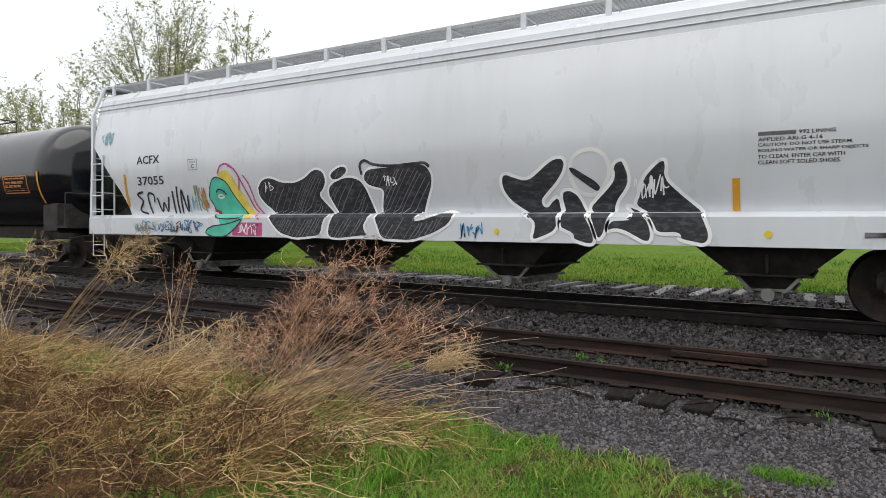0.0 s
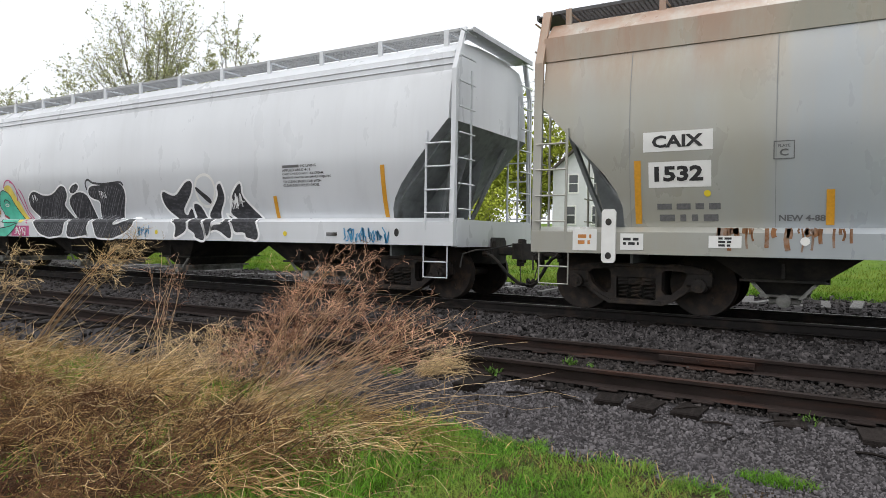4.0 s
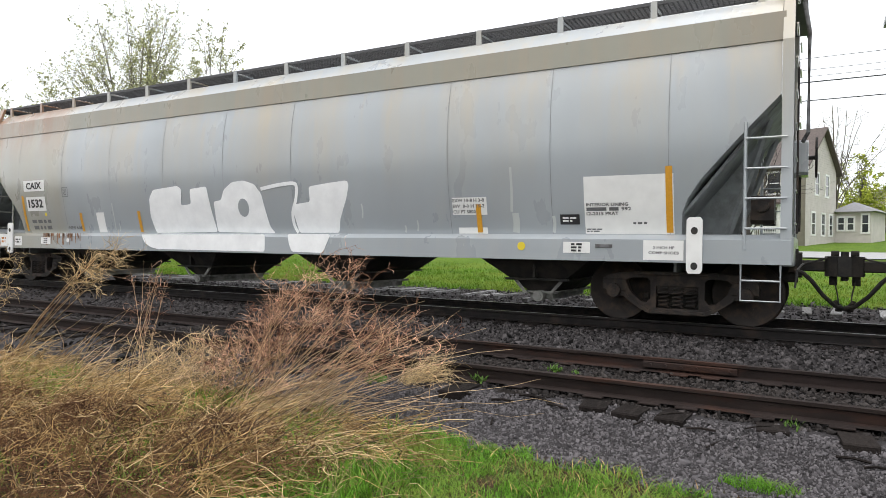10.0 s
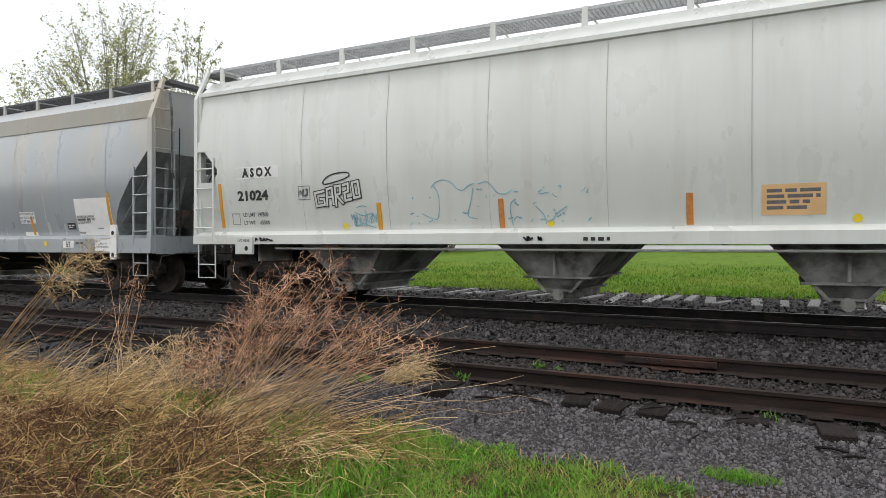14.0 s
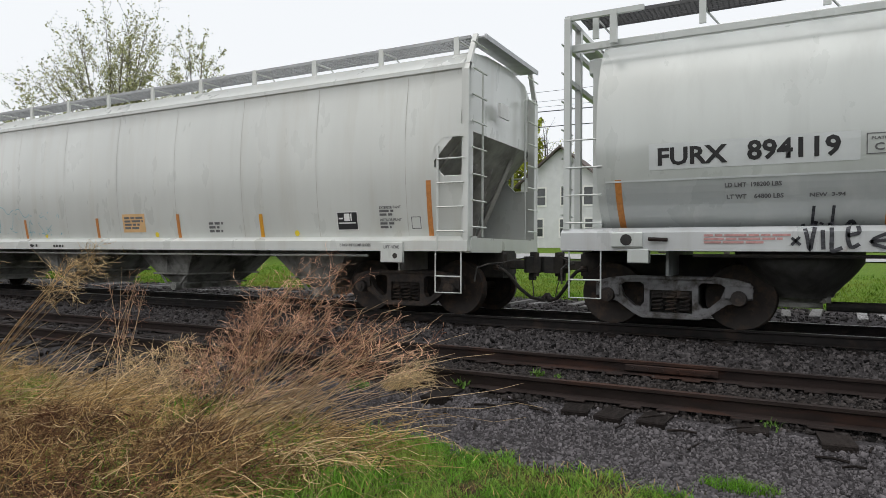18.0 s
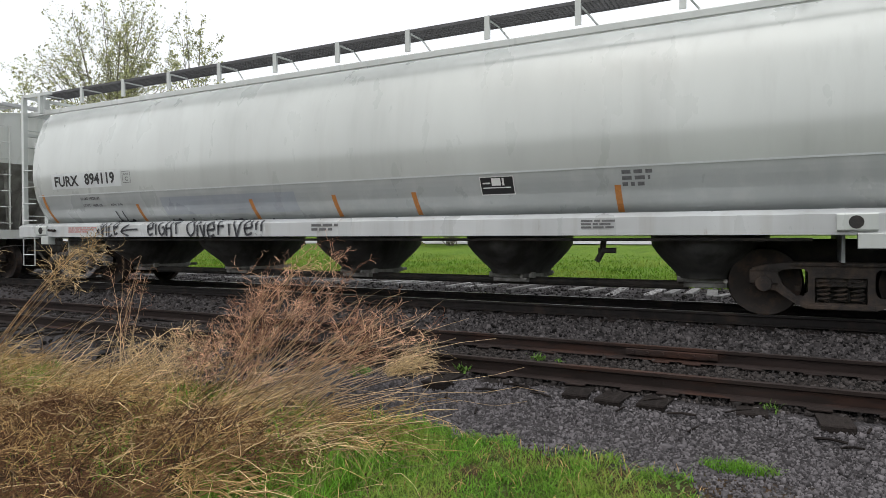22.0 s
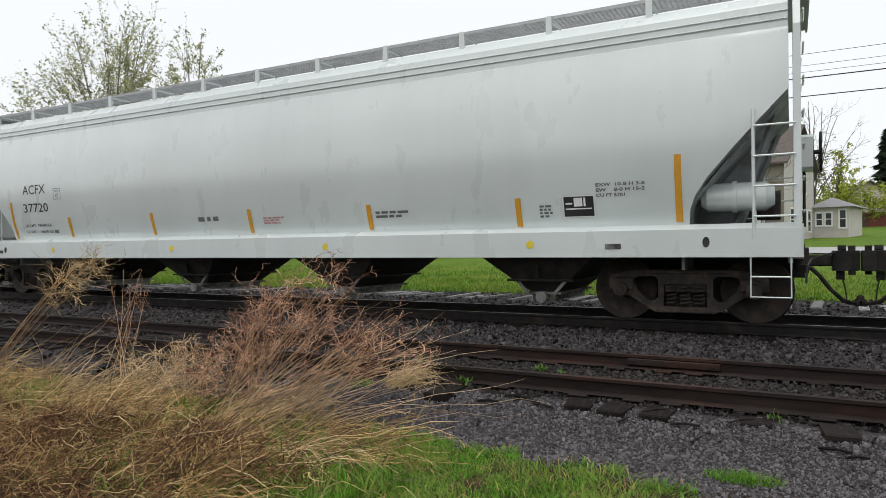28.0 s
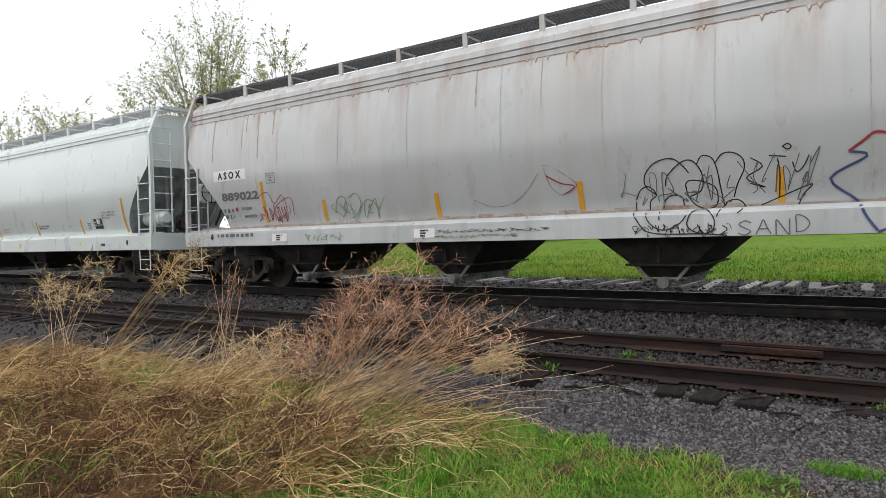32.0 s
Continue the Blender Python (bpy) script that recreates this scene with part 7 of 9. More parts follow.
# ---------------------------------------------------------------- markings and graffiti on the cars
# outlines as (distance along the car, height over the rail)
DRAWN = {
    "P1_A": [(5.75, 1.86), (5.86, 2.07), (6.11, 2.14), (6.46, 2.02), (6.82, 2.01), (7.11, 2.11), (7.26, 2.23), (7.47, 2.25), (7.60, 2.09), (7.52, 1.88), (7.36, 1.79), (7.51, 1.62), (7.73, 1.40), (7.61, 1.29), (7.56, 1.01), (6.93, 0.95), (6.51, 1.04), (6.26, 1.26), (6.13, 1.48), (5.89, 1.64)],
    "P1_B": [(7.70, 2.09), (7.75, 2.18), (7.99, 2.29), (8.13, 2.24), (8.06, 2.12), (7.82, 2.03)],
    "P1_C": [(7.61, 1.82), (7.72, 1.97), (8.08, 2.08), (8.36, 2.04), (8.50, 1.91), (8.61, 1.63), (8.69, 1.34), (8.53, 1.19), (8.66, 1.03), (7.99, 0.96), (7.73, 0.99), (7.79, 1.26), (7.86, 1.34), (7.73, 1.58)],
    "P1_D": [(8.49, 2.08), (8.59, 2.20), (9.13, 2.22), (9.74, 2.26), (9.92, 2.15), (9.95, 1.93), (9.82, 1.66), (9.67, 1.34), (9.60, 1.26), (9.89, 1.30), (10.25, 1.44), (10.44, 1.39), (10.35, 1.23), (10.04, 1.07), (9.60, 0.95), (8.98, 0.97), (8.90, 1.17), (8.82, 1.34), (8.87, 1.62), (8.95, 1.85), (8.66, 1.90), (8.53, 1.97)],
    "P1_TOP": [(8.46, 2.11), (8.43, 2.28), (8.54, 2.36), (8.74, 2.28), (9.13, 2.24), (9.59, 2.26), (9.82, 2.26), (9.91, 2.19)],
    "W_A": [(6.48, 2.03), (6.64, 2.21), (7.42, 2.27), (7.55, 2.20), (7.48, 1.86), (7.79, 1.88), (7.80, 2.19), (8.30, 2.23), (8.34, 1.98), (8.46, 1.30), (6.54, 1.28), (6.45, 1.64)],
    "W_AS": [(6.36, 1.24), (10.01, 1.25), (10.01, 0.92), (6.90, 0.93), (6.67, 0.97), (6.47, 1.06)],
    "W_O": [(8.47, 1.30), (8.48, 1.92), (8.69, 1.94), (8.79, 2.14), (9.04, 2.29), (9.36, 2.31), (9.64, 2.23), (9.81, 2.04), (9.88, 1.69), (9.94, 1.40), (10.05, 1.28)],
    "W_LINK": [(9.81, 2.13), (10.25, 2.19), (10.64, 2.21), (10.72, 2.13), (10.68, 1.92), (10.57, 1.68), (10.56, 1.45), (10.63, 1.29)],
    "W_N": [(10.66, 1.29), (10.57, 1.73), (10.61, 1.82), (11.01, 1.86), (11.01, 2.14), (11.49, 2.19), (11.89, 2.22), (11.94, 2.15), (11.85, 1.88), (11.67, 1.53), (11.61, 1.29)],
    "W_NS": [(10.58, 1.26), (11.60, 1.26), (11.43, 0.92), (10.69, 0.93), (10.61, 1.10)],
    "HALO": [(3.19, 2.18), (3.30, 2.27), (3.50, 2.32), (3.73, 2.32), (3.76, 2.26), (3.60, 2.20), (3.35, 2.15), (3.22, 2.14), (3.19, 2.18)],
    "T1": [(5.37, 1.98), (5.43, 2.06), (5.58, 2.11), (5.74, 2.06), (5.84, 1.96), (5.94, 1.93), (6.04, 2.00), (6.15, 2.03)],
    "T2": [(6.21, 2.02), (6.35, 2.05), (6.44, 1.98), (6.53, 1.87), (6.66, 1.85), (6.77, 1.91)],
    "T3": [(5.41, 2.03), (5.50, 1.88), (5.50, 1.64), (5.45, 1.49), (5.32, 1.51), (5.18, 1.58)],
    "T4": [(6.83, 1.77), (6.75, 1.71), (6.73, 1.59), (6.76, 1.36)],
    "T5": [(6.78, 1.44), (6.83, 1.50), (6.92, 1.46)],
    "T6": [(6.12, 1.97), (6.07, 1.74), (6.01, 1.53), (6.18, 1.48)],
    "T7": [(7.14, 1.65), (7.24, 1.55), (7.31, 1.43), (7.39, 1.44), (7.47, 1.54), (7.63, 1.64)],
    "T8": [(7.21, 1.83), (7.36, 1.85)],
    "T9": [(3.88, 1.71), (3.99, 1.74), (4.09, 1.72)],
    "T10": [(3.84, 1.63), (4.01, 1.57), (4.18, 1.60), (4.28, 1.50)],
    "T11": [(3.86, 1.40), (4.01, 1.43), (4.15, 1.39), (4.24, 1.36)],
    "T12": [(4.05, 1.67), (4.09, 1.53), (4.01, 1.41)],
    "B1": [(11.15, 1.59), (11.01, 1.71), (11.01, 1.88), (11.16, 2.04), (11.39, 2.08), (11.53, 1.98), (11.62, 1.86)],
    "B2": [(11.29, 1.70), (11.32, 1.84), (11.48, 1.99), (11.62, 2.04), (11.73, 1.97), (11.80, 1.80), (11.77, 1.62), (11.61, 1.54)],
    "B3": [(11.73, 1.97), (11.80, 2.08), (11.93, 2.04), (11.99, 1.88), (12.02, 1.65), (12.05, 1.40)],
    "B4": [(11.97, 1.97), (12.06, 2.08), (12.19, 2.09), (12.31, 2.01), (12.33, 1.87), (12.24, 1.68), (12.18, 1.50)],
    "B5": [(10.85, 1.53), (10.93, 1.67), (11.05, 1.71), (11.15, 1.59), (11.05, 1.49), (11.05, 1.28), (11.16, 1.13), (11.33, 1.08), (11.52, 1.17), (11.61, 1.28)],
    "B6": [(11.24, 1.22), (11.24, 1.46), (11.36, 1.57), (11.50, 1.54), (11.52, 1.42)],
    "B7": [(11.59, 1.54), (11.57, 1.72), (11.68, 1.76), (11.88, 1.70), (11.97, 1.61), (11.96, 1.42), (11.83, 1.36), (11.68, 1.42), (11.59, 1.54)],
    "B8": [(11.61, 1.16), (11.68, 1.32), (11.83, 1.36), (11.96, 1.24), (11.96, 1.08), (11.83, 1.02), (11.67, 1.07), (11.61, 1.16)],
    "B9": [(12.00, 1.24), (12.09, 1.44), (12.24, 1.46), (12.32, 1.36), (12.26, 1.28)],
    "B10": [(10.85, 1.50), (10.84, 1.38), (10.92, 1.23), (11.04, 1.08), (11.23, 1.03), (11.51, 1.02), (11.78, 1.02), (12.13, 0.99)],
    "TRI": [(9.41, 2.15), (9.58, 2.10), (9.89, 1.89), (9.94, 1.78), (9.72, 1.67), (9.52, 1.81), (9.41, 2.15)],
    "TRI2": [(9.46, 1.98), (9.69, 1.85), (9.92, 1.79), (9.72, 1.67)],
    "CUR": [(8.07, 1.68), (8.40, 1.55), (8.79, 1.58), (9.10, 1.78), (9.32, 2.04)],
    "STAR_R": [(13.90, 2.16), (13.78, 2.18), (13.66, 2.09), (13.51, 1.98)],
    "STAR_B": [(13.51, 1.98), (13.70, 1.91), (13.31, 1.67), (13.59, 1.38), (13.69, 1.18), (13.80, 1.01)],
    "STAR_B2": [(13.80, 0.99), (13.89, 1.03)],
    "SK1": [(12.41, 2.00), (12.55, 1.88), (12.35, 1.74), (12.57, 1.61), (12.39, 1.67)],
    "SK2": [(12.63, 2.01), (12.83, 1.98)],
    "SK3": [(12.73, 1.97), (12.75, 1.77), (12.73, 1.47)],
    "SK4": [(12.90, 1.91), (12.94, 1.78), (13.02, 1.84), (13.09, 1.98)],
    "SK5": [(12.51, 1.38), (12.78, 1.49), (13.11, 1.62), (13.01, 1.50), (12.94, 1.35)],
    "SK6": [(12.79, 2.11), (12.85, 2.14), (12.89, 2.10), (12.85, 2.07), (12.79, 2.11)],
    "SQ1": [(4.79, 1.58), (4.91, 1.87), (5.10, 1.88), (5.12, 1.66), (4.96, 1.50)],
    "SQ2": [(5.19, 1.87), (5.41, 1.95), (5.51, 1.75), (5.35, 1.54), (5.20, 1.48)],
    "SQ3": [(5.55, 1.49), (5.62, 1.79), (5.85, 1.75), (5.92, 1.47)],
    "RD1": [(2.54, 2.02), (2.88, 2.12), (3.05, 1.87), (3.33, 2.04), (3.40, 1.68), (3.04, 1.51)],
    "RD2": [(2.85, 1.50), (3.14, 1.84), (3.58, 1.96), (3.60, 1.61)],
    "ER1": [(1.98, 1.94), (1.76, 1.88), (1.94, 1.73), (1.76, 1.52), (2.02, 1.44)],
    "ER2": [(2.19, 1.44), (2.15, 1.87), (2.36, 1.87), (2.36, 1.70)],
    "ER3": [(2.48, 1.80), (2.57, 1.49), (2.69, 1.69), (2.77, 1.49), (2.89, 1.82)],
    "ER4": [(3.05, 1.94), (3.03, 1.44)],
    "ER5": [(3.21, 2.04), (3.17, 1.44)],
    "ER6": [(3.29, 1.44), (3.36, 1.97), (3.48, 1.47), (3.56, 1.84)],
    "P2_A": [(11.26, 2.06), (11.22, 1.84), (11.36, 1.6), (11.6, 1.44), (11.83, 1.3), (11.88, 1.21), (11.81, 0.96), (12.02, 1.02), (12.26, 1.14), (12.25, 1.3), (12.21, 1.68), (12.07, 1.61), (11.99, 1.49), (11.91, 1.58), (12.01, 1.69), (12.21, 1.88), (12.33, 2.08), (12.32, 2.22), (12.2, 2.25), (12.06, 2.2), (11.86, 2.04), (11.69, 1.92), (11.51, 1.97)],
    "P2_C": [(12.29, 1.3), (12.22, 1.7), (12.31, 1.77), (12.45, 1.74), (12.56, 1.62), (12.61, 1.46), (12.74, 1.28), (12.81, 1.11), (12.84, 0.98), (12.77, 0.92), (12.6, 0.96), (12.48, 1.01), (12.5, 1.08), (12.35, 1.14), (12.27, 1.19)],
    "P2_D": [(13.01, 2.08), (13.17, 2.19), (13.23, 2.09), (13.29, 1.9), (13.24, 1.73), (13.09, 1.57), (13.06, 1.39), (13.0, 1.25), (12.98, 1.09), (12.87, 0.98), (12.81, 1.13), (12.73, 1.37), (12.65, 1.48), (12.76, 1.6), (12.94, 1.76), (13.07, 1.93)],
    "P2_E": [(13.18, 1.53), (13.37, 1.48), (13.55, 1.36), (13.63, 1.2), (13.65, 1.03), (13.57, 0.96), (13.42, 1.04), (13.24, 1.14), (13.09, 1.16), (12.99, 1.1), (13.01, 1.3), (13.36, 1.32), (13.3, 1.41)],
    "P2_F": [(13.75, 2.17), (13.81, 2.07), (13.77, 1.9), (13.97, 1.69), (14.28, 1.42), (14.34, 1.28), (14.42, 1.07), (14.34, 0.95), (14.21, 0.98), (13.99, 1.02), (14.02, 1.11), (13.69, 1.1), (13.65, 1.22), (13.56, 1.37), (13.34, 1.49), (13.35, 1.58), (13.4, 1.66), (13.43, 1.85), (13.58, 2.04)],
    "P2_BAR": [(12.39, 2.11), (12.85, 1.82), (12.83, 1.72), (12.75, 1.74), (12.38, 2.02)],
    "P2_RING": [(12.38, 2.02), (12.41, 2.19), (12.52, 2.3), (12.7, 2.34), (12.86, 2.3), (12.97, 2.17), (13.0, 2.0), (12.93, 1.82), (12.82, 1.69), (12.68, 1.66), (12.53, 1.71), (12.43, 1.83)],
    "GREEN_A": [(4.49, 2.22), (4.34, 2.05), (4.3, 1.88), (4.25, 1.77), (4.38, 1.62), (4.37, 1.51), (4.65, 1.33), (5.02, 1.31), (5.44, 1.34), (5.19, 1.62), (5.0, 1.87), (4.87, 2.08), (4.7, 2.16)],
    "GREEN_B": [(4.32, 1.06), (4.51, 1.16), (5.02, 1.21), (5.26, 1.27), (5.46, 1.32), (5.31, 1.17), (5.12, 1.04), (4.93, 0.94), (4.59, 0.94), (4.38, 0.98)],
    "YELLOW": [(4.57, 2.24), (4.72, 2.32), (4.91, 2.34), (5.06, 2.2), (5.19, 1.99), (5.35, 1.8), (5.5, 1.5), (5.74, 1.31), (5.47, 1.33), (5.19, 1.62), (5.0, 1.87), (4.87, 2.08), (4.7, 2.17)],
    "HR1": [(4.61, 2.26), (4.7, 2.41), (4.87, 2.46), (5.07, 2.38), (5.24, 2.17), (5.21, 1.9)],
    "HR2": [(4.93, 2.42), (5.15, 2.32), (5.33, 2.04), (5.48, 1.78), (5.62, 1.51), (5.93, 1.3)],
    "HR3": [(5.37, 2.21), (5.51, 2.04), (5.6, 1.8), (5.66, 1.61), (5.86, 1.38)],
    "GREEN_C": [(4.74, 1.39), (5.46, 1.39), (5.47, 1.28), (5.11, 1.15), (4.78, 1.15)],

}


def rounded(loop, cut=0.07):
    """A closed outline with its corners cut twice, so that they round off."""
    for _ in range(2):
        out, m = [], len(loop)
        for i in range(m):
            (xp, zp), (x, z), (xn, zn) = loop[i - 1], loop[i], loop[(i + 1) % m]
            for xq, zq in ((xp, zp), (xn, zn)):
                d = math.hypot(xq - x, zq - z) or 1
                k = min(cut, 0.3 * d) / d
                out.append((x + (xq - x) * k, z + (zq - z) * k))
        loop, cut = out, cut * 0.4
    return loop


def painted(car, key, section, material, name="graffiti_fill", flat=None, proud=0.006, cut=0.07):
    return part(name, decal_mesh(name, fill(rounded(DRAWN[key], cut), 0.03), section, material, proud, flat), material, car)


def lined(car, keys, section, width, material, name="graffiti_line", close=False, flat=None, proud=0.010):
    for k in keys:
        part(name, decal_mesh(name, stroke(rounded(DRAWN[k]) if close else DRAWN[k], width, None, close), section, material, proud, flat), material, car)


def straight(pts, width, g, close=False):
    """Straight sprayed bars from point to point, with square ends."""
    pts = list(pts) + ([pts[0]] if close else [])
    for (xa, za), (xb, zb) in zip(pts[:-1], pts[1:]):
        d = math.hypot(xb - xa, zb - za) or 1
        ux, uz = (xb - xa) / d * width / 2, (zb - za) / d * width / 2
        g.add([(xa - ux - uz, 0, za - uz + ux), (xa - ux + uz, 0, za - uz - ux), (xb + ux + uz, 0, zb + uz - ux), (xb + ux - uz, 0, zb + uz + ux)], [(0, 1, 2, 3)])
    return g


def hollow_letter(car, paths, section, material, inner, w_out=0.075, w_in=0.040):
    for width, m, proud in ((w_out, material, 0.009), (w_in, inner, 0.012)):
        g = Geo()
        for pts, close in paths:
            straight(pts, width, g, close)
        part("graffiti_letter", decal_mesh("graffiti_letter", g, section, m, proud), m, car)


def hatched(car, key, section, material, angle, gap, width, seed, proud=0.011):
    """Loose parallel spray strokes inside an outline."""
    r = random.Random(seed)
    ca, sa = math.cos(angle), math.sin(angle)
    loop = [(a * ca + b * sa, -a * sa + b * ca) for a, b in DRAWN[key]]
    g, z = Geo(), min(p[1] for p in loop) + gap / 2
    top = max(p[1] for p in loop)
    while z < top:
        hits = sorted(xa + (z - za) / (zb - za) * (xb - xa) for (xa, za), (xb, zb) in zip(loop, loop[1:] + loop[:1]) if (za - z) * (zb - z) < 0)
        for p, q in zip(hits[::2], hits[1::2]):
            p, q = p + 0.05 * r.random(), q - 0.06 - 0.1 * r.random()
            if q - p > 0.1 and r.random() < 0.8:
                bow = r.uniform(-0.015, 0.015)
                pts = [(p, z), ((p + q) / 2, z + bow), (q, z + r.uniform(-0.02, 0.02))]
                stroke([(a * ca - b * sa, a * sa + b * ca) for a, b in pts], width * r.uniform(0.5, 1.4), g)
        z += gap * r.uniform(0.5, 1.5)
    tagged(part("graffiti_hatching", decal_mesh("graffiti_hatching", g, section, material, proud), material, car), kind="stuff")


class Skirted:
    """A body section whose lower edge steps out to the side sill."""

    def __init__(self, section, sill_top, sill_width=1.612):
        self.s, self.t, self.w = section, sill_top, sill_width

    def width(self, z):
        if z < self.t - 0.07:
            return self.w
        if z < self.t:
            return self.w - (self.t - z < 0.0) - (z - self.t + 0.07) / 0.07 * 0.11
        return self.s.width(z)


def plate_box(car, x0, x1, z0, z1, section, word="C"):
    g = Geo()
    b = 0.012
    for a in ((x0, x1, z0, z0 + b), (x0, x1, z1 - b, z1), (x0, x0 + b, z0, z1), (x1 - b, x1, z0, z1)):
        g.add([(a[0], 0, a[2]), (a[1], 0, a[2]), (a[1], 0, a[3]), (a[0], 0, a[3])], [(0, 1, 2, 3)])
    part("plate_frame", decal_mesh("plate_frame", g, section, M["ink_grey"], 0.006), M["ink_grey"], car)
    if word:
        xm = (x0 + x1) / 2
        lettering(car, word, xm - 0.05, xm + 0.05, z0 + 0.04, z0 + 0.13, section, M["ink_grey"])
        lettering(car, "PLATE", x0 + 0.05, x1 - 0.05, z1 - 0.08, z1 - 0.045, section, M["ink_grey"])


def data_label(car, x0, x1, z0, z1, section):
    """Dark service label with a white rim and pale fields."""
    patch(car, x0, x1, z0, z1, section, M["patch"], "service_label", "dark service label with pale fields", proud=0.005)
    m, w, h = 0.012, (x1 - x0), (z1 - z0)
    patch(car, x0 + m, x1 - m, z0 + m, z1 - m, section, M["ink"], "label_field", proud=0.007)
    for a, b, c, d in ((0.35, 0.62, 0.5, 0.9), (0.66, 0.72, 0.5, 0.9), (0.08, 0.3, 0.6, 0.68), (0.08, 0.9, 0.36, 0.42)):
        patch(car, x0 + a * w, x0 + b * w, z0 + c * h, z0 + d * h, section, M["patch"], "label_field", proud=0.009)


def jack_pad(car, x0, x1, z0, z1, paint):
    """Long plate with two oval holes that hangs over the sill."""
    p = part("jacking_pad", Geo().plate([(x0 + 0.03, z0), (x1 - 0.03, z0), (x1, z0 + 0.04), (x1, z1 - 0.04), (x1 - 0.03, z1), (x0 + 0.03, z1), (x0, z1 - 0.04), (x0, z0 + 0.04)], -1.66, -1.62), paint, car)
    for z in (z0 + 0.10, z1 - 0.18):
        ring = [(x0 + (x1 - x0) / 2 + 0.045 * math.cos(k * 0.524), z + 0.05 * math.sin(k * 0.524)) for k in range(12)]
        part("hole", Geo().plate(ring, -1.664, -1.655), M["under"], p)


def sill_hole(car, x, z, w=0.045, h=0.07):
    ring = [(x + w * math.cos(k * 0.524), z + h * math.sin(k * 0.524)) for k in range(12)]
    part("sill_hole", Geo().plate(ring, -1.618, -1.60), M["under"], car)


def sill_slot(car, x0, x1, z0, z1):
    part("sill_slot", Geo().box(x0, x1, -1.625, -1.60, z0, z1, 0.004), M["truck_grey"], car)


def mark_white_car(c):
    s, k = FLOW, Skirted(FLOW, 1.41)
    lettering(c, "ACFX", 1.86, 2.70, 2.57, 2.76, s, M["ink"], bold=0.02)
    lettering(c, "37055", 1.84, 2.80, 2.09, 2.29, s, M["ink"], bold=0.017)
    plate_box(c, 3.68, 3.98, 2.37, 2.61, s)
    for i, line in enumerate(("992 LINING", "APPLIED ARI-G 4-16", "CAUTION: DO NOT USE STEAM,", "BOILING WATER OR SHARP OBJECTS", "TO CLEAN. ENTER CAR WITH", "CLEAN SOFT SOLED SHOES.")):
        z = 2.375 - i * 0.072
        w = 0.040 * len(line)
        lettering(c, line, 14.94 + (0.46 if i == 0 else 0), 14.94 + (0.46 if i == 0 else 0) + w, z, z + 0.050, s, M["ink"], bold=0.015)
    bars(c, 14.94, 15.37, 2.375, 2.425, 1, s, M["ink_grey"], gaps=1)
    reflectors(c, [(1.36, 1.62, 2.36), (14.68, 1.42, 1.85), (17.31, 1.43, 2.34)], s)
    # first black piece: white halo, black letters
    keys = ["P1_A", "P1_B", "P1_C", "P1_D"]
    lined(c, keys, k, 0.085, M["spray_white"], "graffiti_outline", True, proud=0.005)
    for q in keys:
        painted(c, q, k, M["spray_black"], proud=0.008)
        hatched(c, q, k, M["spray_haze"], 0.95, 0.085, 0.014, 20)
    lined(c, ["P1_TOP"], k, 0.05, M["spray_black"])
    keys = ["P2_A", "P2_C", "P2_D", "P2_E", "P2_F"]
    lined(c, keys, k, 0.05, M["spray_white"], "graffiti_outline", True, proud=0.009)
    lined(c, ["P2_RING"], k, 0.06, M["patch"], "graffiti_outline", True, proud=0.005)
    for i, q in enumerate(keys + ["P2_BAR"]):
        painted(c, q, k, M["spray_black"], proud=0.0075)
    # coloured shapes and hand-written lines near the number
    painted(c, "GREEN_A", k, M["spray_green"], proud=0.006)
    painted(c, "GREEN_C", k, M["spray_green"], proud=0.0065)
    painted(c, "GREEN_B", k, M["spray_green"], proud=0.006)
    painted(c, "YELLOW", k, M["spray_yellow"], proud=0.008)
    lined(c, ["GREEN_A", "GREEN_B"], k, 0.025, M["ink"], "graffiti_outline", True, proud=0.010)
    part("graffiti_line", decal_mesh("graffiti_line", stroke([(4.50, 1.88), (4.60, 1.94), (4.74, 1.90), (4.82, 1.82)], 0.03), k, M["ink"], 0.012), M["ink"], c)
    part("graffiti_line", decal_mesh("graffiti_line", stroke([(4.55, 1.80), (4.66, 1.83), (4.74, 1.78), (4.62, 1.76), (4.55, 1.80)], 0.03), k, M["patch"], 0.012), M["patch"], c)
    part("graffiti_line", decal_mesh("graffiti_line", stroke([(4.36, 1.50), (4.46, 1.48), (4.56, 1.44)], 0.06), k, M["spray_red"], 0.012), M["spray_red"], c)
    lined(c, ["HR1", "HR2", "HR3"], k, 0.035, M["spray_pink"])
    patch(c, 5.16, 6.02, 0.97, 1.24, k, M["spray_pink"], "graffiti_fill")
    lined(c, ["ER1", "ER2", "ER3", "ER4", "ER5", "ER6"], k, 0.05, M["ink"])
    scribble(c, 3.80, 4.10, 1.45, 2.10, k, M["spray_olive"], 5, 0.03, 3)
    scribble(c, 2.0, 4.2, 1.02, 1.28, k, M["spray_blue"], 16, 0.022, 4)
    scribble(c, 3.0, 3.5, 1.02, 1.28, k, M["ink"], 5, 0.022, 8)
    scribble(c, 5.35, 5.92, 1.0, 1.22, k, M["spray_white"], 7, 0.022, 5)
    scribble(c, 0.50, 0.90, 3.06, 3.42, s, M["spray_cyan"], 6, 0.03, 6)
    scribble(c, 1.9, 2.6, 1.02, 1.26, k, M["spray_cyan"], 6, 0.022, 71)
    scribble(c, 3.45, 4.1, 1.02, 1.28, k, M["spray_violet"], 6, 0.022, 72)
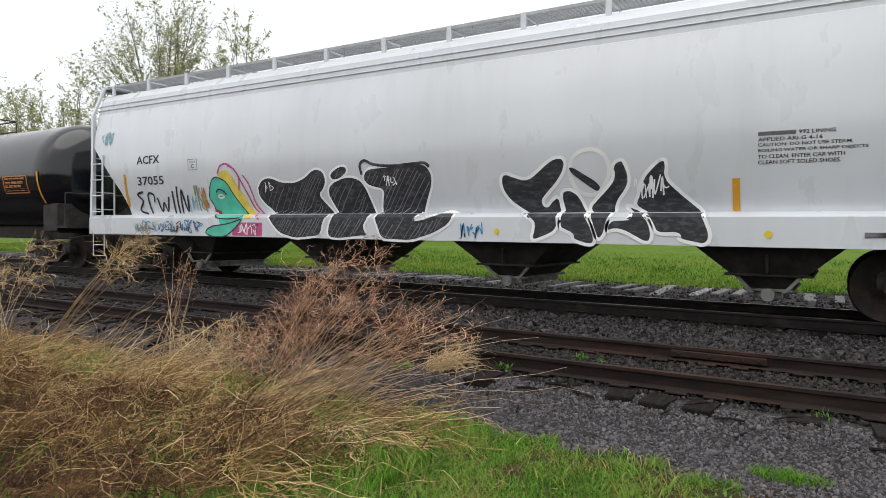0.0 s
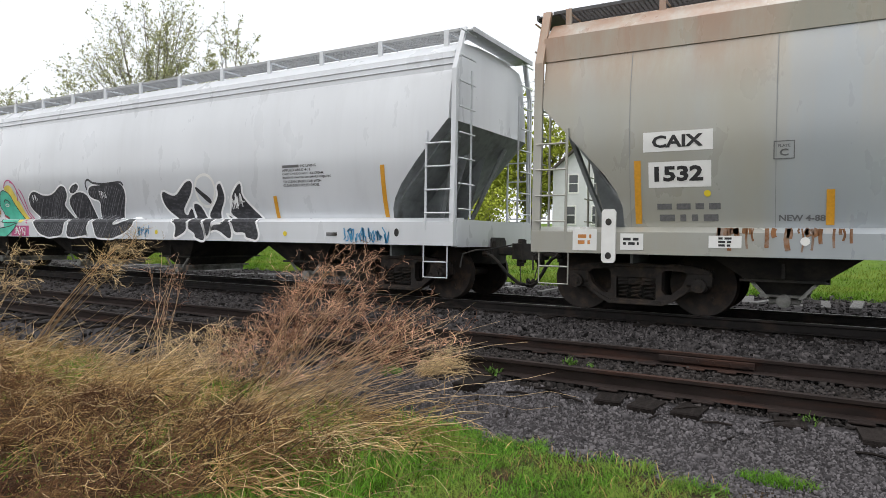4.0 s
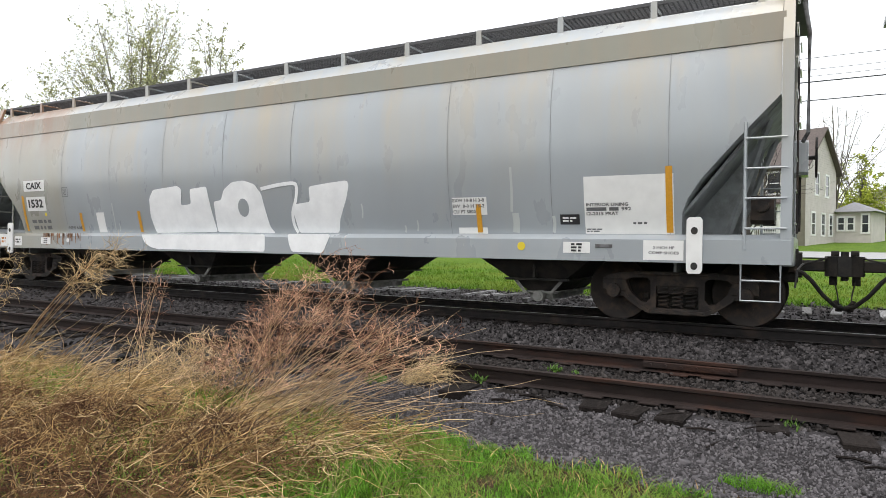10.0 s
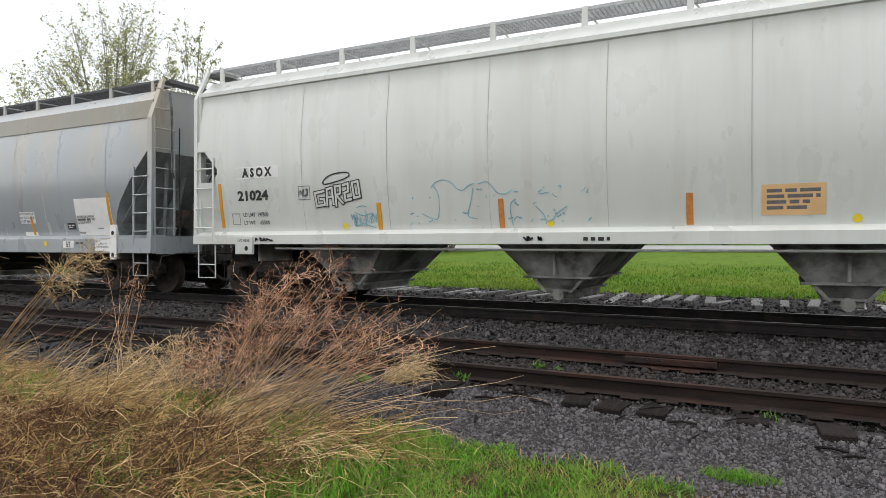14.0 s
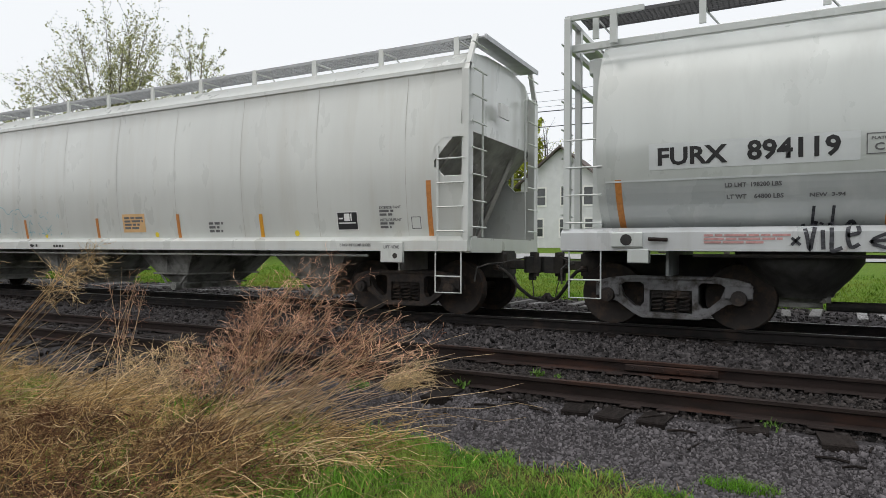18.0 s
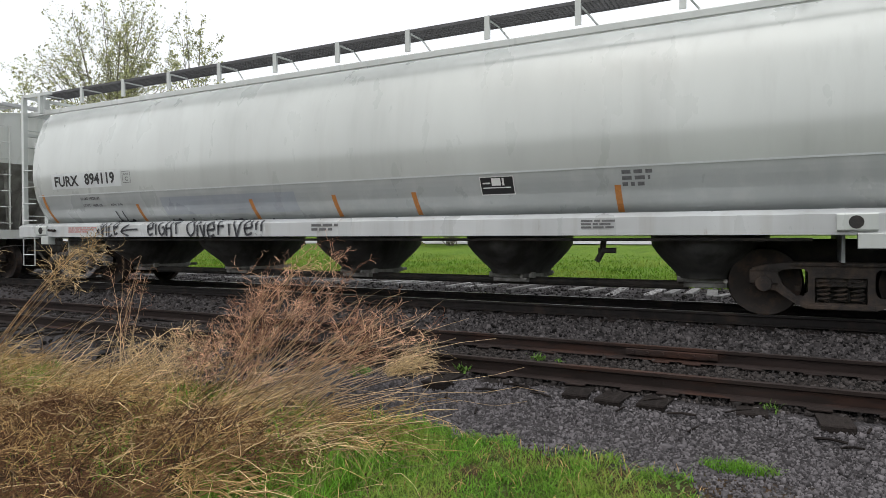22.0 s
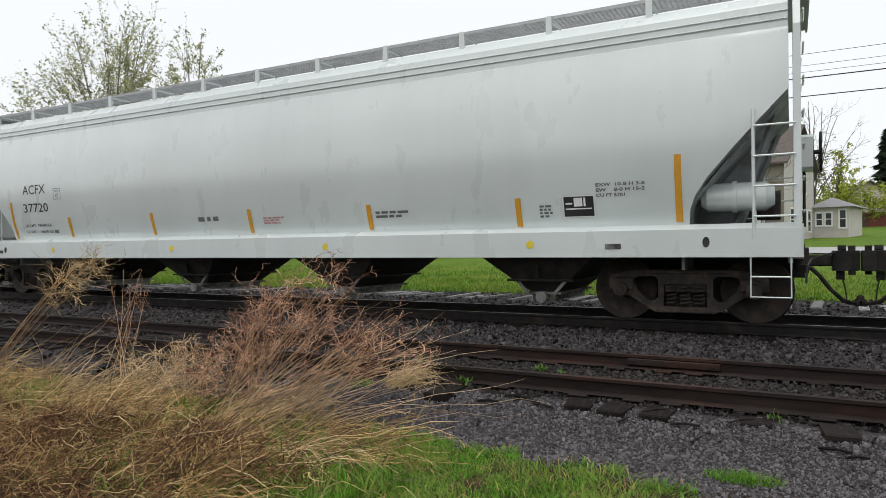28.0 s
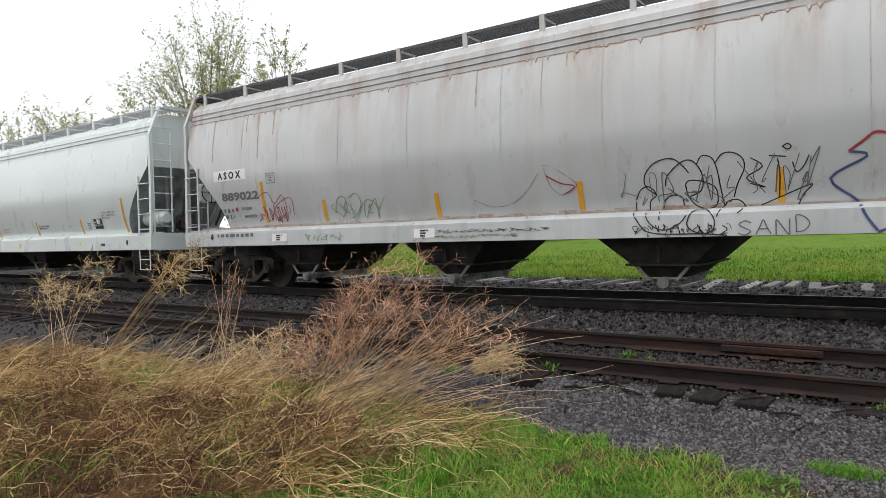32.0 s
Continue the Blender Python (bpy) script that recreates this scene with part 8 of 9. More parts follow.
    scribble(c, 3.55, 3.85, 1.45, 1.85, k, M["spray_cyan"], 4, 0.022, 73)
    scribble(c, 4.02, 4.2, 1.5, 2.0, k, M["reflector_dull"], 5, 0.028, 74)
    scribble(c, 10.55, 10.98, 0.99, 1.26, k, M["spray_blue"], 8, 0.022, 7)
    scribble(c, 16.52, 17.50, 0.97, 1.25, k, M["spray_blue"], 18, 0.024, 9)
    scribble(c, 13.36, 13.82, 1.60, 1.95, s, M["spray_white"], 8, 0.022, 10, proud=0.012)
    scribble(c, 8.95, 9.2, 1.9, 2.1, s, M["spray_white"], 5, 0.02, 11, proud=0.012)
    scribble(c, 5.98, 6.2, 1.85, 2.05, s, M["spray_white"], 4, 0.018, 12, proud=0.012)
    for x in (3.4, 7.3, 11.24, 15.09):
        disc(c, x, 1.115, 0.05, k, M["dot_yellow"], label="yellow round decal")
    sill_slot(c, 16.12, 16.36, 1.09, 1.15)
    sill_hole(c, 17.67, 1.16)


def scribble(car, x0, x1, z0, z1, section, material, n, width, seed, proud=0.011):
    """A quick sprayed tag that cannot be read: n short looping lines inside a box."""
    r = random.Random(seed)
    g = Geo()
    for i in range(n):
        cx = x0 + (x1 - x0) * (i + 0.5) / n
        hw = (x1 - x0) / n * r.uniform(0.6, 1.1)
        pts = [(cx + r.uniform(-hw, hw), z0 + (z1 - z0) * r.random()) for _ in range(r.randint(3, 5))]
        stroke(pts, width * r.uniform(0.7, 1.2), g)
    tagged(part("graffiti_tag", decal_mesh("graffiti_tag", g, section, material, proud), material, car), kind="stuff")


def mark_grey_car(c):
    s, k = PLAIN, Skirted(PLAIN, 1.27)
    patch(c, 1.64, 2.55, 2.31, 2.58, s, M["patch"])
    lettering(c, "CAIX", 1.76, 2.43, 2.36, 2.53, s, M["ink"], proud=0.009, bold=0.035)
    patch(c, 1.71, 2.53, 1.82, 2.17, s, M["patch"])
    lettering(c, "1532", 1.79, 2.43, 1.90, 2.11, s, M["ink"], proud=0.009, bold=0.04)
    disc(c, 2.48, 1.73, 0.045, s, M["dot_yellow"])
    bars(c, 1.82, 2.69, 1.52, 1.60, 1, s, M["ink_grey"], gaps=6, seed=1)
    bars(c, 1.85, 2.69, 1.36, 1.45, 1, s, M["ink_grey"], gaps=6, seed=2)
    plate_box(c, 3.27, 3.51, 2.14, 2.37, s)
    lettering(c, "NEW 4-88", 3.34, 3.86, 1.36, 1.44, s, M["ink_grey"])
    reflectors(c, [(1.56, 1.32, 2.20), (3.91, 1.31, 1.75), (6.06, 1.30, 1.76), (14.47, 1.30, 1.75), (17.40, 1.30, 2.21)], s)
    patch(c, 4.51, 4.80, 1.29, 1.75, s, M["patch"])
    patch(c, 14.0, 14.62, 1.58, 1.86, s, M["patch"])
    for i, line in enumerate(("EXW 10-8 H 3-8", "EW  8-0 H 15-2", "CU FT 5800")):
        lettering(c, line, 14.01, 14.58 - (0.16 if i == 2 else 0), 1.785 - i * 0.09, 1.84 - i * 0.09, s, M["ink_grey"], proud=0.009)
    patch(c, 14.08, 14.60, 1.28, 1.38, s, M["patch"])
    patch(c, 16.20, 17.46, 1.28, 2.11, s, M["patch"], label="large white repainted panel")
    lettering(c, "INTERIOR LINING", 16.23, 16.84, 1.68, 1.73, s, M["ink_grey"], proud=0.009)
    bars(c, 16.23, 16.70, 1.615, 1.665, 1, s, M["ink_grey"], gaps=2)
    lettering(c, "992", 16.74, 16.88, 1.615, 1.665, s, M["ink_grey"], proud=0.009)
    lettering(c, "12-2015 PRAT", 16.23, 16.70, 1.55, 1.60, s, M["ink_grey"], proud=0.009)
    bars(c, 16.22, 16.48, 1.31, 1.36, 2, s, M["ink_grey"], gaps=4, seed=3)
    bars(c, 16.9, 17.1, 1.42, 1.45, 1, s, M["ink_grey"], gaps=3, seed=4)
    patch(c, 15.82, 16.12, 1.42, 1.57, s, M["ink"], "service_label")
    bars(c, 15.86, 16.08, 1.46, 1.53, 2, s, M["patch"], gaps=3, seed=5)
    # white letters
    for q in ("W_A", "W_N"):
        painted(c, q, s, M["spray_white"], cut=0.03)
    for q in ("W_AS", "W_NS"):
        painted(c, q, k, M["spray_white"], flat=1.612, cut=0.03)
    o = DRAWN["W_O"]
    painted(c, "W_O", s, M["spray_white"], cut=0.03)
    g = Geo().add([(9.30 + 0.15 * math.cos(a * 0.393), 0, 1.78 + 0.18 * math.sin(a * 0.393)) for a in range(16)], [tuple(range(16))])
    part("letter_counter", decal_mesh("letter_counter", g, s, M["grey_paint"], 0.010), M["grey_paint"], c, "grey paint left bare inside the letter")
    lined(c, ["W_LINK"], s, 0.07, M["spray_white"])
    for x, z0, z1, w in ((5.15, 1.35, 1.95, 0.035), (12.18, 1.55, 1.8, 0.03), (13.3, 1.32, 1.5, 0.03), (15.05, 1.62, 2.3, 0.04), (15.1, 1.3, 1.6, 0.11), (5.3, 1.32, 1.5, 0.03), (13.05, 1.3, 1.42, 0.03), (15.72, 1.3, 1.55, 0.05)):
        g = stroke([(x, z1), (x + 0.01, (z0 + z1) / 2), (x - 0.01, z0)], w)
        part("paint_drip", decal_mesh("paint_drip", g, s, M["silver_paint"], 0.006), M["silver_paint"], c)
    patch(c, 0.66, 1.02, 0.93, 1.24, k, M["patch"], flat=1.613)
    bars(c, 0.74, 0.94, 1.02, 1.16, 2, k, M["reflector_dull"], flat=1.614, gaps=2)
    patch(c, 1.36, 1.68, 0.95, 1.18, k, M["patch"], flat=1.613)
    bars(c, 1.40, 1.64, 1.02, 1.12, 2, k, M["ink"], flat=1.614, gaps=3, seed=6)
    for x in (2.53, 15.94):
        patch(c, x, x + 0.40, 1.0, 1.16, k, M["patch"], flat=1.613)
        bars(c, x + 0.12, x + 0.28, 1.02, 1.14, 3, k, M["ink"], flat=1.614, gaps=2, seed=7)
    disc(c, 3.65, 1.10, 0.055, k, M["patch"], flat=1.613)
    disc(c, 15.28, 1.09, 0.065, k, M["dot_yellow"], flat=1.613, label="yellow round decal")
    patch(c, 17.09, 17.62, 0.92, 1.19, k, M["patch"], flat=1.613)
    lettering(c, "2 INCH HF", 17.22, 17.50, 1.07, 1.11, k, M["ink_grey"], flat=1.612)
    lettering(c, "COMP SHOES", 17.16, 17.56, 1.00, 1.04, k, M["ink_grey"], flat=1.612)
    jack_pad(c, 1.10, 1.30, 0.76, 1.52, M["patch"])
    jack_pad(c, 17.66, 17.86, 0.75, 1.50, M["patch"])
    sill_slot(c, 16.42, 16.66, 1.08, 1.13)
    brake_gear(c, 18.9, M["grey_paint"])
    part("end_pipe", Geo().tube([(19.0, -1.2, 4.3), (19.06, -1.2, 3.9), (19.06, -1.2, 2.6), (19.0, -1.1, 2.5)], 0.028, 6), M["truck_grey"], c)
    part("retainer_pipe", Geo().tube([(18.94, -0.9, 3.6), (18.94, -0.9, 1.3)], 0.014, 6), M["truck"], c)
    g = Geo()
    r = random.Random(5)
    for i in range(26):
        x = 2.66 + 1.5 * r.random() ** 1.3
        z = r.uniform(0.95, 1.2)
        stroke([(x, 1.26), (x + r.uniform(-0.02, 0.02), (1.26 + z) / 2), (x, z)], r.uniform(0.02, 0.07), g)
    part("rust_run", decal_mesh("rust_run", g, k, M["rust_deep"], 0.004, 1.612), M["rust_deep"], c, "rust runs down the side sill")


def mark_cream_car(c):
    s, k = BOXY, Skirted(BOXY, 1.32)
    patch(c, 1.13, 2.17, 2.32, 2.54, s, M["patch"])
    lettering(c, "A S O X", 1.28, 2.02, 2.34, 2.52, s, M["ink"], proud=0.009, bold=0.05)
    lettering(c, "21024", 1.13, 1.90, 1.90, 2.10, s, M["ink"], bold=0.045)
    lettering(c, "LD LMT  197500", 1.23, 1.86, 1.60, 1.68, s, M["ink_grey"])
    lettering(c, "LT WT    65500", 1.23, 1.88, 1.45, 1.53, s, M["ink_grey"])
    plate_box(c, 2.62, 2.89, 1.88, 2.13, s, "")
    scribble(c, 2.68, 2.83, 1.92, 2.08, s, M["ink_grey"], 4, 0.03, 2)
    plate_box(c, 0.94, 1.14, 1.45, 1.67, s, "")
    plate_box(c, 17.49, 17.67, 1.45, 1.65, s, "")
    reflectors(c, [(0.68, 1.40, 2.25), (4.34, 1.33, 1.78), (14.19, 1.33, 1.76)], s)
    reflectors(c, [(6.58, 1.33, 1.78), (9.32, 1.34, 1.77), (11.93, 1.33, 1.81), (17.85, 1.33, 2.23)], s, material=M["reflector_dull"])
    lined(c, ["HALO"], s, 0.022, M["ink"], close=False)
    for paths in ([([(3.20, 2.02), (3.00, 1.99), (3.03, 1.76), (3.21, 1.78), (3.20, 1.88), (3.12, 1.88)], False)],
                  [([(3.26, 1.77), (3.27, 2.05), (3.38, 2.07), (3.40, 1.79)], False), ([(3.27, 1.91), (3.39, 1.92)], False)],
                  [([(3.46, 1.76), (3.45, 2.09), (3.56, 2.10), (3.56, 1.97), (3.47, 1.94), (3.60, 1.80)], False)],
                  [([(3.63, 2.11), (3.73, 2.13), (3.73, 2.00), (3.65, 1.97), (3.66, 1.84), (3.78, 1.86)], False)],
                  [([(3.82, 2.14), (3.94, 2.16), (3.97, 1.90), (3.85, 1.88)], True)]):
        hollow_letter(c, paths, s, M["ink"], M["cream_paint"])
    lined(c, ["T1", "T2", "T3", "T4", "T5", "T6", "T7", "T8", "T9", "T10", "T11", "T12"], s, 0.016, M["spray_cyan"])
    r = random.Random(31)
    for i in range(34):
        x, z = r.uniform(4.95, 8.0), r.uniform(1.36, 1.95)
        part("graffiti_dab", decal_mesh("graffiti_dab", stroke([(x, z), (x + r.uniform(-0.03, 0.03), z + r.uniform(-0.02, 0.02)), (x + r.uniform(-0.08, 0.08), z + r.uniform(-0.05, 0.05))], r.uniform(0.012, 0.034)), s, M["spray_cyan"], 0.01), M["spray_cyan"], c)
    scribble(c, 3.74, 4.26, 1.38, 1.62, s, M["spray_cyan"], 9, 0.016, 33)
    for x in (3.61, 7.36, 11.24, 15.03):
        disc(c, x, 1.395, 0.055, s, M["dot_yellow"], label="yellow round decal")
    patch(c, 10.19, 10.91, 1.45, 1.84, s, M["notice"], "orange_panel", "faded orange notice panel", proud=0.005)
    bars(c, 10.25, 10.85, 1.52, 1.78, 4, s, M["ink_grey"], gaps=3, seed=9)
    data_label(c, 15.97, 16.41, 1.44, 1.76, s)
    for i, line in enumerate(("EXTERIOR PAINT", "", "INTERIOR PAINT", "")):
        z = 1.79 - i * 0.105
        if line:
            lettering(c, line, 16.87, 17.30, z, z + 0.05, s, M["ink_grey"])
        else:
            bars(c, 16.87, 17.15, z - 0.01, z + 0.09, 2, s, M["ink_grey"], gaps=2, seed=i)
    bars(c, 12.80, 13.19, 1.43, 1.63, 3, s, M["ink_grey"], gaps=3, seed=10)
    for x0, x1 in ((1.19, 1.61), (17.0, 17.42)):
        p = part("lift_pad", Geo().box(x0, x1, -1.66, -1.60, 0.89, 1.22, 0.006), M["cream_paint"], c)
        lettering(p, "LIFT HERE", x0 + 0.06, x1 - 0.06, 1.12, 1.17, s, M["ink_grey"], flat=1.66, proud=0.002)
        part("hole", Geo().plate([(x0 + 0.28 + 0.045 * math.cos(a * 0.524), 1.0 + 0.045 * math.sin(a * 0.524)) for a in range(12)], -1.664, -1.655), M["under"], p)
    lettering(c, "2 INCH HF COMP SHOES", 16.12, 16.77, 1.155, 1.205, k, M["ink_grey"], flat=1.612)
    scribble(c, 1.65, 2.1, 1.13, 1.20, k, M["ink"], 8, 0.03, 12)
    scribble(c, 7.0, 7.3, 1.12, 1.2, k, M["ink"], 4, 0.03, 13)
    bars(c, 7.9, 8.3, 1.13, 1.18, 1, k, M["ink"], flat=1.613, gaps=7, seed=14)
    e = part("end_panel_writing", Geo().box(18.555, 18.60, -0.35, 0.05, 3.42, 3.66), M["patch"], c, "small white number panel on the car's end")
    # pipe run below the sill
    part("brake_pipe", Geo().tube([(2.0, -1.45, 1.0), (9, -1.45, 0.99), (16.6, -1.45, 1.0)], 0.02, 6), M["cream_paint"], c)


# pen lines of hand-sprayed letters in a unit box
PEN = {
    "V": [[(0, 1), (0.25, 0.5), (0.45, 0), (0.65, 0.5), (0.95, 1.1)]],
    "i": [[(0.4, 0.7), (0.45, 0.35), (0.5, 0)], [(0.38, 0.95), (0.5, 1.02)]],
    "L": [[(0.2, 1.0), (0.2, 0.5), (0.2, 0), (0.5, 0.02), (0.9, 0.1)]],
    "e": [[(0.1, 0.38), (0.5, 0.42), (0.9, 0.5), (0.7, 0.85), (0.35, 0.8), (0.12, 0.4), (0.35, 0.02), (0.9, 0.12)]],
    "G": [[(0.95, 0.85), (0.55, 1.0), (0.15, 0.65), (0.15, 0.25), (0.5, 0.0), (0.9, 0.15), (0.92, 0.45)], [(0.55, 0.45), (0.98, 0.47)]],
    "H": [[(0.15, 1.0), (0.12, 0.5), (0.15, 0)], [(0.85, 1.05), (0.85, 0.5), (0.9, -0.05)], [(0.12, 0.5), (0.88, 0.55)]],
    "t": [[(0.5, 1.1), (0.48, 0.5), (0.5, 0.02)], [(0.1, 0.72), (0.95, 0.78)]],
    "O": [[(0.5, 1.0), (0.12, 0.75), (0.1, 0.3), (0.5, 0.0), (0.9, 0.3), (0.88, 0.75), (0.45, 1.0)]],
    "N": [[(0.12, 0), (0.12, 0.5), (0.15, 1.0), (0.5, 0.5), (0.85, 0.02), (0.88, 0.5), (0.9, 1.05)]],
    "F": [[(0.2, 0), (0.2, 0.5), (0.22, 1.0)], [(0.1, 1.0), (0.5, 1.02), (0.95, 1.08)], [(0.2, 0.55), (0.8, 0.58)]],
    "S": [[(0.9, 0.85), (0.5, 1.0), (0.15, 0.75), (0.5, 0.5), (0.85, 0.25), (0.5, 0.0), (0.1, 0.15)]],
    "A": [[(0.05, 0), (0.3, 0.55), (0.5, 1.0), (0.7, 0.5), (0.95, 0)], [(0.2, 0.35), (0.8, 0.38)]],
    "D": [[(0.15, 0), (0.15, 0.5), (0.15, 1.0), (0.6, 0.9), (0.9, 0.5), (0.6, 0.08), (0.1, 0)]],
    "!": [[(0.5, 1.1), (0.48, 0.6), (0.46, 0.3)], [(0.42, 0.02), (0.5, 0.05)]],
}


def handwritten(car, word, x0, x1, z0, z1, section, width=0.046, material=None):
    r = random.Random(len(word))
    w = {"i": 0.5, "!": 0.4}
    unit = (x1 - x0) / sum(w.get(ch, 1.0) + 0.12 for ch in word)
    g, x = Geo(), x0
    for ch in word:
        cw = unit * w.get(ch, 1.0)
        dz, k = r.uniform(-0.02, 0.02), r.uniform(0.9, 1.08)
        for line in PEN[ch]:
            stroke([(x + a * cw, z0 + dz + b * (z1 - z0) * k) for a, b in line], width, g)
        x += cw + 0.12 * unit
    part("graffiti_word", decal_mesh("graffiti_word", g, section, material or M["spray_black"], 0.014), material or M["spray_black"], car, "black hand-sprayed word")


def mark_silver_car(c):
    s, k = OVAL, Skirted(OVAL, 1.42)
    patch(c, 1.23, 3.70, 2.21, 2.56, s, M["panel_pale"], label="white panel behind the number", proud=0.004)
    lettering(c, "FURX", 1.35, 2.23, 2.26, 2.50, s, M["ink"], proud=0.009, bold=0.03)
    lettering(c, "894119", 2.46, 3.50, 2.27, 2.53, s, M["ink"], proud=0.009, bold=0.03)
    plate_box(c, 3.76, 4.02, 2.27, 2.52, s)
    lettering(c, "LD LMT  198200 LBS", 2.19, 2.86, 1.94, 2.00, s, M["ink_grey"], proud=0.012)
    lettering(c, "LT WT    64800 LBS", 2.21, 2.88, 1.79, 1.85, s, M["ink_grey"], proud=0.012)
    lettering(c, "NEW  3-94", 3.17, 3.56, 1.79, 1.84, s, M["ink_grey"], proud=0.012)
    patch(c, 0.62, 17.96, 1.42, 2.06, s, M["silver_low"], "lower_panel", "pale-streaked lower side below a long weld, darkened for shade", proud=0.003)
    patch(c, 4.81, 8.45, 1.57, 1.93, s, M["blue_grey"], "repainted_panel", "blue-grey repainted panel", proud=0.006)
    g = Geo()
    for i in range(24):
        a, b = 0.62 + i * 0.722, 0.62 + (i + 1) * 0.722
        g.add([(a, 0, 2.06), (b, 0, 2.06), (b, 0, 2.085), (a, 0, 2.085)], [(0, 1, 2, 3)])
    part("weld_seam", decal_mesh("weld_seam", g, s, M["panel_pale"], 0.012), M["panel_pale"], c, "long pale weld along the side")
    reflectors(c, [(0.80, 1.44, 2.10), (4.03, 1.44, 1.81), (7.33, 1.44, 1.82), (9.33, 1.46, 1.84), (10.99, 1.46, 1.83), (14.37, 1.44, 1.82), (17.74, 1.44, 2.26)], s, material=M["reflector_dull"])
    data_label(c, 12.23, 12.80, 1.74, 2.02, s)
    bars(c, 14.44, 14.86, 1.80, 2.02, 3, s, M["ink_grey"], gaps=4, seed=21)
    # sprayed words
    for word, x0, x1, z0, z1 in (("ViLe", 3.10, 3.72, 1.13, 1.50), ("eiGHt", 4.64, 5.64, 1.13, 1.44), ("ONeFiVe!!", 5.82, 7.90, 1.12, 1.44)):
        handwritten(c, word, x0, x1, z0, z1, k)
    g = stroke([(4.34, 1.26), (4.05, 1.25), (3.80, 1.22)], 0.04)
    stroke([(4.05, 1.36), (3.80, 1.22), (4.05, 1.12)], 0.04, g)
    stroke([(2.97, 1.18), (3.06, 1.28)], 0.035, g)
    stroke([(2.97, 1.27), (3.07, 1.18)], 0.035, g)
    stroke([(3.20, 1.40), (3.22, 1.68)], 0.035, g)
    stroke([(3.42, 1.42), (3.44, 1.68)], 0.035, g)
    part("graffiti_arrow", decal_mesh("graffiti_arrow", g, k, M["spray_black"], 0.014), M["spray_black"], c)
    part("discharge_pipe", Geo().cyl((3.4, -0.35, 0.35), (15.2, -0.35, 0.35), 0.07, n=10), M["under"], c)
    part("valve_lever", Geo().tube([(14.12, -1.2, 1.02), (14.10, -1.2, 0.86), (14.02, -1.2, 0.72)], 0.045, 7).box(14.05, 14.3, -1.24, -1.16, 0.84, 0.92, 0.01), M["under"], c)
    part("sill_pipe", Geo().cyl((1.8, -1.5, 1.04), (16.8, -1.5, 1.04), 0.025, n=6), M["under"], c)
    bars(c, 1.95, 3.0, 1.20, 1.32, 3, k, M["print_red"], flat=1.613, gaps=6, seed=22)
    bars(c, 9.0, 9.6, 1.2, 1.32, 2, k, M["ink_grey"], flat=1.613, gaps=4, seed=23)
    bars(c, 13.9, 14.4, 1.2, 1.32, 3, k, M["ink_grey"], flat=1.613, gaps=4, seed=24)
    for x in (0.75, 17.05):
        part("sill_bracket", Geo().box(x, x + 0.42, -1.66, -1.6, 1.14, 1.36, 0.02), M["silver_paint"], c)
        part("roping_hole", Geo().plate([(x + 0.2 + 0.08 * math.cos(a * 0.524), 1.25 + 0.08 * math.sin(a * 0.524)) for a in range(12)], -1.665, -1.655), M["under"], c)
        part("lift_pad", Geo().box(x + 0.22, x + 0.50, -1.66, -1.5, 0.93, 1.12, 0.01), M["silver_paint"], c)
    part("sill_lever", Geo().tube([(1.25, -1.66, 1.26), (1.5, -1.66, 1.25)], 0.03, 6), M["rail_rust"], c)
    for d in (0, 1):
        xx = (lambda x: 18.58 - x) if d else (lambda x: x)
        n = part("number_panel", Geo().box(min(xx(0.425), xx(0.44)), max(xx(0.425), xx(0.44)), -0.72, -0.30, 2.95, 3.30), M["patch"], c, "white number panel on the end plate")
        for z in (3.15, 3.0):
            part("stencil_bar", Geo().box(min(xx(0.42), xx(0.426)), max(xx(0.42), xx(0.426)), -0.68, -0.36, z, z + 0.09), M["ink"], n)
        for y in (-0.62, 0.62):
            part("end_port", Geo().cyl((xx(0.43), y, 1.95), (xx(0.46), y, 1.95), 0.22, n=16), M["under"], c)


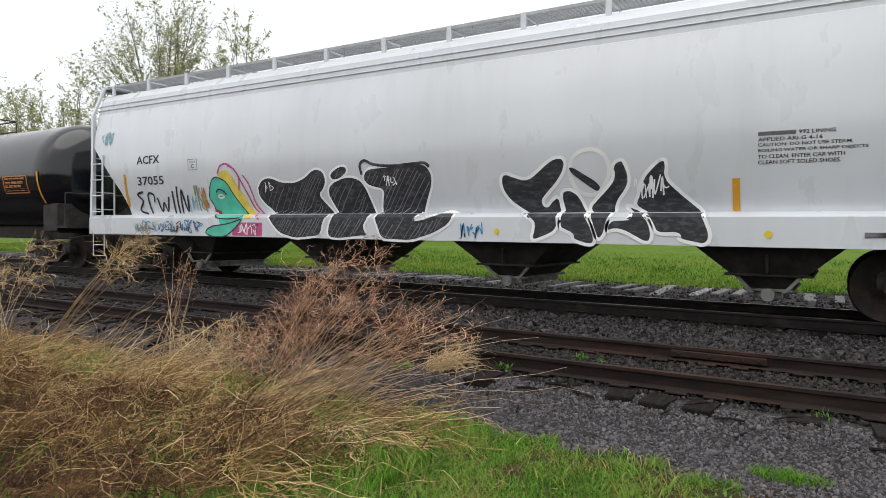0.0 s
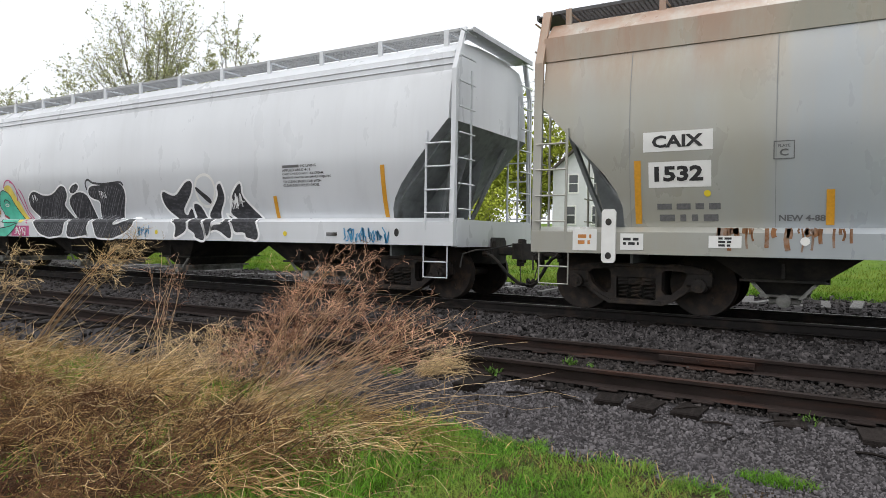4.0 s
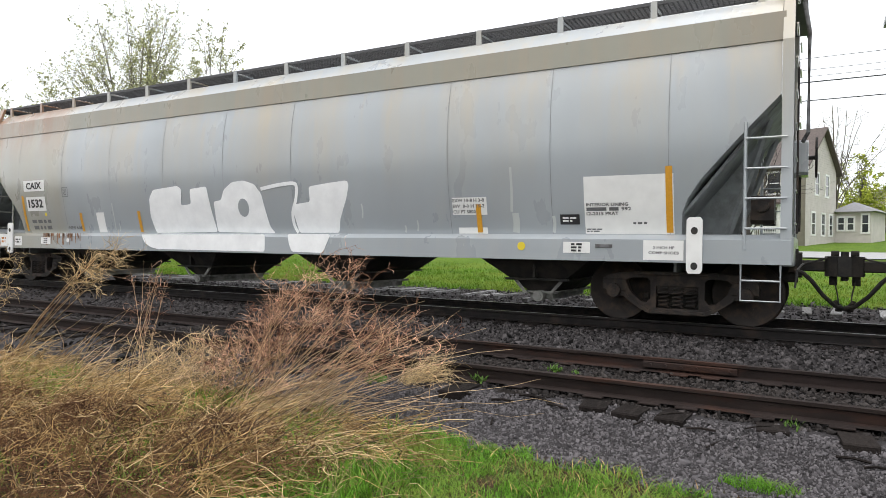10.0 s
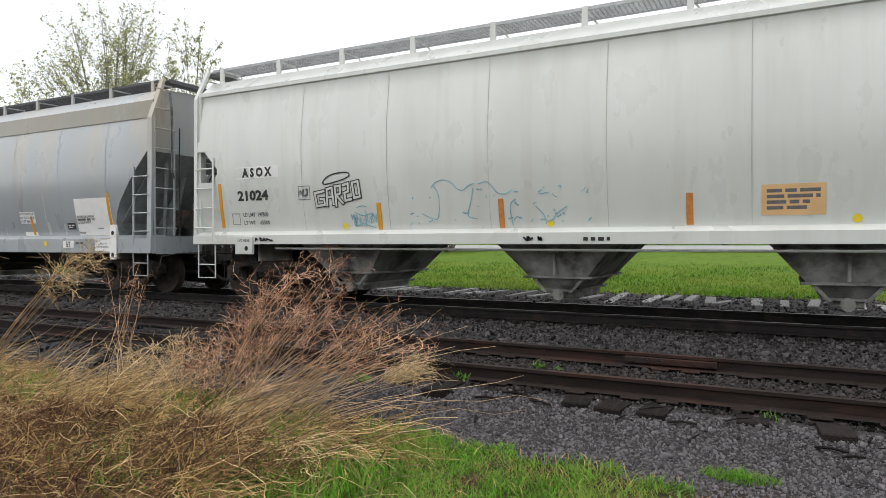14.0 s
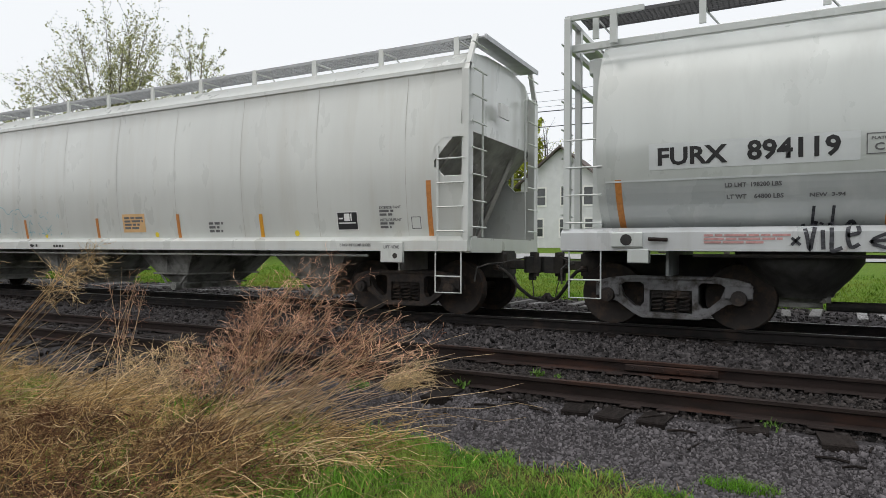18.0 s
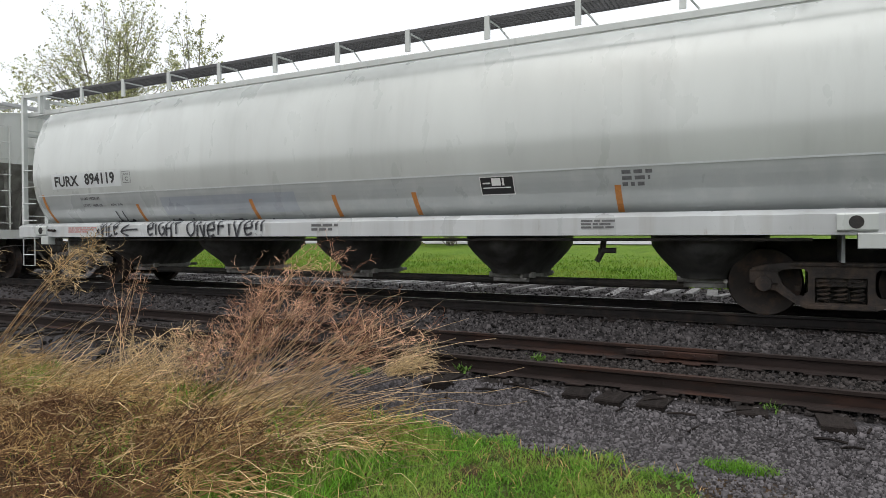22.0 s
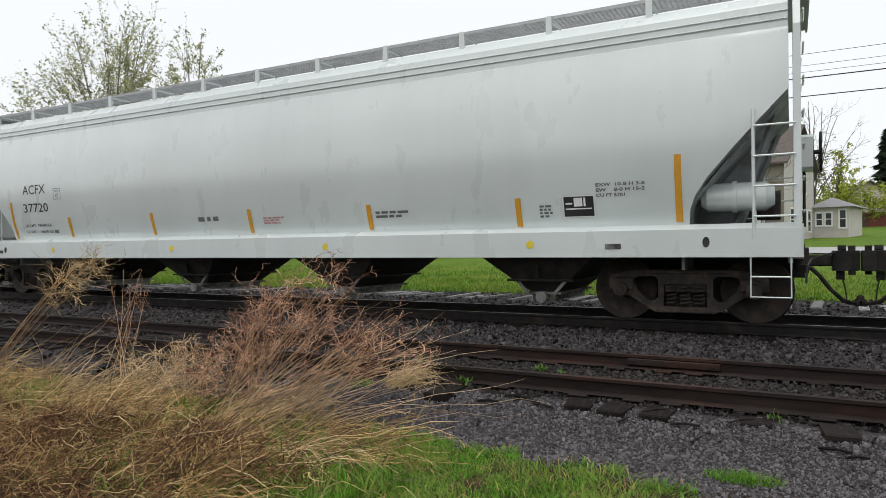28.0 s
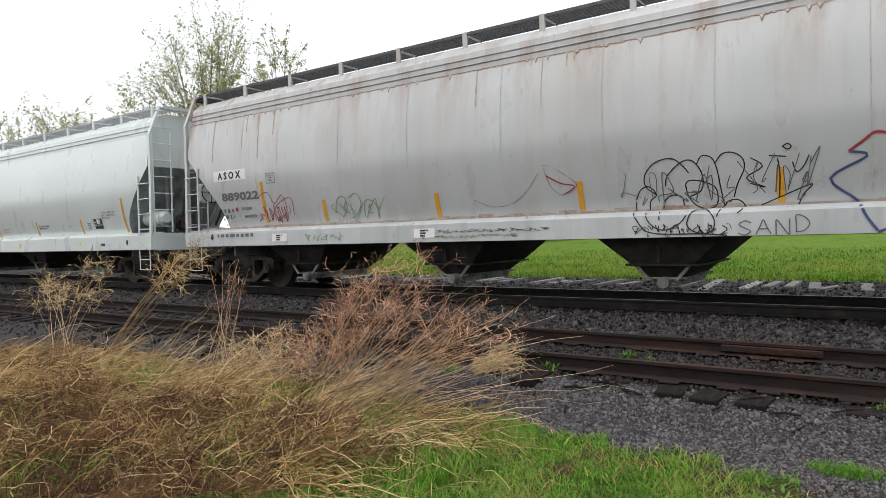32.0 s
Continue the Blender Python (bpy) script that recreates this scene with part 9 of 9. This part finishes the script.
def mark_pale_car(c):
    s, k = FLOW, Skirted(FLOW, 1.37)
    lettering(c, "ACFX", 2.02, 2.93, 2.46, 2.68, s, M["ink"], bold=0.004)
    lettering(c, "37720", 2.00, 2.98, 2.03, 2.24, s, M["ink"], bold=0.004)
    lettering(c, "LD LMT  194400 LB", 1.93, 2.98, 1.68, 1.75, s, M["ink_grey"])
    lettering(c, "LT WT     68600 LB", 1.93, 2.98, 1.53, 1.60, s, M["ink_grey"])
    patch(c, 3.03, 3.19, 1.52, 1.60, s, M["ink_grey"], "stencil_line")
    plate_box(c, 3.24, 3.51, 2.30, 2.56, s)
    reflectors(c, [(1.48, 1.40, 2.30), (3.69, 1.42, 1.87), (6.53, 1.42, 1.88), (9.30, 1.41, 1.86), (12.07, 1.41, 1.84), (14.82, 1.40, 1.83), (17.16, 1.41, 2.32)], s)
    bars(c, 9.64, 10.15, 1.57, 1.70, 3, s, M["print_red"], gaps=4, seed=41)
    bars(c, 12.20, 12.88, 1.61, 1.72, 2, s, M["ink_grey"], gaps=4, seed=42)
    bars(c, 7.9, 8.5, 1.66, 1.75, 1, s, M["ink_grey"], gaps=4, seed=43)
    bars(c, 15.16, 15.36, 1.53, 1.71, 4, s, M["ink_grey"], gaps=3, seed=44)
    data_label(c, 15.53, 16.00, 1.52, 1.83, s)
    for i, line in enumerate(("EXW  10-8 H 3-8", "EW    8-0 H 15-2", "CU FT 5701")):
        lettering(c, line, 16.03, 16.72 - (0.28 if i == 2 else 0), 1.945 - i * 0.075, 1.995 - i * 0.075, s, M["ink_grey"])
    for x in (3.3, 7.31, 11.25, 15.07):
        disc(c, x, 1.12, 0.06, k, M["dot_yellow"], label="yellow round decal")
    for x0, x1 in ((0.95, 1.25), (16.19, 16.41)):
        sill_slot(c, x0, x1, 1.05, 1.12)
    for x in (1.36, 17.52):
        sill_hole(c, x, 1.13)
    part("end_stringer", Geo().tube([(18.5, -1.3, 1.2), (18.5, -1.3, 0.85)], 0.03, 6), M["pale_paint"], c)
    # air reservoir and brake gear behind the ladder
    part("air_reservoir", Geo().cyl((17.40, -0.95, 1.75), (17.48, -0.95, 1.75), 0.13, 0.19, n=18).cyl((17.48, -0.95, 1.75), (18.22, -0.95, 1.75), 0.20, n=18).cyl((18.22, -0.95, 1.75), (18.32, -0.95, 1.75), 0.19, 0.12, n=18).cyl((17.80, -0.95, 1.75), (17.86, -0.95, 1.75), 0.225, n=18), M["pale_paint"], c, "pale grey air reservoir cylinder")
    brake_gear(c, 18.63, M["pale_paint"])


def brake_gear(c, L, paint):
    """Hand brake wheel and gear box on the car's end, with rods and chain guide."""
    part("brake_box", Geo().box(L - 0.02, L + 0.16, -0.25, 0.20, 2.15, 2.65, 0.04), paint, c)
    ring = [(L + 0.26, 0.28 * math.cos(a * 0.393), 2.42 + 0.28 * math.sin(a * 0.393)) for a in range(17)]
    w = Geo().tube(ring, 0.016, 6)
    for a in range(4):
        w.tube([(L + 0.26, 0, 2.42), (L + 0.26, 0.28 * math.cos(a * 1.571), 2.42 + 0.28 * math.sin(a * 1.571))], 0.012, 5)
    part("brake_wheel", w.cyl((L + 0.12, 0, 2.42), (L + 0.28, 0, 2.42), 0.03, n=8), M["under"], c)
    part("brake_rod", Geo().tube([(L + 0.05, 0.05, 2.15), (L + 0.05, 0.05, 1.35)], 0.02, 6), M["under"], c)
    part("brake_valve", Geo().box(L - 0.55, L - 0.25, -0.55, -0.15, 1.45, 1.85, 0.05).cyl((L - 0.4, -0.6, 1.7), (L - 0.4, -0.5, 1.7), 0.09, n=12), M["truck"], c)


def mark_rusty_car(c):
    s, k = FLOW, Skirted(FLOW, 1.36)
    patch(c, 1.11, 2.23, 2.45, 2.68, s, M["patch"])
    lettering(c, "A S O X", 1.26, 2.08, 2.48, 2.65, s, M["ink"], proud=0.009, bold=0.04)
    lettering(c, "889022", 1.32, 2.60, 1.99, 2.18, s, M["ink_grey"], bold=0.04)
    lettering(c, "202200", 1.95, 2.30, 1.77, 1.84, s, M["ink_grey"])
    lettering(c, "66800", 1.98, 2.40, 1.60, 1.67, s, M["ink_grey"])
    bars(c, 1.32, 1.70, 1.60, 1.82, 2, s, M["ink_grey"], gaps=5, seed=50)
    disc(c, 1.78, 1.80, 0.05, s, M["spray_red"])
    plate_box(c, 2.90, 3.18, 2.30, 2.52, s)
    reflectors(c, [(2.72, 1.47, 2.35), (4.51, 1.44, 1.87), (7.30, 1.41, 1.84), (10.0, 1.42, 1.86), (12.75, 1.40, 1.85), (15.5, 1.41, 1.85)], s)
    lined(c, ["B1", "B2", "B3", "B4", "B5", "B6", "B7", "B8", "B9", "B10"], k, 0.017, M["ink"])
    scribble(c, 10.85, 12.2, 0.99, 1.16, k, M["ink"], 18, 0.012, 51)
    lined(c, ["TRI"], s, 0.014, M["line_faint"])
    lined(c, ["TRI2"], s, 0.020, M["spray_red"])
    lined(c, ["CUR"], s, 0.012, M["line_faint"])
    lined(c, ["SK1", "SK2", "SK3", "SK4", "SK5", "SK6"], s, 0.016, M["ink"])
    lined(c, ["STAR_R"], s, 0.034, M["spray_red"])
    lined(c, ["STAR_B", "STAR_B2"], k, 0.032, M["spray_violet"])
    lined(c, ["SQ1", "SQ2", "SQ3"], s, 0.022, M["spray_olive"])
    lined(c, ["RD1", "RD2"], s, 0.016, M["spray_red"])
    scribble(c, 2.5, 3.5, 1.45, 1.85, s, M["spray_red"], 14, 0.014, 52)
    handwritten(c, "SAND", 12.25, 13.14, 1.0, 1.20, k, 0.016, M["ink_grey"])
    scribble(c, 10.7, 12.2, 1.35, 2.0, k, M["ink_grey"], 9, 0.014, 61)
    scribble(c, 12.3, 13.2, 1.42, 2.1, s, M["ink_grey"], 7, 0.014, 62)
    scribble(c, 4.75, 6.1, 1.42, 1.85, s, M["spray_olive"], 7, 0.018, 63)
    scribble(c, 4.1, 5.2, 1.05, 1.2, k, M["spray_olive"], 9, 0.016, 64)
    for x in (3.10, 6.89):
        patch(c, x, x + 0.46, 1.06, 1.22, k, M["patch"], flat=1.613)
        bars(c, x + 0.14, x + 0.32, 1.08, 1.20, 3, k, M["ink"], flat=1.614, gaps=2, seed=53)
    bars(c, 1.25, 2.55, 1.18, 1.25, 1, k, M["ink_grey"], flat=1.613, gaps=12, seed=54)
    scribble(c, 7.4, 9.6, 1.12, 1.19, k, M["ink_grey"], 22, 0.012, 55)
    scribble(c, 7.4, 9.0, 1.04, 1.10, k, M["spray_olive"], 16, 0.012, 56)
    sill_hole(c, 1.05, 1.19)
    # rust runs below the roof corrugation
    r = random.Random(77)
    for i in range(20):
        x, n = r.uniform(0.6, 18), r.uniform(0.3, 1.0) ** 2
        g = stroke([(x, 3.86), (x + r.uniform(-0.01, 0.01), 3.86 - n * 0.5), (x, 3.86 - n)], r.uniform(0.008, 0.03))
        part("rust_run", decal_mesh("rust_run", g, s, M["rust_thin"], 0.004), M["rust_thin"], c)
    g, low = Geo(), 0.02
    for i in range(600):
        a, nxt = 0.15 + i * 0.03, 0.012 + 0.03 * abs(noise.noise((i * 0.11, 3.0, 0))) + (r.uniform(0.02, 0.10) if r.random() < 0.07 else 0)
        g.add([(a, 0, 3.87), (a, 0, 3.868 - low), (a + 0.03, 0, 3.868 - nxt), (a + 0.03, 0, 3.87)], [(0, 1, 2, 3)])
        low = nxt
    part("rust_edge", decal_mesh("rust_edge", g, s, M["rust_deep"], 0.006), M["rust_deep"], c, "rusty lip below the roof corrugation")
    g = Geo()
    for i in range(60):
        a, b = 0.3 + i * 0.3, 0.6 + i * 0.3
        h = r.uniform(0.02, 0.07)
        g.add([(a, 0, 1.365), (b, 0, 1.365), (b, 0, 1.365 + h), (a, 0, 1.365 + r.uniform(0.02, 0.07))], [(0, 1, 2, 3)])
    part("rust_edge", decal_mesh("rust_edge", g, s, M["rust_thin"], 0.006), M["rust_thin"], c, "rusty lower edge of the side")
    part("brake_valve", Geo().box(0.6, 0.95, -0.7, -0.3, 1.45, 1.9, 0.05).cyl((0.78, -0.78, 1.7), (0.78, -0.68, 1.7), 0.1, n=12), M["under"], c)
    part("brake_rod", Geo().tube([(0.2, -0.9, 1.5), (0.6, -0.9, 2.1), (1.2, -0.9, 1.45)], 0.03, 6), M["under"], c)


M["rust_deep"] = mat("dark_rust", (0.23, 0.105, 0.045), 0.85, vary=0.4, scale=7, second=(0.3, 0.24, 0.2), amount=0.4, second_scale=4)
M["rust_thin"] = mat("thin_rust_stain", (0.33, 0.235, 0.17), 0.8, vary=0.3, scale=9, second=(0.42, 0.37, 0.33), amount=0.55, second_scale=6)


def tank_car():
    """Black tank car at the head of the visible train."""
    u, L = -34.3, 17.0
    t = thing("tank_car", "black tank car with an amber reflective strip and grey placard", "tank car", "freight cars of the train", at=(u, MAIN_Y, 0))
    g = Geo()
    prof = [(0.0, -7.95), (0.6, -7.9), (1.05, -7.75), (1.35, -7.5), (1.46, -7.2), (1.47, -6.9), (1.47, 6.9), (1.46, 7.2), (1.35, 7.5), (1.05, 7.75), (0.6, 7.9), (0.0, 7.95)]
    g.lathe(prof, n=48)
    g.v = [(y + L / 2, x, z + 2.58) for x, y, z in g.v]
    part("tank", g, M["tank_black"], t)
    for x in (1.2, L - 1.2):
        part("saddle", Geo().box(x - 0.35, x + 0.35, -1.2, 1.2, 0.95, 1.75, 0.05), M["under"], t)
        truck(t, x + (0.3 if x < 5 else -0.3), M["truck"])
    part("stub_sill", Geo().box(0.0, L, -0.33, 0.33, 0.75, 1.12, 0.03), M["under"], t)
    for x in (6.4, 9.6):
        part("manway_rail", Geo().tube([(x, -0.9, 4.0), (x, -0.9, 4.75), (x, 0.9, 4.75), (x, 0.9, 4.0)], 0.025, 6), M["under"], t)
    for y in (-0.9, 0.9):
        part("platform_rail", Geo().tube([(6.4, y, 4.75), (9.6, y, 4.75)], 0.025, 6).tube([(6.4, y, 4.4), (9.6, y, 4.4)], 0.02, 6), M["under"], t)
    part("platform", Geo().box(6.4, 9.6, -0.95, 0.95, 4.05, 4.10), M["dark_grating"], t)
    part("manway", Geo().cyl((8, 0, 4.0), (8, 0, 4.45), 0.5, n=18), M["tank_black"], t)
    part("end_platform", Geo().box(L - 0.9, L, -1.4, 1.4, 1.08, 1.14), M["under"], t)
    part("end_rail", Geo().tube([(L - 0.1, -1.4, 1.1), (L - 0.1, -1.4, 2.0), (L - 0.1, 1.4, 2.0), (L - 0.1, 1.4, 1.1)], 0.022, 6), M["under"], t)
    sec = Section([(math.sqrt(max(0.0, 1.475**2 - (z - 2.58) ** 2)), z) for z in np.linspace(1.2, 4.0, 40)])
    reflectors(t, [(L - 1.35, 1.75, 2.6), (L - 5.0, 1.75, 2.2), (L - 8.0, 1.75, 2.2)], sec)
    patch(t, L - 3.2, L - 1.9, 2.03, 2.52, sec, M["reflector_dull"], "placard", "black placard with amber lines")
    patch(t, L - 3.16, L - 1.94, 2.06, 2.49, sec, M["tank_black"], "placard_field", proud=0.006)
    bars(t, L - 3.1, L - 2.0, 2.1, 2.46, 4, sec, M["reflector_dull"], gaps=5, seed=60)
    coupler(t, L, 1)
    CARS.append((t, u))


M["line_faint"] = mat("thin_faded_spray_line", (0.20, 0.17, 0.18), 0.6, vary=0.4, scale=6, second=(0.42, 0.41, 0.42), amount=0.4, second_scale=5)
M["spray_haze"] = mat("thin_grey_spray_paint", (0.17, 0.17, 0.19), 0.55, vary=0.4, scale=5)
for (car_, u_), marks in zip(list(CARS), (mark_white_car, mark_grey_car, mark_cream_car, mark_silver_car, mark_pale_car, mark_rusty_car)):
    marks(car_)
tank_car()


def weld_seams():
    """Upright weld seams on the sides, pale or dark, as thin proud strips."""
    for i, spots, section, lo, hi, material in (
            (1, (1.45, 3.30, 5.14, 6.98, 8.8, 10.6, 13.95, 15.7, 17.4), PLAIN, 1.28, 3.75, M["seam_grey"]),
            (2, (2.72, 4.54, 6.39, 8.22, 10.08, 11.90, 13.74, 15.56, 17.42), BOXY, 1.33, 3.97, M["seam_dark"]),
            (5, (3.28, 5.04, 6.75, 8.69, 10.42, 12.0, 13.75, 15.5), FLOW, 1.37, 3.85, M["seam_pale"])):
        for x in spots:
            g = stroke([(x, lo + (hi - lo) * t / 8) for t in range(9)], 0.009)
            part("weld_seam", decal_mesh("weld_seam", g, section, material, 0.0045), material, CARS[i][0])


M["seam_dark"] = mat("dark_weld_line", (0.43, 0.42, 0.385), 0.7, vary=0.3, scale=4)
M["seam_grey"] = mat("grey_weld_line", (0.24, 0.25, 0.255), 0.7, vary=0.3, scale=4)
M["seam_pale"] = mat("worn_weld_line", (0.42, 0.40, 0.38), 0.7, vary=0.3, scale=8)
weld_seams()


# ---------------------------------------------------------------- the train runs
def motions():
    for car, u in CARS:
        walk(car, [(t, pose(u + travelled(t), MAIN_Y, 0)) for t in range(33)])
    steps = [4 * k / FPS for k in range(241)]
    for w, x in WHEELS:
        walk(w, [(t, pose(x, 0, 0.457, 0, math.degrees(travelled(t) / 0.457), 0)) for t in steps])


motions()
